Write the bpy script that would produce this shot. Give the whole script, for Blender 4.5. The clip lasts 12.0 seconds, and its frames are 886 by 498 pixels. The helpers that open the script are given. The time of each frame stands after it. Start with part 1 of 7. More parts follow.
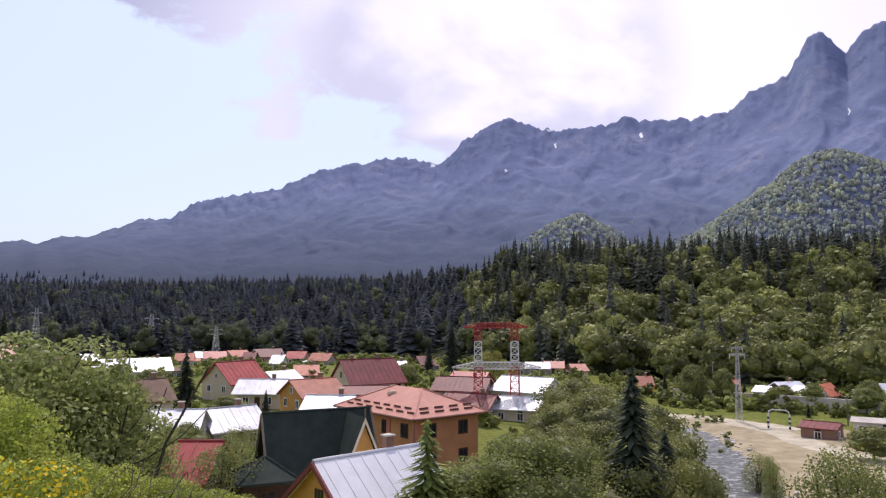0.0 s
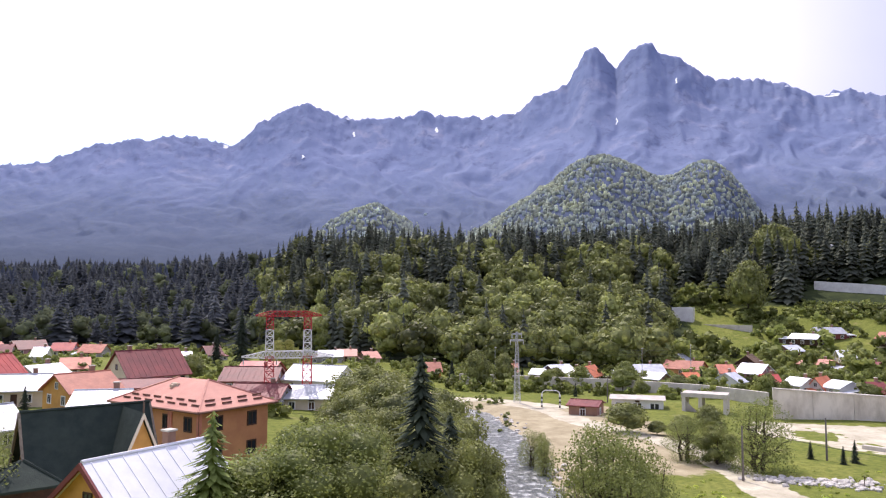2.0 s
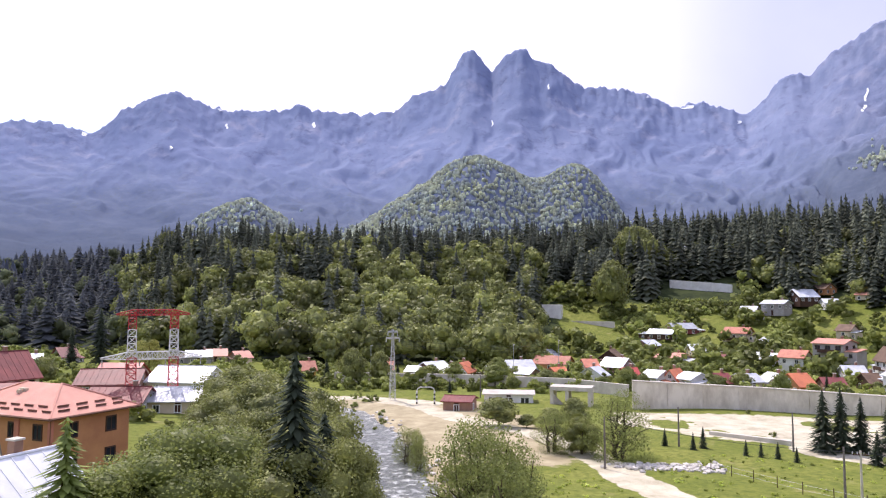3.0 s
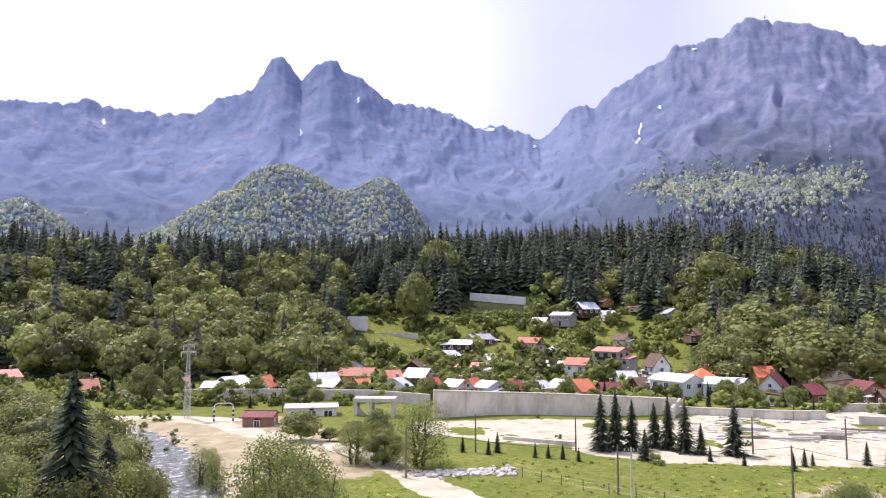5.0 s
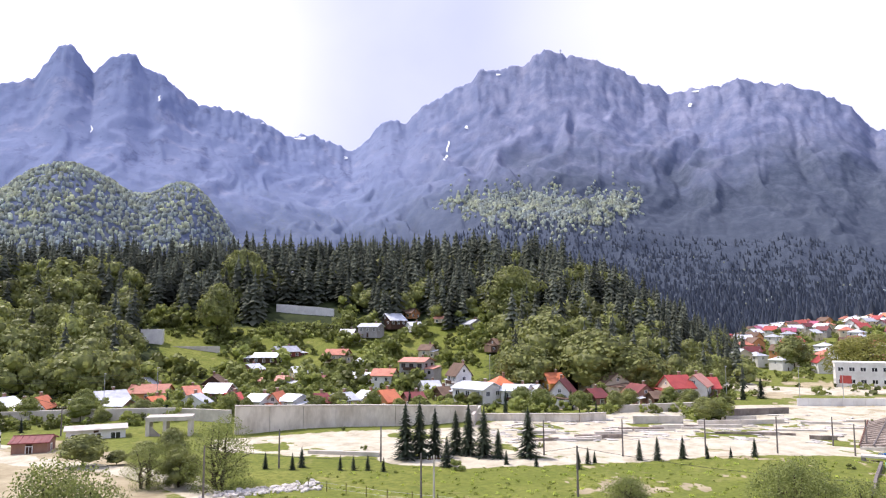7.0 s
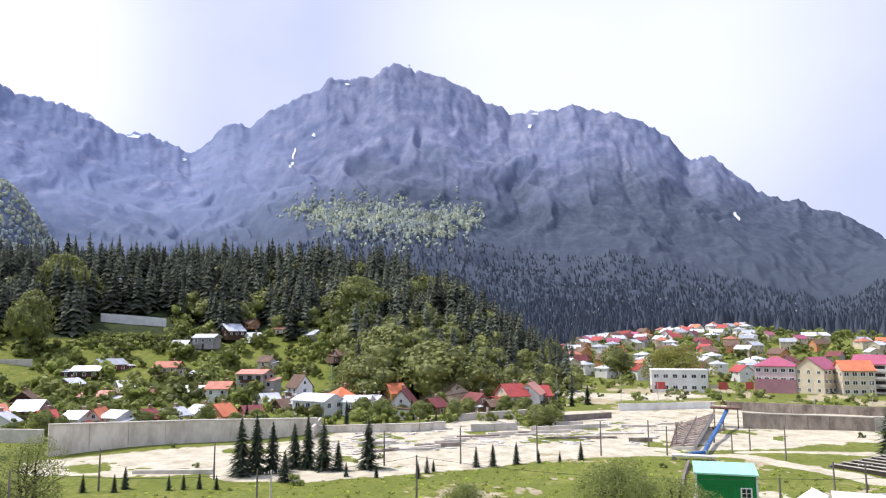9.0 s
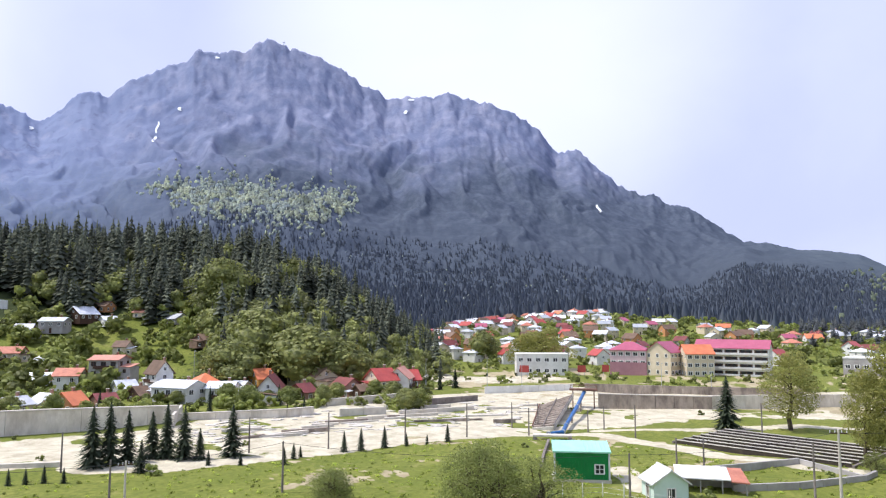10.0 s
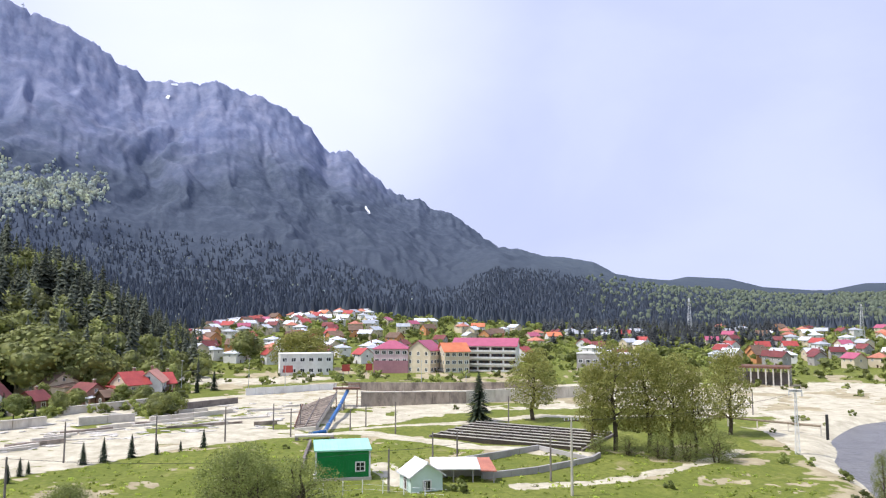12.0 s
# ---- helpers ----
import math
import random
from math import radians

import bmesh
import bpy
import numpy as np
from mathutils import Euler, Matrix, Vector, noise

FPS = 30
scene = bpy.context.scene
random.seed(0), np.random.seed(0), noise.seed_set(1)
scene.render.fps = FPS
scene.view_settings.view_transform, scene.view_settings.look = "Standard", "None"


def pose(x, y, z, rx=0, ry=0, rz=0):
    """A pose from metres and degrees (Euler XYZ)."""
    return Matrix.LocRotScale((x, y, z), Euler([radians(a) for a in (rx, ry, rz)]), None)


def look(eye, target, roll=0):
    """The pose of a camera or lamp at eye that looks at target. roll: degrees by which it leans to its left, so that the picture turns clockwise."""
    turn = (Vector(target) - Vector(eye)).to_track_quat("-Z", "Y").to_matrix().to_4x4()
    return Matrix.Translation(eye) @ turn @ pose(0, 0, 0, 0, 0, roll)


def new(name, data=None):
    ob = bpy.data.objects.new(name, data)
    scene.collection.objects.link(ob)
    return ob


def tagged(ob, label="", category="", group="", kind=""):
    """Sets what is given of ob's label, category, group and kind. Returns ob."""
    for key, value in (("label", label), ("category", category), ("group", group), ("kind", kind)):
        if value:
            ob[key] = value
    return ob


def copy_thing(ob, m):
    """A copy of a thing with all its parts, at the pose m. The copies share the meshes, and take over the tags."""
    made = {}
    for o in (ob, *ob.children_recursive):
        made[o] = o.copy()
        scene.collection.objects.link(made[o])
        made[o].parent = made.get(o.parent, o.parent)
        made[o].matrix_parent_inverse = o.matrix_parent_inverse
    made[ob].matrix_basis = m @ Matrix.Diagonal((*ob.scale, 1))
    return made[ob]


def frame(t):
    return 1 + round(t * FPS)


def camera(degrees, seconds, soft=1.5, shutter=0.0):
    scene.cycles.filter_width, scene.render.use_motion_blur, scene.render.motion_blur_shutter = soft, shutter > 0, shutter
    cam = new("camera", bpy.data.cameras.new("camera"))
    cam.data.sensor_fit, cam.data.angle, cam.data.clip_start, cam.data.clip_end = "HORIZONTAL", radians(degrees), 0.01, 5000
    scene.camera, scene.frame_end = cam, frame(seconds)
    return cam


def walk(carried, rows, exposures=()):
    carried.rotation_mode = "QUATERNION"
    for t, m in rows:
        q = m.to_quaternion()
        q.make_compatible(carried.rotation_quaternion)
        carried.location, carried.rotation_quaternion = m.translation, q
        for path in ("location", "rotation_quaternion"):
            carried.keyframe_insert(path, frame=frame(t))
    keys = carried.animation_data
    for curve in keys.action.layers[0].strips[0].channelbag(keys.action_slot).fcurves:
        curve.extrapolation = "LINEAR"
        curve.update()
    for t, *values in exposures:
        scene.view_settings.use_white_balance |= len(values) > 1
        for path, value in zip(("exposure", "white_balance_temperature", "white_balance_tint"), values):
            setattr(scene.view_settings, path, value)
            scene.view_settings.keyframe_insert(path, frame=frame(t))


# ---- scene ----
# The camera stands on a hillside above the valley and pans to the right.
EYE = 22.0
cam = camera(63.12, 12.0, soft=1.2)
# seconds, yaw to the left, pitch up, roll
PAN = [
    (0, -0.000, 5.171, 0.017),
    (0.5, -3.836, 5.286, -0.154),
    (1, -7.620, 5.014, -0.050),
    (1.5, -11.177, 4.602, -0.093),
    (2, -16.175, 4.261, 0.156),
    (2.5, -21.662, 4.042, 0.305),
    (3, -25.950, 4.104, 0.074),
    (5, -41.257, 5.058, 0.037),
    (5.5, -44.530, 5.605, 0.106),
    (6, -48.507, 5.514, 0.119),
    (6.5, -52.873, 5.460, -0.080),
    (7, -56.379, 5.938, -0.254),
    (9, -68.712, 6.720, -0.258),
    (9.5, -73.932, 6.169, -0.301),
    (10, -78.836, 5.506, 0.017),
    (10.5, -83.501, 5.617, -0.177),
    (11, -88.016, 4.990, 0.128),
    (11.5, -91.882, 5.068, 0.388),
    (12, -97.173, 5.486, 0.107),
]
walk(cam, [(t, pose(0, 0, EYE, 90 + pitch, 0, yaw) @ pose(0, 0, 0, 0, 0, roll)) for t, yaw, pitch, roll in PAN],
     exposures=[(0.0, -0.50, 5980, 25), (1.0, -0.28, 5940, 26), (2.5, 0.10, 5900, 25), (6.5, 0.16, 5880, 24), (9.5, 0.06, 5770, 17), (11.0, 0.12, 5700, 16), (12.0, 0.03, 5720, 16)])

# ---- sky and sun ----
SUN_AZ, SUN_EL = -6.0, 58.0
world = bpy.data.worlds.new("sky")
scene.world = world
world.use_nodes = True
wn, wl = world.node_tree.nodes, world.node_tree.links
wn.clear()


def wnode(kind, **values):
    n = wn.new(kind)
    for key, value in values.items():
        n.inputs[key].default_value = value
    return n


sky = wn.new("ShaderNodeTexSky")
sky.sky_type, sky.sun_disc = "NISHITA", False
sky.sun_elevation, sky.sun_rotation = radians(SUN_EL), radians(SUN_AZ)
sky.air_density, sky.dust_density, sky.ozone_density = 1.2, 2.5, 1.5
coord = wn.new("ShaderNodeTexCoord")
stretch = wn.new("ShaderNodeMapping")
stretch.inputs["Scale"].default_value = (1.0, 1.0, 1.7)
stretch.inputs["Location"].default_value = (3.7, 0.4, 0.2)
wl.new(coord.outputs["Generated"], stretch.inputs["Vector"])


def wmath(kind, a, b):
    n = wn.new("ShaderNodeMath")
    n.operation = kind
    for k, v in enumerate((a, b)):
        if isinstance(v, (int, float)):
            n.inputs[k].default_value = v
        else:
            wl.new(v, n.inputs[k])
    return n.outputs[0]


def wrange(value, lo, hi, to_lo=0.0, to_hi=1.0):
    n = wn.new("ShaderNodeMapRange")
    n.interpolation_type = "SMOOTHSTEP"
    for k, v in zip(("From Min", "From Max", "To Min", "To Max"), (lo, hi, to_lo, to_hi)):
        n.inputs[k].default_value = v
    wl.new(value, n.inputs["Value"])
    return n.outputs[0]


def wtoward(x, y, z):
    n = wn.new("ShaderNodeVectorMath")
    n.operation = "DOT_PRODUCT"
    n.inputs[1].default_value = (x, y, z)
    wl.new(coord.outputs["Generated"], n.inputs[0])
    return n.outputs["Value"]


def wmix(f, a, b):
    n = wn.new("ShaderNodeMix")
    n.data_type = "RGBA"
    wl.new(f, n.inputs["Factor"])
    for key, v in (("A", a), ("B", b)):
        if isinstance(v, tuple):
            n.inputs[key].default_value = (*v, 1)
        else:
            wl.new(v, n.inputs[key])
    return n.outputs["Result"]


cloud = wnode("ShaderNodeTexNoise", Scale=6.5, Detail=9.0, Roughness=0.6, Distortion=0.25)
wl.new(stretch.outputs[0], cloud.inputs["Vector"])
puff = wnode("ShaderNodeTexNoise", Scale=2.6, Detail=5.0, Roughness=0.5, Distortion=0.3)
wl.new(stretch.outputs[0], puff.inputs["Vector"])
# the cloud sheet ends along a slanting edge; beyond it lies pale clear sky
edge = wmath("MULTIPLY_ADD", cloud.outputs["Fac"], 0.42)
edge.node.inputs[2].default_value = -0.21
cover = wrange(wmath("ADD", wtoward(0.48, -0.175, 0.86), edge), -0.018, 0.03)
# the sheet is thin and bright round the sun's side, thicker and lavender grey further off
bright = wmath("MAXIMUM", wrange(wtoward(0.2, 0.945, 0.26), 0.78, 1.0), wrange(wtoward(0.902, 0.125, 0.413), 0.925, 1.0, 0.0, 0.32))
heavy = wmath("MULTIPLY", wrange(puff.outputs["Fac"], 0.47, 0.60), wrange(wtoward(0.05, 0.95, 0.29), 0.95, 0.98))
bright = wmath("MULTIPLY", bright, wmath("SUBTRACT", 1.0, wmath("MULTIPLY", heavy, 0.6)))
veiled = wmix(wrange(puff.outputs["Fac"], 0.3, 0.7), (0.65, 0.685, 0.87), (0.74, 0.77, 0.94))
tone = wmix(bright, veiled, (1.52, 1.48, 1.51))
clear = wnode("ShaderNodeBackground", Strength=0.07)
wl.new(sky.outputs[0], clear.inputs["Color"])
veil = wnode("ShaderNodeBackground", Strength=1.0)
veil.inputs["Color"].default_value = (0.72, 0.84, 0.86, 1)
haze = wn.new("ShaderNodeAddShader")
wl.new(clear.outputs[0], haze.inputs[0])
wl.new(veil.outputs[0], haze.inputs[1])
white = wnode("ShaderNodeBackground", Strength=1.0)
wl.new(tone, white.inputs["Color"])
both = wn.new("ShaderNodeMixShader")
wl.new(cover, both.inputs[0])
wl.new(haze.outputs[0], both.inputs[1])
wl.new(white.outputs[0], both.inputs[2])
wl.new(both.outputs[0], wn.new("ShaderNodeOutputWorld").inputs["Surface"])

sun = new("sun", bpy.data.lights.new("sun", "SUN"))
sun.data.energy, sun.data.angle, sun.data.color = 4.6, radians(0.6), (1.0, 0.91, 0.73)
sun.matrix_world = look(Vector((math.sin(radians(SUN_AZ)) * math.cos(radians(SUN_EL)), math.cos(radians(SUN_AZ)) * math.cos(radians(SUN_EL)), math.sin(radians(SUN_EL)))) * 400, (0, 0, 0))

# ---- materials ----
def material(name, color, dark=None, scale=3.0, fine=0.0, rough=0.8, metal=0.0, bump=0.0, vary=0.0, tint="", leaf=0.0, contrast=(0.35, 0.65), spec=0.3, streak=1.0):
    """Two colours blended by noise at two scales; vary: lightness by object; tint: a point attribute that lightens or darkens each plant."""
    m = bpy.data.materials.new(name)
    m.use_nodes = True
    n, l = m.node_tree.nodes, m.node_tree.links
    b = n["Principled BSDF"]
    b.inputs["Roughness"].default_value, b.inputs["Metallic"].default_value = rough, metal
    b.inputs["Specular IOR Level"].default_value = spec
    dark = dark or tuple(c * 0.75 for c in color)
    place = n.new("ShaderNodeNewGeometry")
    big = n.new("ShaderNodeTexNoise")
    big.inputs["Scale"].default_value, big.inputs["Detail"].default_value = 1.0 / scale, 6.0
    big.inputs["Roughness"].default_value = 0.65
    squash = n.new("ShaderNodeMapping")
    squash.inputs["Scale"].default_value = (1, 1, streak)
    l.new(place.outputs["Position"], squash.inputs["Vector"])
    l.new(squash.outputs[0], big.inputs["Vector"])
    ramp = n.new("ShaderNodeMapRange")
    ramp.inputs["From Min"].default_value, ramp.inputs["From Max"].default_value = contrast
    l.new(big.outputs["Fac"], ramp.inputs["Value"])
    mix = n.new("ShaderNodeMix")
    mix.data_type = "RGBA"
    mix.inputs["A"].default_value, mix.inputs["B"].default_value = (*dark, 1), (*color, 1)
    l.new(ramp.outputs[0], mix.inputs["Factor"])
    out = mix.outputs["Result"]
    shift = None
    if tint:
        a = n.new("ShaderNodeAttribute")
        a.attribute_name = tint
        shift = a.outputs["Fac"]
    elif vary:
        a = n.new("ShaderNodeObjectInfo")
        r = n.new("ShaderNodeMapRange")
        r.inputs["To Min"].default_value, r.inputs["To Max"].default_value = 1 - vary, 1 + vary
        l.new(a.outputs["Random"], r.inputs["Value"])
        shift = r.outputs[0]
    if shift:
        hsv = n.new("ShaderNodeHueSaturation")
        l.new(out, hsv.inputs["Color"])
        l.new(shift, hsv.inputs["Value"])
        out = hsv.outputs[0]
    l.new(out, b.inputs["Base Color"])
    if bump or fine:
        small = n.new("ShaderNodeTexNoise")
        small.inputs["Scale"].default_value, small.inputs["Detail"].default_value = 1.0 / (fine or scale * 0.1), 4.0
        l.new(place.outputs["Position"], small.inputs["Vector"])
        bm = n.new("ShaderNodeBump")
        bm.inputs["Strength"].default_value, bm.inputs["Distance"].default_value = bump or 0.3, (fine or scale * 0.1)
        l.new(small.outputs["Fac"], bm.inputs["Height"])
        l.new(bm.outputs[0], b.inputs["Normal"])
    if leaf:
        t = n.new("ShaderNodeBsdfTranslucent")
        l.new(out, t.inputs["Color"])
        s = n.new("ShaderNodeMixShader")
        s.inputs[0].default_value = leaf
        l.new(b.outputs[0], s.inputs[1])
        l.new(t.outputs[0], s.inputs[2])
        l.new(s.outputs[0], n["Material Output"].inputs["Surface"])
    return m


M_LEAF = material("broad leaves", (0.325, 0.345, 0.098), (0.130, 0.148, 0.056), 2.5, rough=0.6, tint="tint", leaf=0.3)
M_HEDGE = material("garden leaves", (0.33, 0.36, 0.095), (0.16, 0.19, 0.055), 2.0, rough=0.6, tint="tint", leaf=0.4)
M_LEAF_OLIVE = material("olive leaves", (0.39, 0.385, 0.115), (0.25, 0.255, 0.07), 1.5, rough=0.6, tint="tint", leaf=0.55)
M_LEAF_GREY = material("grey green leaves", (0.315, 0.35, 0.105), (0.155, 0.188, 0.055), 1.5, rough=0.5, tint="tint", leaf=0.5)
M_LEAF_NEAR = material("young leaves", (0.48, 0.54, 0.10), (0.27, 0.34, 0.06), 0.8, rough=0.45, tint="tint", leaf=0.55)
M_LEAF_PALE = material("pale-backed leaves", (0.42, 0.46, 0.17), (0.22, 0.27, 0.08), 0.8, rough=0.45, tint="tint", leaf=0.5)
M_NEEDLE_DARK = material("dark spruce needles", (0.062, 0.078, 0.046), (0.036, 0.047, 0.030), 2.0, rough=0.8, tint="tint", leaf=0.1, spec=0.1)
M_LARCH = material("fresh larch needles", (0.30, 0.36, 0.09), (0.17, 0.22, 0.055), 1.5, rough=0.7, tint="tint", leaf=0.35)
M_PALEMINT = material("pale mint render", (0.62, 0.74, 0.68), (0.54, 0.66, 0.60), 2.0, rough=0.8)
# hill spruces: paler than the near ones, haze lightness put into the colour
M_NEEDLE = material("spruce needles", (0.142, 0.156, 0.108), (0.088, 0.098, 0.074), 3.0, rough=0.85, tint="tint", leaf=0.2, spec=0.08)
# valley copies with shade and bluish haze mixed into needle and leaf colour
M_MIDNEEDLE = material("shaded spruce in haze tones", (0.138, 0.148, 0.150), (0.104, 0.114, 0.120), 40.0, rough=0.9, tint="tint", spec=0.05, leaf=0.35)
M_MIDLEAF = material("shaded broad leaves in haze tones", (0.20, 0.225, 0.115), (0.115, 0.135, 0.085), 40.0, rough=0.9, tint="tint", spec=0.05, leaf=0.4)
# east hill leaves greyed by haze painted into their colour
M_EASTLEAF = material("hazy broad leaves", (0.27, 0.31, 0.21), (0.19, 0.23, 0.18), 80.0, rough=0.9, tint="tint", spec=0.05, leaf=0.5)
# mountain-foot needles blued and lightened by haze in the base colour
M_FARNEEDLE = material("distant spruce in haze tones", (0.112, 0.130, 0.162), (0.092, 0.108, 0.138), 60.0, rough=0.9, tint="tint", spec=0.05, leaf=0.3)
# foothill leaves: haze paleness and blue are part of the base colour
M_FARLEAF = material("distant broad leaves in haze tones", (0.62, 0.65, 0.46), (0.42, 0.48, 0.50), 45.0, rough=0.9, tint="tint", spec=0.05, leaf=0.6)
M_BARK = material("bark", (0.11, 0.085, 0.06), (0.05, 0.04, 0.03), 0.4, 0.05, 0.9, bump=0.6)
M_TWIG = material("dry twigs", (0.30, 0.25, 0.18), (0.18, 0.14, 0.10), 0.3, rough=0.9)
M_FLOWER = material("yellow petals", (0.92, 0.70, 0.02), (0.80, 0.56, 0.02), 0.3, rough=0.6, leaf=0.3)
M_WHITE = material("white render", (0.78, 0.77, 0.74), (0.62, 0.60, 0.57), 3.0, 0.1, 0.85, bump=0.15)
M_CREAM = material("cream render", (0.66, 0.57, 0.42), (0.54, 0.46, 0.33), 3.0, 0.1, 0.85, bump=0.15)
M_GREYWALL = material("grey render", (0.42, 0.40, 0.38), (0.30, 0.28, 0.27), 3.0, 0.1, 0.9, bump=0.15)
M_PINKWALL = material("pink render", (0.42, 0.22, 0.25), (0.34, 0.17, 0.20), 3.0, 0.1, 0.9, bump=0.15)
M_PALEPINK = material("pale pink render", (0.66, 0.50, 0.52), (0.55, 0.41, 0.44), 3.0, 0.1, 0.9, bump=0.15)
M_OCHRE = material("ochre render", (0.66, 0.36, 0.09), (0.52, 0.27, 0.07), 2.0, 0.06, 0.85, bump=0.15)
M_ORANGE = material("orange render", (0.60, 0.30, 0.13), (0.48, 0.22, 0.10), 2.5, 0.08, 0.85, bump=0.15)
M_BRICKWALL = material("bare brick", (0.34, 0.20, 0.14), (0.26, 0.15, 0.11), 1.5, 0.1, 0.95, bump=0.4)
M_TILE = material("terracotta roof", (0.55, 0.22, 0.14), (0.40, 0.15, 0.10), 1.5, 0.12, 0.6, bump=0.3, vary=0.2)
M_SALMON = material("salmon roof tiles", (0.60, 0.29, 0.21), (0.50, 0.23, 0.17), 2.0, 0.12, 0.55, bump=0.3)
M_RED = material("red sheet roof", (0.42, 0.075, 0.06), (0.30, 0.05, 0.045), 2.5, 0.1, 0.45, bump=0.2, vary=0.2)
M_ORANGEROOF = material("bright orange roof", (0.68, 0.22, 0.10), (0.52, 0.16, 0.075), 2.5, 0.1, 0.5, bump=0.2, vary=0.15)
M_MAROON = material("maroon roof", (0.22, 0.055, 0.05), (0.15, 0.04, 0.04), 2.5, 0.1, 0.55, bump=0.2, vary=0.2)
M_MAGENTA = material("magenta roof", (0.44, 0.11, 0.18), (0.35, 0.085, 0.14), 3.0, 0.1, 0.5, bump=0.2)
M_BROWNROOF = material("brown roof", (0.20, 0.13, 0.09), (0.13, 0.085, 0.06), 2.0, 0.1, 0.8, bump=0.3, vary=0.2)
M_TIN = material("galvanised sheet roof", (0.70, 0.72, 0.75), (0.50, 0.52, 0.56), 1.8, 0.1, 0.5, 0.2, bump=0.15, vary=0.3)
M_WHITETIN = material("white sheet roof", (0.84, 0.85, 0.86), (0.70, 0.71, 0.73), 2.2, 0.1, 0.4, 0.1, bump=0.1)
M_DARKGREEN = material("dark green roof felt", (0.032, 0.046, 0.036), (0.020, 0.031, 0.025), 1.0, 0.08, 0.85, bump=0.5)
M_DARKWOOD = material("dark stained wood", (0.09, 0.045, 0.028), (0.05, 0.028, 0.02), 0.6, 0.04, 0.7, bump=0.3)
M_PANE = material("window pane", (0.03, 0.035, 0.045), (0.02, 0.022, 0.03), 2.0, rough=0.1, spec=0.6)
M_FRAMEWHITE = material("white window frame", (0.8, 0.8, 0.78), (0.68, 0.68, 0.66), 1.0, rough=0.5)
M_CONCRETE = material("weathered concrete", (0.70, 0.65, 0.57), (0.46, 0.415, 0.35), 2.6, 0.15, 0.92, bump=0.35, contrast=(0.3, 0.7))
M_STAINED = material("rain-streaked concrete", (0.72, 0.665, 0.58), (0.44, 0.39, 0.32), 2.6, 0.15, 0.92, bump=0.35, contrast=(0.3, 0.62), streak=0.42)
M_TRENCH = material("dark trough brown", (0.075, 0.06, 0.045), (0.045, 0.036, 0.03), 1.2, 0.2, 0.95, bump=0.4)
M_OLDWALL = material("old brown concrete", (0.40, 0.335, 0.275), (0.17, 0.14, 0.12), 2.2, 0.15, 0.92, bump=0.35, contrast=(0.35, 0.62), streak=0.5)
M_DARKCONCRETE = material("damp concrete", (0.25, 0.22, 0.195), (0.14, 0.12, 0.11), 2.0, 0.15, 0.92, bump=0.35)
M_PALECONCRETE = material("pale concrete", (0.62, 0.58, 0.51), (0.45, 0.41, 0.36), 2.0, 0.15, 0.92, bump=0.3)
M_STEEL = material("galvanised steel", (0.55, 0.56, 0.57), (0.40, 0.41, 0.42), 0.8, rough=0.5, metal=0.4)
M_REDPAINT = material("red paint", (0.52, 0.045, 0.05), (0.38, 0.035, 0.04), 0.8, rough=0.5)
M_WHITEPAINT = material("white paint", (0.75, 0.75, 0.75), (0.60, 0.60, 0.60), 0.8, rough=0.5)
M_BLACKPAINT = material("black paint", (0.03, 0.03, 0.03), (0.02, 0.02, 0.02), 0.5, rough=0.6)
M_GREENSHEET = material("green sheet cladding", (0.012, 0.23, 0.055), (0.010, 0.17, 0.042), 1.5, rough=0.45)
M_MINTROOF = material("mint sheet roof", (0.38, 0.70, 0.55), (0.32, 0.60, 0.47), 1.5, rough=0.5)
M_BLUEPIPE = material("blue pipe", (0.03, 0.14, 0.38), (0.025, 0.10, 0.27), 0.8, rough=0.45)
M_RUST = material("rust brown sheet", (0.20, 0.10, 0.065), (0.13, 0.07, 0.05), 0.8, rough=0.8)
M_STONE = material("pale river stone", (0.62, 0.59, 0.53), (0.40, 0.37, 0.33), 0.7, 0.08, 0.9, bump=0.4, vary=0.2)
M_CABLE = material("black cable", (0.03, 0.03, 0.035), (0.02, 0.02, 0.025), 1.0, rough=0.6)
M_SNOW = material("old snow", (0.85, 0.87, 0.9), (0.75, 0.77, 0.8), 8.0, rough=0.7)

# ---- lie of the land: azimuth in degrees to the right of the first view, distance from the eye in metres ----
def P(az, d):
    return d * math.sin(radians(az)), d * math.cos(radians(az))


def smooth(a, b, v):
    s = np.clip((v - a) / (b - a), 0, 1)
    return s * s * (3 - 2 * s)


def line_distance(x, y, pts):
    """Distance in plan from each place to a polyline given as (azimuth, distance) pairs."""
    best = np.full(np.shape(x), 1e9)
    xy = [P(*p) for p in pts]
    for (ax, ay), (bx, by) in zip(xy, xy[1:]):
        ux, uy = bx - ax, by - ay
        s = np.clip(((x - ax) * ux + (y - ay) * uy) / (ux * ux + uy * uy), 0, 1)
        best = np.minimum(best, np.hypot(x - ax - s * ux, y - ay - s * uy))
    return best


RIVER_WEST = [(24, 45), (23.0, 70), (22.2, 84), (21.2, 107), (19.8, 125), (17.6, 150), (13, 175)]
RIVER_EAST = [(140, 95), (132.5, 112), (129.4, 135), (128.6, 152), (129.6, 180), (133, 200), (141, 225)]
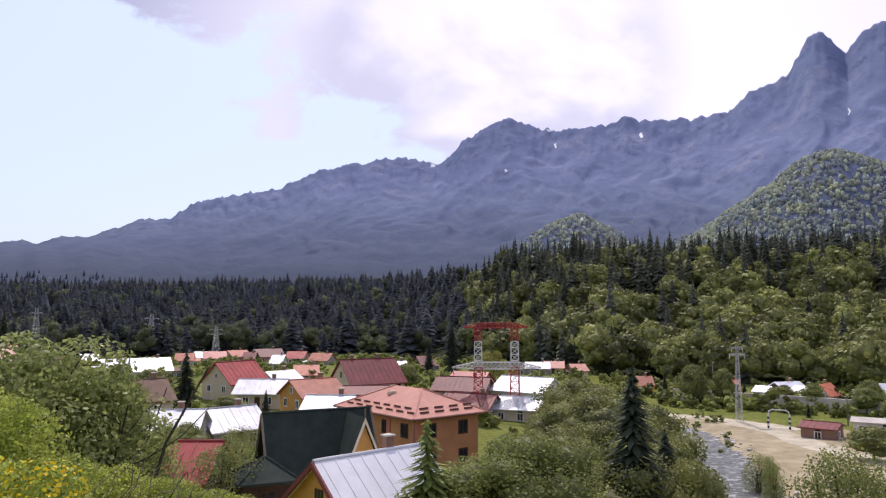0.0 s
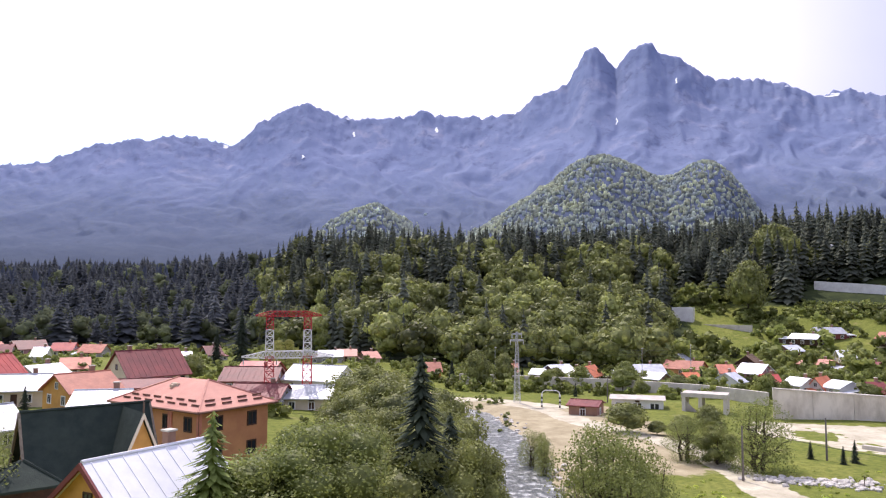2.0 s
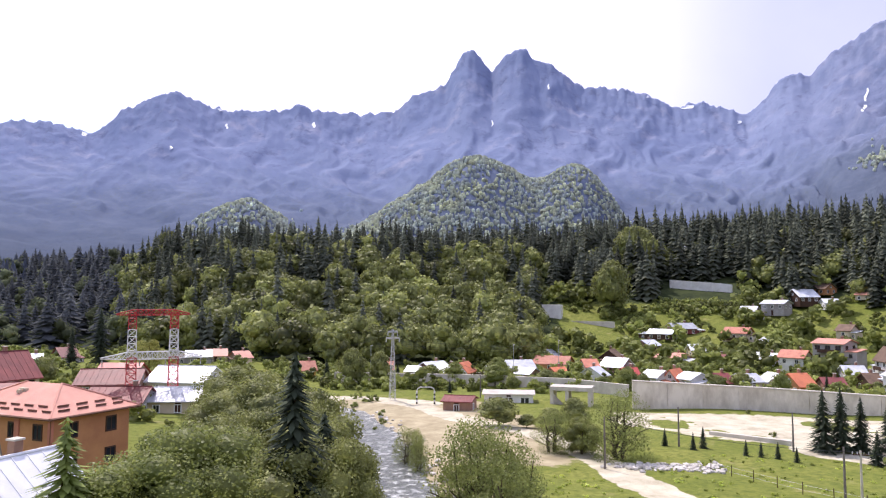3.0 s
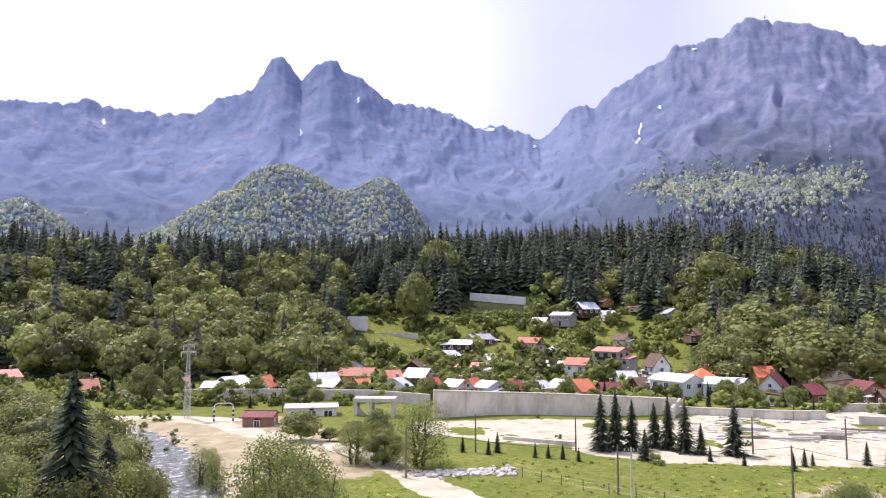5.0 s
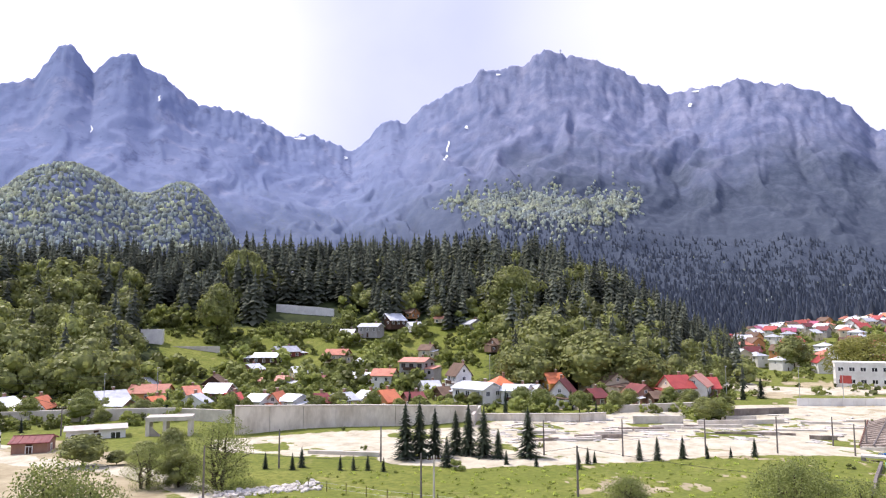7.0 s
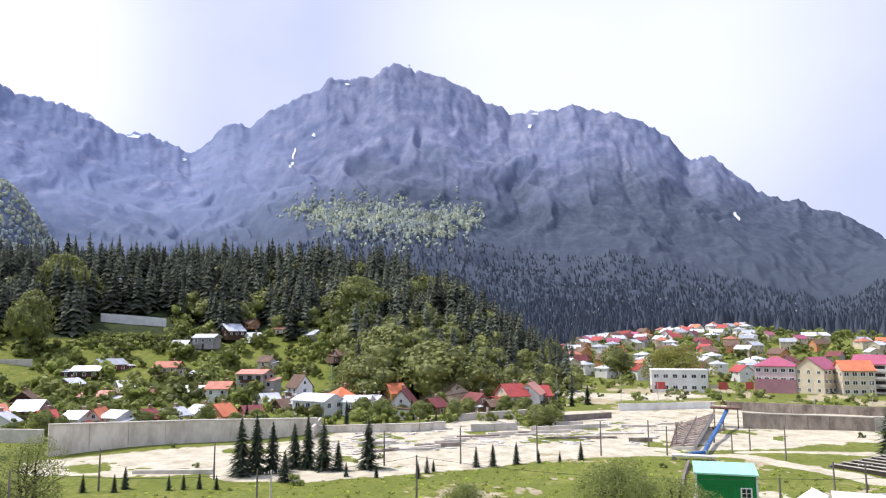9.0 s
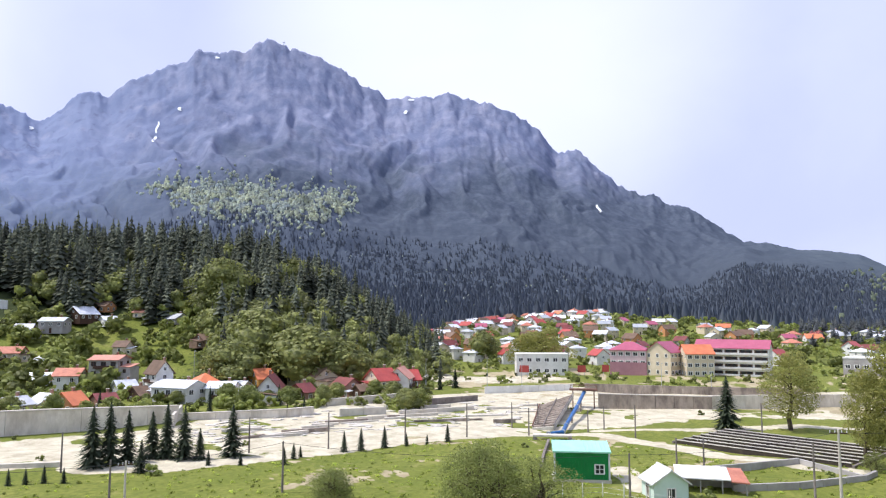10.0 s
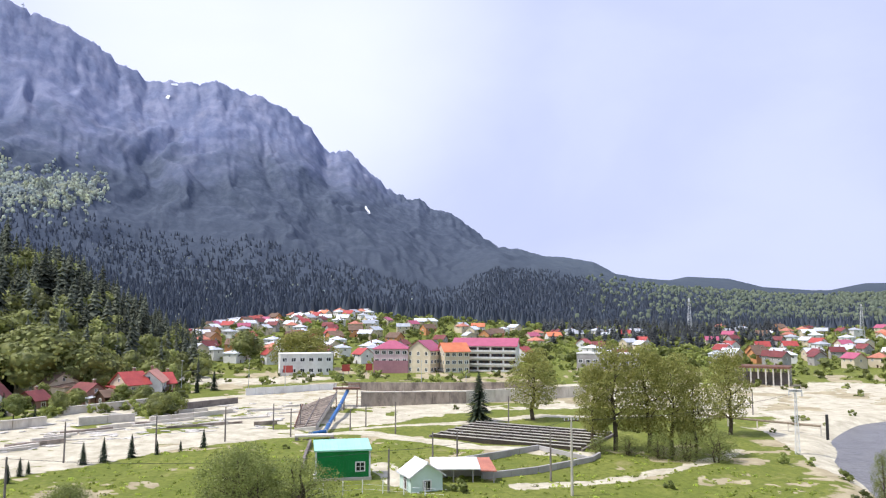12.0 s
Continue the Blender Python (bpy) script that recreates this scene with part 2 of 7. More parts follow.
# the wooded hill: azimuth, foot, crest distance, crest height
HILL = [(-70, 400, 900, 38), (-30, 400, 900, 39), (-8, 390, 850, 47), (0, 350, 650, 45), (5, 300, 520, 53), (12, 252, 430, 48), (30, 252, 430, 48), (40, 262, 450, 50),
        (54, 265, 450, 54), (63, 245, 430, 50), (70, 238, 400, 36), (75, 236, 360, 16), (78, 240, 400, 6), (80, 330, 560, 14), (90, 330, 650, 25), (105, 340, 650, 13), (120, 400, 700, 13), (150, 400, 700, 13)]
HZ = np.array(HILL)


def land(x, y):
    x, y = np.asarray(x, float), np.asarray(y, float)
    d, az = np.hypot(x, y), np.degrees(np.arctan2(x, y))
    back = smooth(105, 135, np.abs((az - 45 + 180) % 360 - 180))
    floor = np.interp(az, [-90, -20, 0, 9, 15], [6.5, 5.5, 5.0, 3.5, 0]) * (1 - smooth(170, 420, d))
    reach = np.interp(az, [-60, -30, -14, -4, 150], [75, 64, 52, 48, 58])
    front = floor + (20.3 - floor) * (1 - smooth(1.0, 1.0 + reach, d))
    foot, crest, top = (np.interp(az, HZ[:, 0], HZ[:, k]) for k in (1, 2, 3))
    s = np.clip((d - foot) / (crest - foot), 0, 1)
    hill = top * (0.35 * s + 0.65 * s * s * (3 - 2 * s)) * (1 - 0.4 * smooth(0, 700, d - crest))
    wave = 0.25 * np.sin(x * 0.11 + 1.3) * np.sin(y * 0.13) + 0.12 * np.sin(x * 0.37 + y * 0.21)
    bed = 1.5 * (1 - smooth(3.0, 9.0, line_distance(x, y, RIVER_WEST))) + 1.5 * (1 - smooth(7.0, 14.0, line_distance(x, y, RIVER_EAST)))
    z = front + hill + wave * smooth(25, 60, d) - bed
    return z * (1 - back) + (20.3 + 0.16 * np.maximum(d - 12, 0)) * back


def at(az, d, sink=0.0):
    x, y = P(az, d)
    return Vector((x, y, float(land(x, y)) - sink))


def mesh_from(name, verts, quads, mat, tint=None):
    """A mesh from arrays of places and of four-cornered faces."""
    me = bpy.data.meshes.new(name)
    verts, quads = np.asarray(verts, np.float32), np.asarray(quads, np.int32)
    me.vertices.add(len(verts))
    me.vertices.foreach_set("co", verts.ravel())
    me.loops.add(quads.size)
    me.loops.foreach_set("vertex_index", quads.ravel())
    me.polygons.add(len(quads))
    me.polygons.foreach_set("loop_start", np.arange(0, quads.size, 4, dtype=np.int32))
    if tint is not None:
        me.attributes.new("tint", "FLOAT", "POINT").data.foreach_set("value", np.asarray(tint, np.float32))
    me.materials.append(mat)
    me.update(calc_edges=True)
    return me


def grid_quads(rows, cols):
    i = np.arange(rows - 1)[:, None] * cols + np.arange(cols - 1)[None]
    return np.stack([i, i + 1, i + cols + 1, i + cols], -1).reshape(-1, 4)


def noise_map(x, y, size, octaves=4):
    """Smooth value noise from sines, for patchy ground."""
    v = np.zeros(np.shape(x))
    for k in range(octaves):
        f, a = 2.0 ** k / size * 6.28, 0.6 ** k
        c, s = math.cos(1.1 + 2.3 * k), math.sin(1.1 + 2.3 * k)
        u, w = c * x - s * y, s * x + c * y
        v += a * np.sin(f * u + 1.7 * np.sin(f * 0.61 * w + k)) * np.sin(f * 0.83 * w + 1.3 * np.sin(f * 0.47 * u + 2 * k))
    return v


# ground: one sheet to the horizon
azs = np.radians(np.concatenate([np.arange(-180, -48, 6.0), np.arange(-48, 148, 0.33), np.linspace(148, 180, 7)]))
rs = np.concatenate([[0.0], np.arange(2, 60, 2.5), np.arange(60, 260, 1.1), np.geomspace(260, 4900, 70)])
gx, gy = np.outer(rs, np.sin(azs)), np.outer(rs, np.cos(azs))
gz = land(gx, gy)
gd, ga = np.hypot(gx, gy), np.degrees(np.arctan2(gx, gy))
n1, n2 = noise_map(gx, gy, 40), noise_map(gx, gy, 11)
PATHS = [([(52, 121), (58, 117), (64.3, 119), (71, 125), (76, 133), (84.2, 143), (90.3, 143), (97, 131), (102.7, 124), (108, 121)], 2.1),
         ([(22, 158), (24.2, 154), (28.2, 134), (33, 122), (36.5, 113), (41, 92), (47, 78)], 2.6), ([(13, 168), (19.7, 165), (25, 158)], 3.0),
         ([(103, 98), (107, 101), (112, 107), (116, 118), (119, 135)], 1.3), ([(91, 148), (97, 152), (105, 168), (116, 175), (124, 190)], 1.8), ([(94.5, 98), (93.5, 104), (92.5, 112)], 2.0)]
gravel = np.zeros(gx.shape)
near_edge = np.interp(ga, [38, 43, 50, 58, 66, 75, 84, 92, 98, 110, 118, 121, 123.5, 126, 132], [140, 128, 121, 119, 123, 131, 145, 152, 170, 188, 172, 154, 128, 115, 108])
far_edge = np.interp(ga, [38, 48, 58, 63, 70, 80, 90, 98, 110, 132], [150, 152, 158, 172, 190, 215, 240, 240, 255, 300])
gravel = smooth(-2, 2, gd - near_edge + 1.5 * n2) * smooth(-3, 3, far_edge - gd) * smooth(38, 40, ga) * smooth(134, 128, ga)
weeds = smooth(0.2, 0.6, n1 + 0.35 * n2) * smooth(95, 100, ga) * smooth(9, 16, line_distance(gx, gy, RIVER_EAST) - 12) + smooth(0.6, 0.95, n1 + 0.4 * n2) * (ga <= 97)
gravel *= 1 - np.clip(weeds, 0, 1)
for pts, half in PATHS:
    gravel = np.maximum(gravel, smooth(half + 0.8, half - 0.6, line_distance(gx, gy, pts) + 0.5 * n2))
gravel = np.maximum(gravel, smooth(15, 9, line_distance(gx, gy, [(79.0, 268), (83, 262), (86, 272)]) + 3 * n2))
bar = smooth(17, 19, ga) * smooth(37, 32, ga + (gd - 120) * 0.1) * smooth(96, 104, gd) * smooth(163, 156, gd + 3 * n2) * smooth(24, 16, line_distance(gx, gy, [(22, 158), (24.2, 140), (26, 118), (30, 104)]))
bar = np.maximum(bar, smooth(12, 7, line_distance(gx, gy, RIVER_WEST) + 2 * n2))
bar = np.maximum(bar, smooth(20, 12, line_distance(gx, gy, RIVER_EAST) + 5 * n1) * smooth(0, 6, line_distance(gx, gy, RIVER_EAST)))
bare = smooth(0.6, 0.95, n1 + 0.5 * n2) * smooth(58, 66, ga) * smooth(80, 90, gd) * (gd < 140) * 0.8
bare = np.maximum(bare, smooth(0.1, 0.5, n1 + 0.4 * n2) * smooth(60, 66, ga) * smooth(185, 200, gd) * smooth(345, 325, gd) * 0.9)
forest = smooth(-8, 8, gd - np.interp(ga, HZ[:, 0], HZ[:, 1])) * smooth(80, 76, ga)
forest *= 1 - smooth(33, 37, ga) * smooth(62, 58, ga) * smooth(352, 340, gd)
M_GROUND = bpy.data.materials.new("valley ground")
M_GROUND.use_nodes = True


def ground_nodes(m):
    n, l = m.node_tree.nodes, m.node_tree.links
    b = n["Principled BSDF"]
    b.inputs["Roughness"].default_value, b.inputs["Specular IOR Level"].default_value = 0.95, 0.1
    geo = n.new("ShaderNodeNewGeometry")

    def noise_tex(size, detail=6.0):
        t = n.new("ShaderNodeTexNoise")
        t.inputs["Scale"].default_value, t.inputs["Detail"].default_value, t.inputs["Roughness"].default_value = 1 / size, detail, 0.65
        l.new(geo.outputs["Position"], t.inputs["Vector"])
        return t.outputs["Fac"]

    def ranged(v, lo, hi):
        r = n.new("ShaderNodeMapRange")
        r.inputs["From Min"].default_value, r.inputs["From Max"].default_value = lo, hi
        l.new(v, r.inputs["Value"])
        return r.outputs[0]

    def blend(f, a, c):
        x = n.new("ShaderNodeMix")
        x.data_type = "RGBA"
        l.new(f, x.inputs["Factor"])
        for key, v in (("A", a), ("B", c)):
            if isinstance(v, tuple):
                x.inputs[key].default_value = (*v, 1)
            else:
                l.new(v, x.inputs[key])
        return x.outputs["Result"]

    def zone(name):
        a = n.new("ShaderNodeAttribute")
        a.attribute_name = name
        s = n.new("ShaderNodeMath")
        s.operation = "ADD"
        l.new(a.outputs["Fac"], s.inputs[0])
        r = ranged(noise_tex(2.2), 0.3, 0.7)
        k = n.new("ShaderNodeMath")
        k.operation = "MULTIPLY_ADD"
        k.inputs[1].default_value, k.inputs[2].default_value = 0.5, -0.25
        l.new(r, k.inputs[0])
        l.new(k.outputs[0], s.inputs[1])
        return ranged(s.outputs[0], 0.4, 0.6)

    grass = blend(ranged(noise_tex(14.0), 0.35, 0.65), (0.145, 0.175, 0.030), (0.225, 0.235, 0.055))
    grass = blend(ranged(noise_tex(3.2), 0.5, 0.62), grass, (0.145, 0.170, 0.033))
    grass = blend(ranged(noise_tex(0.9), 0.42, 0.7), grass, (0.10, 0.125, 0.025))
    grass = blend(ranged(noise_tex(5.5), 0.60, 0.70), grass, (0.26, 0.24, 0.095))
    stones = blend(ranged(noise_tex(3.5), 0.35, 0.65), (0.37, 0.335, 0.235), (0.66, 0.62, 0.47))
    stones = blend(ranged(noise_tex(0.5), 0.45, 0.7), stones, (0.50, 0.44, 0.345))
    soil = blend(ranged(noise_tex(4.0), 0.35, 0.65), (0.29, 0.245, 0.15), (0.46, 0.40, 0.26))
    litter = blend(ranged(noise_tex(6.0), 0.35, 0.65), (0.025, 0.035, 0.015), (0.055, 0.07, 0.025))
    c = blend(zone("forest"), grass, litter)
    c = blend(zone("soil"), c, soil)
    c = blend(zone("gravel"), c, stones)
    l.new(c, b.inputs["Base Color"])
    bump = n.new("ShaderNodeBump")
    bump.inputs["Strength"].default_value, bump.inputs["Distance"].default_value = 0.6, 0.25
    l.new(noise_tex(0.7), bump.inputs["Height"])
    l.new(bump.outputs[0], b.inputs["Normal"])


ground_nodes(M_GROUND)
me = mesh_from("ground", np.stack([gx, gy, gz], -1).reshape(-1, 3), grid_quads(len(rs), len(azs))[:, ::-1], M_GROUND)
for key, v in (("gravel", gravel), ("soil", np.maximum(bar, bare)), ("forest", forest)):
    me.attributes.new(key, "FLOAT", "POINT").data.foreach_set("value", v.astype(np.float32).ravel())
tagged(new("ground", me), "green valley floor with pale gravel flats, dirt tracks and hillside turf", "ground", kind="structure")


def ribbon(name, pts, half, z, mat, label):
    """A strip of water along a polyline, drawn with rounded bends."""
    knots = [Vector(P(*p)) for p in pts]
    line = []
    for i in range(len(knots) - 1):
        a, b, c, e = knots[max(i - 1, 0)], knots[i], knots[i + 1], knots[min(i + 2, len(knots) - 1)]
        for k in range(12):
            s = k / 12
            line.append(0.5 * (2 * b + (c - a) * s + (2 * a - 5 * b + 4 * c - e) * s * s + (3 * b - a - 3 * c + e) * s ** 3))
    v = []
    for i, p in enumerate(line):
        t = (line[min(i + 1, len(line) - 1)] - line[max(i - 1, 0)]).normalized()
        nrm = Vector((t.y, -t.x))
        for k in range(9):
            q = p + nrm * half * (k / 4 - 1)
            v.append((q.x, q.y, z + 0.05 * math.sin(q.x * 1.3) * math.sin(q.y * 1.7)))
    return tagged(new(name, mesh_from(name, v, grid_quads(len(line), 9), mat)), label, "river", kind="structure")


M_WATER = material("river water", (0.15, 0.165, 0.16), (0.075, 0.085, 0.08), 2.5, 0.7, 0.28, bump=0.9, spec=0.45)
wnodes, wlinks = M_WATER.node_tree.nodes, M_WATER.node_tree.links
foam = wnodes.new("ShaderNodeTexNoise")
foam.inputs["Scale"].default_value, foam.inputs["Detail"].default_value = 0.9, 8.0
foam_range = wnodes.new("ShaderNodeMapRange")
foam_range.inputs["From Min"].default_value, foam_range.inputs["From Max"].default_value = 0.53, 0.70
foam_mix = wnodes.new("ShaderNodeMix")
foam_mix.data_type = "RGBA"
foam_mix.inputs["B"].default_value = (0.62, 0.64, 0.63, 1)
wlinks.new(wnodes["Geometry"].outputs["Position"], foam.inputs["Vector"])
wlinks.new(foam.outputs["Fac"], foam_range.inputs["Value"])
wlinks.new(foam_range.outputs[0], foam_mix.inputs["Factor"])
wlinks.new(wnodes["Principled BSDF"].inputs["Base Color"].links[0].from_socket, foam_mix.inputs["A"])
wlinks.new(foam_mix.outputs["Result"], wnodes["Principled BSDF"].inputs["Base Color"])
ribbon("river", RIVER_WEST, 6.4, -0.85, M_WATER, "shallow rushing river with white foam between gravel banks")
ribbon("river", RIVER_EAST, 10.0, -0.85, material("calm grey water", (0.17, 0.16, 0.14), (0.10, 0.095, 0.085), 4.0, 0.6, 0.3, bump=0.4, spec=0.35), "wide shallow grey river bending round a gravel bank")

# the mountain range: azimuth and skyline height in degrees of named crests
WEST_RIDGE = [(-70, 3.0), (-45, 4.2), (-31.7, 4.85), (-30.4, 5.1), (-29.5, 4.85), (-28.0, 5.5), (-26.4, 5.5), (-22.7, 7.0), (-20.9, 7.15), (-19.0, 8.5), (-15.0, 9.4), (-12.7, 9.85), (-10.1, 11.25), (-5.0, 12.25), (-2.3, 12.45), (-0.4, 11.9), (0.6, 12.6), (1.6, 13.8), (3.6, 14.9), (5.3, 15.45), (7.0, 14.9), (8.8, 14.4), (13.5, 14.65)]
TWIN_PEAKS = [(14.4, 15.15), (15.3, 14.85), (19.2, 14.65), (22.2, 14.95), (23.5, 16.15), (26.2, 16.95), (26.7, 18.0), (27.5, 19.25), (28.0, 19.6), (28.5, 19.4), (28.95, 19.0), (29.9, 17.9), (30.9, 19.05), (32.2, 19.6), (32.7, 19.35), (33.6, 18.6), (34.7, 18.3), (36.15, 17.2), (37.0, 16.6), (40.0, 16.2), (41.8, 15.75), (44.0, 14.65), (46.3, 14.65), (48.0, 14.1), (49.1, 13.65)]
MAIN_SUMMIT = [(50.5, 14.75), (51.6, 15.9), (52.3, 16.1), (53.5, 15.9), (54.8, 17.2), (58.8, 19.15), (59.3, 19.8), (63.1, 20.1), (64.0, 20.8), (64.7, 21.2), (66.4, 20.65), (68.8, 20.2), (71.1, 19.15), (72.4, 18.1), (73.5, 17.85), (74.2, 17.1), (76.0, 17.5), (78.6, 17.5), (79.3, 17.9), (80.1, 17.4), (82.3, 17.0), (84.8, 16.0), (86.5, 14.9), (87.9, 12.9), (88.8, 13.2), (89.8, 13.05), (90.7, 12.1), (92.8, 10.2), (94.6, 9.5), (95.25, 9.6), (96.05, 8.8), (97.9, 8.35), (100.0, 6.75), (101.6, 5.65)]
EAST_HILLS = [(102.9, 5.55), (105.4, 4.85), (106.8, 4.8), (109.0, 4.4), (111.1, 3.2), (114.6, 2.9), (115.9, 3.15), (118.8, 2.95), (121.1, 2.3), (125.1, 1.95), (127.5, 2.45), (135, 2.4), (150, 2.0)]
CREST = np.array(WEST_RIDGE + TWIN_PEAKS + MAIN_SUMMIT + EAST_HILLS)
CREST_D, FOOT_D = 3600.0, 620.0
# wooded foothills: azimuth, distance, rise, half-width in azimuth, half-depth
FOOTHILLS = [(28.6, 2000, 245, 5.3, 330), (36.9, 2050, 205, 3.4, 300), (10.5, 2150, 140, 3.6, 280), (65, 2250, 45, 6.5, 330), (21.5, 1950, 100, 4.2, 350), (-14, 2100, 60, 8.0, 300)]


def mountain(az, r):
    sharp = np.interp(az, CREST[:, 0], CREST[:, 1])
    broad = sum(np.interp(az + k, CREST[:, 0], CREST[:, 1]) for k in (-4, -2.5, -1.2, 0, 1.2, 2.5, 4)) / 7
    s = np.clip((r - FOOT_D) / (CREST_D - FOOT_D), 0, 1.35)
    crest = EYE + CREST_D * np.tan(np.radians(broad + (sharp - broad) * smooth(0.78, 0.985, s)))
    tame = smooth(9, 4, np.interp(az, CREST[:, 0], CREST[:, 1]))
    rise = (0.55 * s ** 1.7 + 0.45 * s ** 4.0) * (1 - tame) + tame * s ** 0.95
    z = -40 + (crest + 40) * np.where(s <= 1, rise, 1 - 2.2 * (s - 1))
    for a, d, rise, wa, wd in FOOTHILLS:
        z = z + rise * np.exp(-((az - a) / wa) ** 2 - ((r - d) / wd) ** 2)
    return z, s


MSTEP = 0.15
maz = np.arange(-70, 150.01, MSTEP)
mr = np.concatenate([np.linspace(FOOT_D, 2600, 74), np.linspace(2625, 3590, 62), [3600, 3640, 3700, 3900, 4300]])
MA, MR = np.meshgrid(maz, mr)
MZ, MS = mountain(MA, MR)
mx, my = MR * np.sin(np.radians(MA)), MR * np.cos(np.radians(MA))
# crags and hollows, warped so that no line runs straight
warp = 90 * noise_map(mx, my, 900, 3)
rough = np.array([noise.ridged_multi_fractal(Vector((a * 0.0032, b * 0.0032, 7.0)), 0.85, 2.1, 7, 1.0, 2.0) for a, b in zip((mx + warp).ravel(), (my - warp).ravel())]).reshape(MA.shape)
# buttresses and gullies lean across the slope
lean = np.sin(np.radians(MA * 9.0)) * 0.0011
spur = np.array([noise.ridged_multi_fractal(Vector((a, b, 3.0)), 0.8, 2.2, 5, 1.0, 2.0) for a, b in zip((MA * 0.26 + lean * (MR - 3000) + warp * 0.004).ravel(), (MR * 0.0013).ravel())]).reshape(MA.shape)
tall = np.clip((np.interp(MA, CREST[:, 0], CREST[:, 1]) - 4) / 10, 0, 1)
env = np.clip(MS * 2.0, 0, 1) * np.clip((1.0 - MS) * 7, 0.0, 1) * np.where(MS > 1, 0, 1)
MZ += env * (0.12 + 0.88 * tall) * (0.6 + 0.4 * smooth(40, 52, MA)) * ((rough - 1.1) * 15 * smooth(0.2, 0.6, MS) + (spur - 1.15) * 44 * smooth(0.3, 0.75, MS))
jag = np.array([noise.fractal(Vector((a * 1.9, b * 0.011, 1.0)), 0.6, 2.2, 5) for a, b in zip(MA.ravel(), MR.ravel())]).reshape(MA.shape)
MZ += (jag - 0.25) * 15 * np.clip(np.interp(MA, CREST[:, 0], CREST[:, 1]) - 3, 0, 6) / 6 * smooth(0.85, 0.98, MS)
M_HAZEROCK = bpy.data.materials.new("haze-tinted mountain rock and woods")
M_HAZEROCK.use_nodes = True


def rock_nodes(m):
    n, l = m.node_tree.nodes, m.node_tree.links
    b = n["Principled BSDF"]
    b.inputs["Roughness"].default_value, b.inputs["Specular IOR Level"].default_value = 1.0, 0.0
    geo = n.new("ShaderNodeNewGeometry")

    def noise_tex(size, detail=7.0, squash=1.0):
        t, k = n.new("ShaderNodeTexNoise"), n.new("ShaderNodeMapping")
        k.inputs["Scale"].default_value = (1 / size, 1 / size, squash / size)
        t.inputs["Scale"].default_value, t.inputs["Detail"].default_value, t.inputs["Roughness"].default_value = 1.0, detail, 0.65
        l.new(geo.outputs["Position"], k.inputs["Vector"])
        l.new(k.outputs[0], t.inputs["Vector"])
        return t.outputs["Fac"]

    def ranged(v, lo, hi):
        r = n.new("ShaderNodeMapRange")
        r.inputs["From Min"].default_value, r.inputs["From Max"].default_value = lo, hi
        l.new(v, r.inputs["Value"])
        return r.outputs[0]

    def blend(f, a, c):
        x = n.new("ShaderNodeMix")
        x.data_type = "RGBA"
        l.new(f, x.inputs["Factor"])
        for key, v in (("A", a), ("B", c)):
            if isinstance(v, tuple):
                x.inputs[key].default_value = (*v, 1)
            else:
                l.new(v, x.inputs[key])
        return x.outputs["Result"]

    # the blue of the distance haze is painted into the rock colours
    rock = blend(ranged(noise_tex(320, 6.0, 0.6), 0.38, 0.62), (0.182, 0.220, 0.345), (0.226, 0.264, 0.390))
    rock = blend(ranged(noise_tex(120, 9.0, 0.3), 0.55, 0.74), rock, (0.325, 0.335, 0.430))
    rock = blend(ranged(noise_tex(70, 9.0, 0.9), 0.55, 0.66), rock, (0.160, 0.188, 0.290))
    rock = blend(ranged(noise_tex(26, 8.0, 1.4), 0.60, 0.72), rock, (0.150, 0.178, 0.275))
    # "spruce" marks where less haze is painted; the rock turns greyer there
    less_haze = n.new("ShaderNodeAttribute")
    less_haze.attribute_name = "spruce"
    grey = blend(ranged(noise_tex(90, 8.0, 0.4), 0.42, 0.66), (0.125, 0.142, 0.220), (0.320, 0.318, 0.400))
    part_grey = n.new("ShaderNodeMath")
    part_grey.operation = "MULTIPLY"
    part_grey.inputs[1].default_value = 0.55
    l.new(less_haze.outputs["Fac"], part_grey.inputs[0])
    rock = blend(part_grey.outputs[0], rock, grey)
    # woods carry the same painted haze blue
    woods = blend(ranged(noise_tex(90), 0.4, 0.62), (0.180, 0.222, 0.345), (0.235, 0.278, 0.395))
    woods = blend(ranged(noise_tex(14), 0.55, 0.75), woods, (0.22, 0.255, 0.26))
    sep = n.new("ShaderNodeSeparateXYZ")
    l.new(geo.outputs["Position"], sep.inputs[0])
    high = n.new("ShaderNodeMath")
    high.operation = "MULTIPLY_ADD"
    high.inputs[1].default_value = 600.0
    l.new(noise_tex(260), high.inputs[0])
    l.new(sep.outputs["Z"], high.inputs[2])
    # the same mask darkens the woods where less haze is painted
    kind = n.new("ShaderNodeAttribute")
    kind.attribute_name = "spruce"
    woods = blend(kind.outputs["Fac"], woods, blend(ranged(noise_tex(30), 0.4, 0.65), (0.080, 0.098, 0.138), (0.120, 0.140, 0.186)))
    # "meadow" puts bluish haze into the low eastern hills
    green = n.new("ShaderNodeAttribute")
    green.attribute_name = "meadow"
    woods = blend(green.outputs["Fac"], woods, blend(ranged(noise_tex(60), 0.4, 0.65), (0.120, 0.150, 0.190), (0.165, 0.200, 0.215)))
    # woods painted darker at the foot for tree shade, paler upward for haze
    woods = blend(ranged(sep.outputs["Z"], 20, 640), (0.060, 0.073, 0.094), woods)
    lift = n.new("ShaderNodeMath")
    lift.operation = "MULTIPLY_ADD"
    lift.inputs[1].default_value = -170.0
    l.new(kind.outputs["Fac"], lift.inputs[0])
    l.new(high.outputs[0], lift.inputs[2])
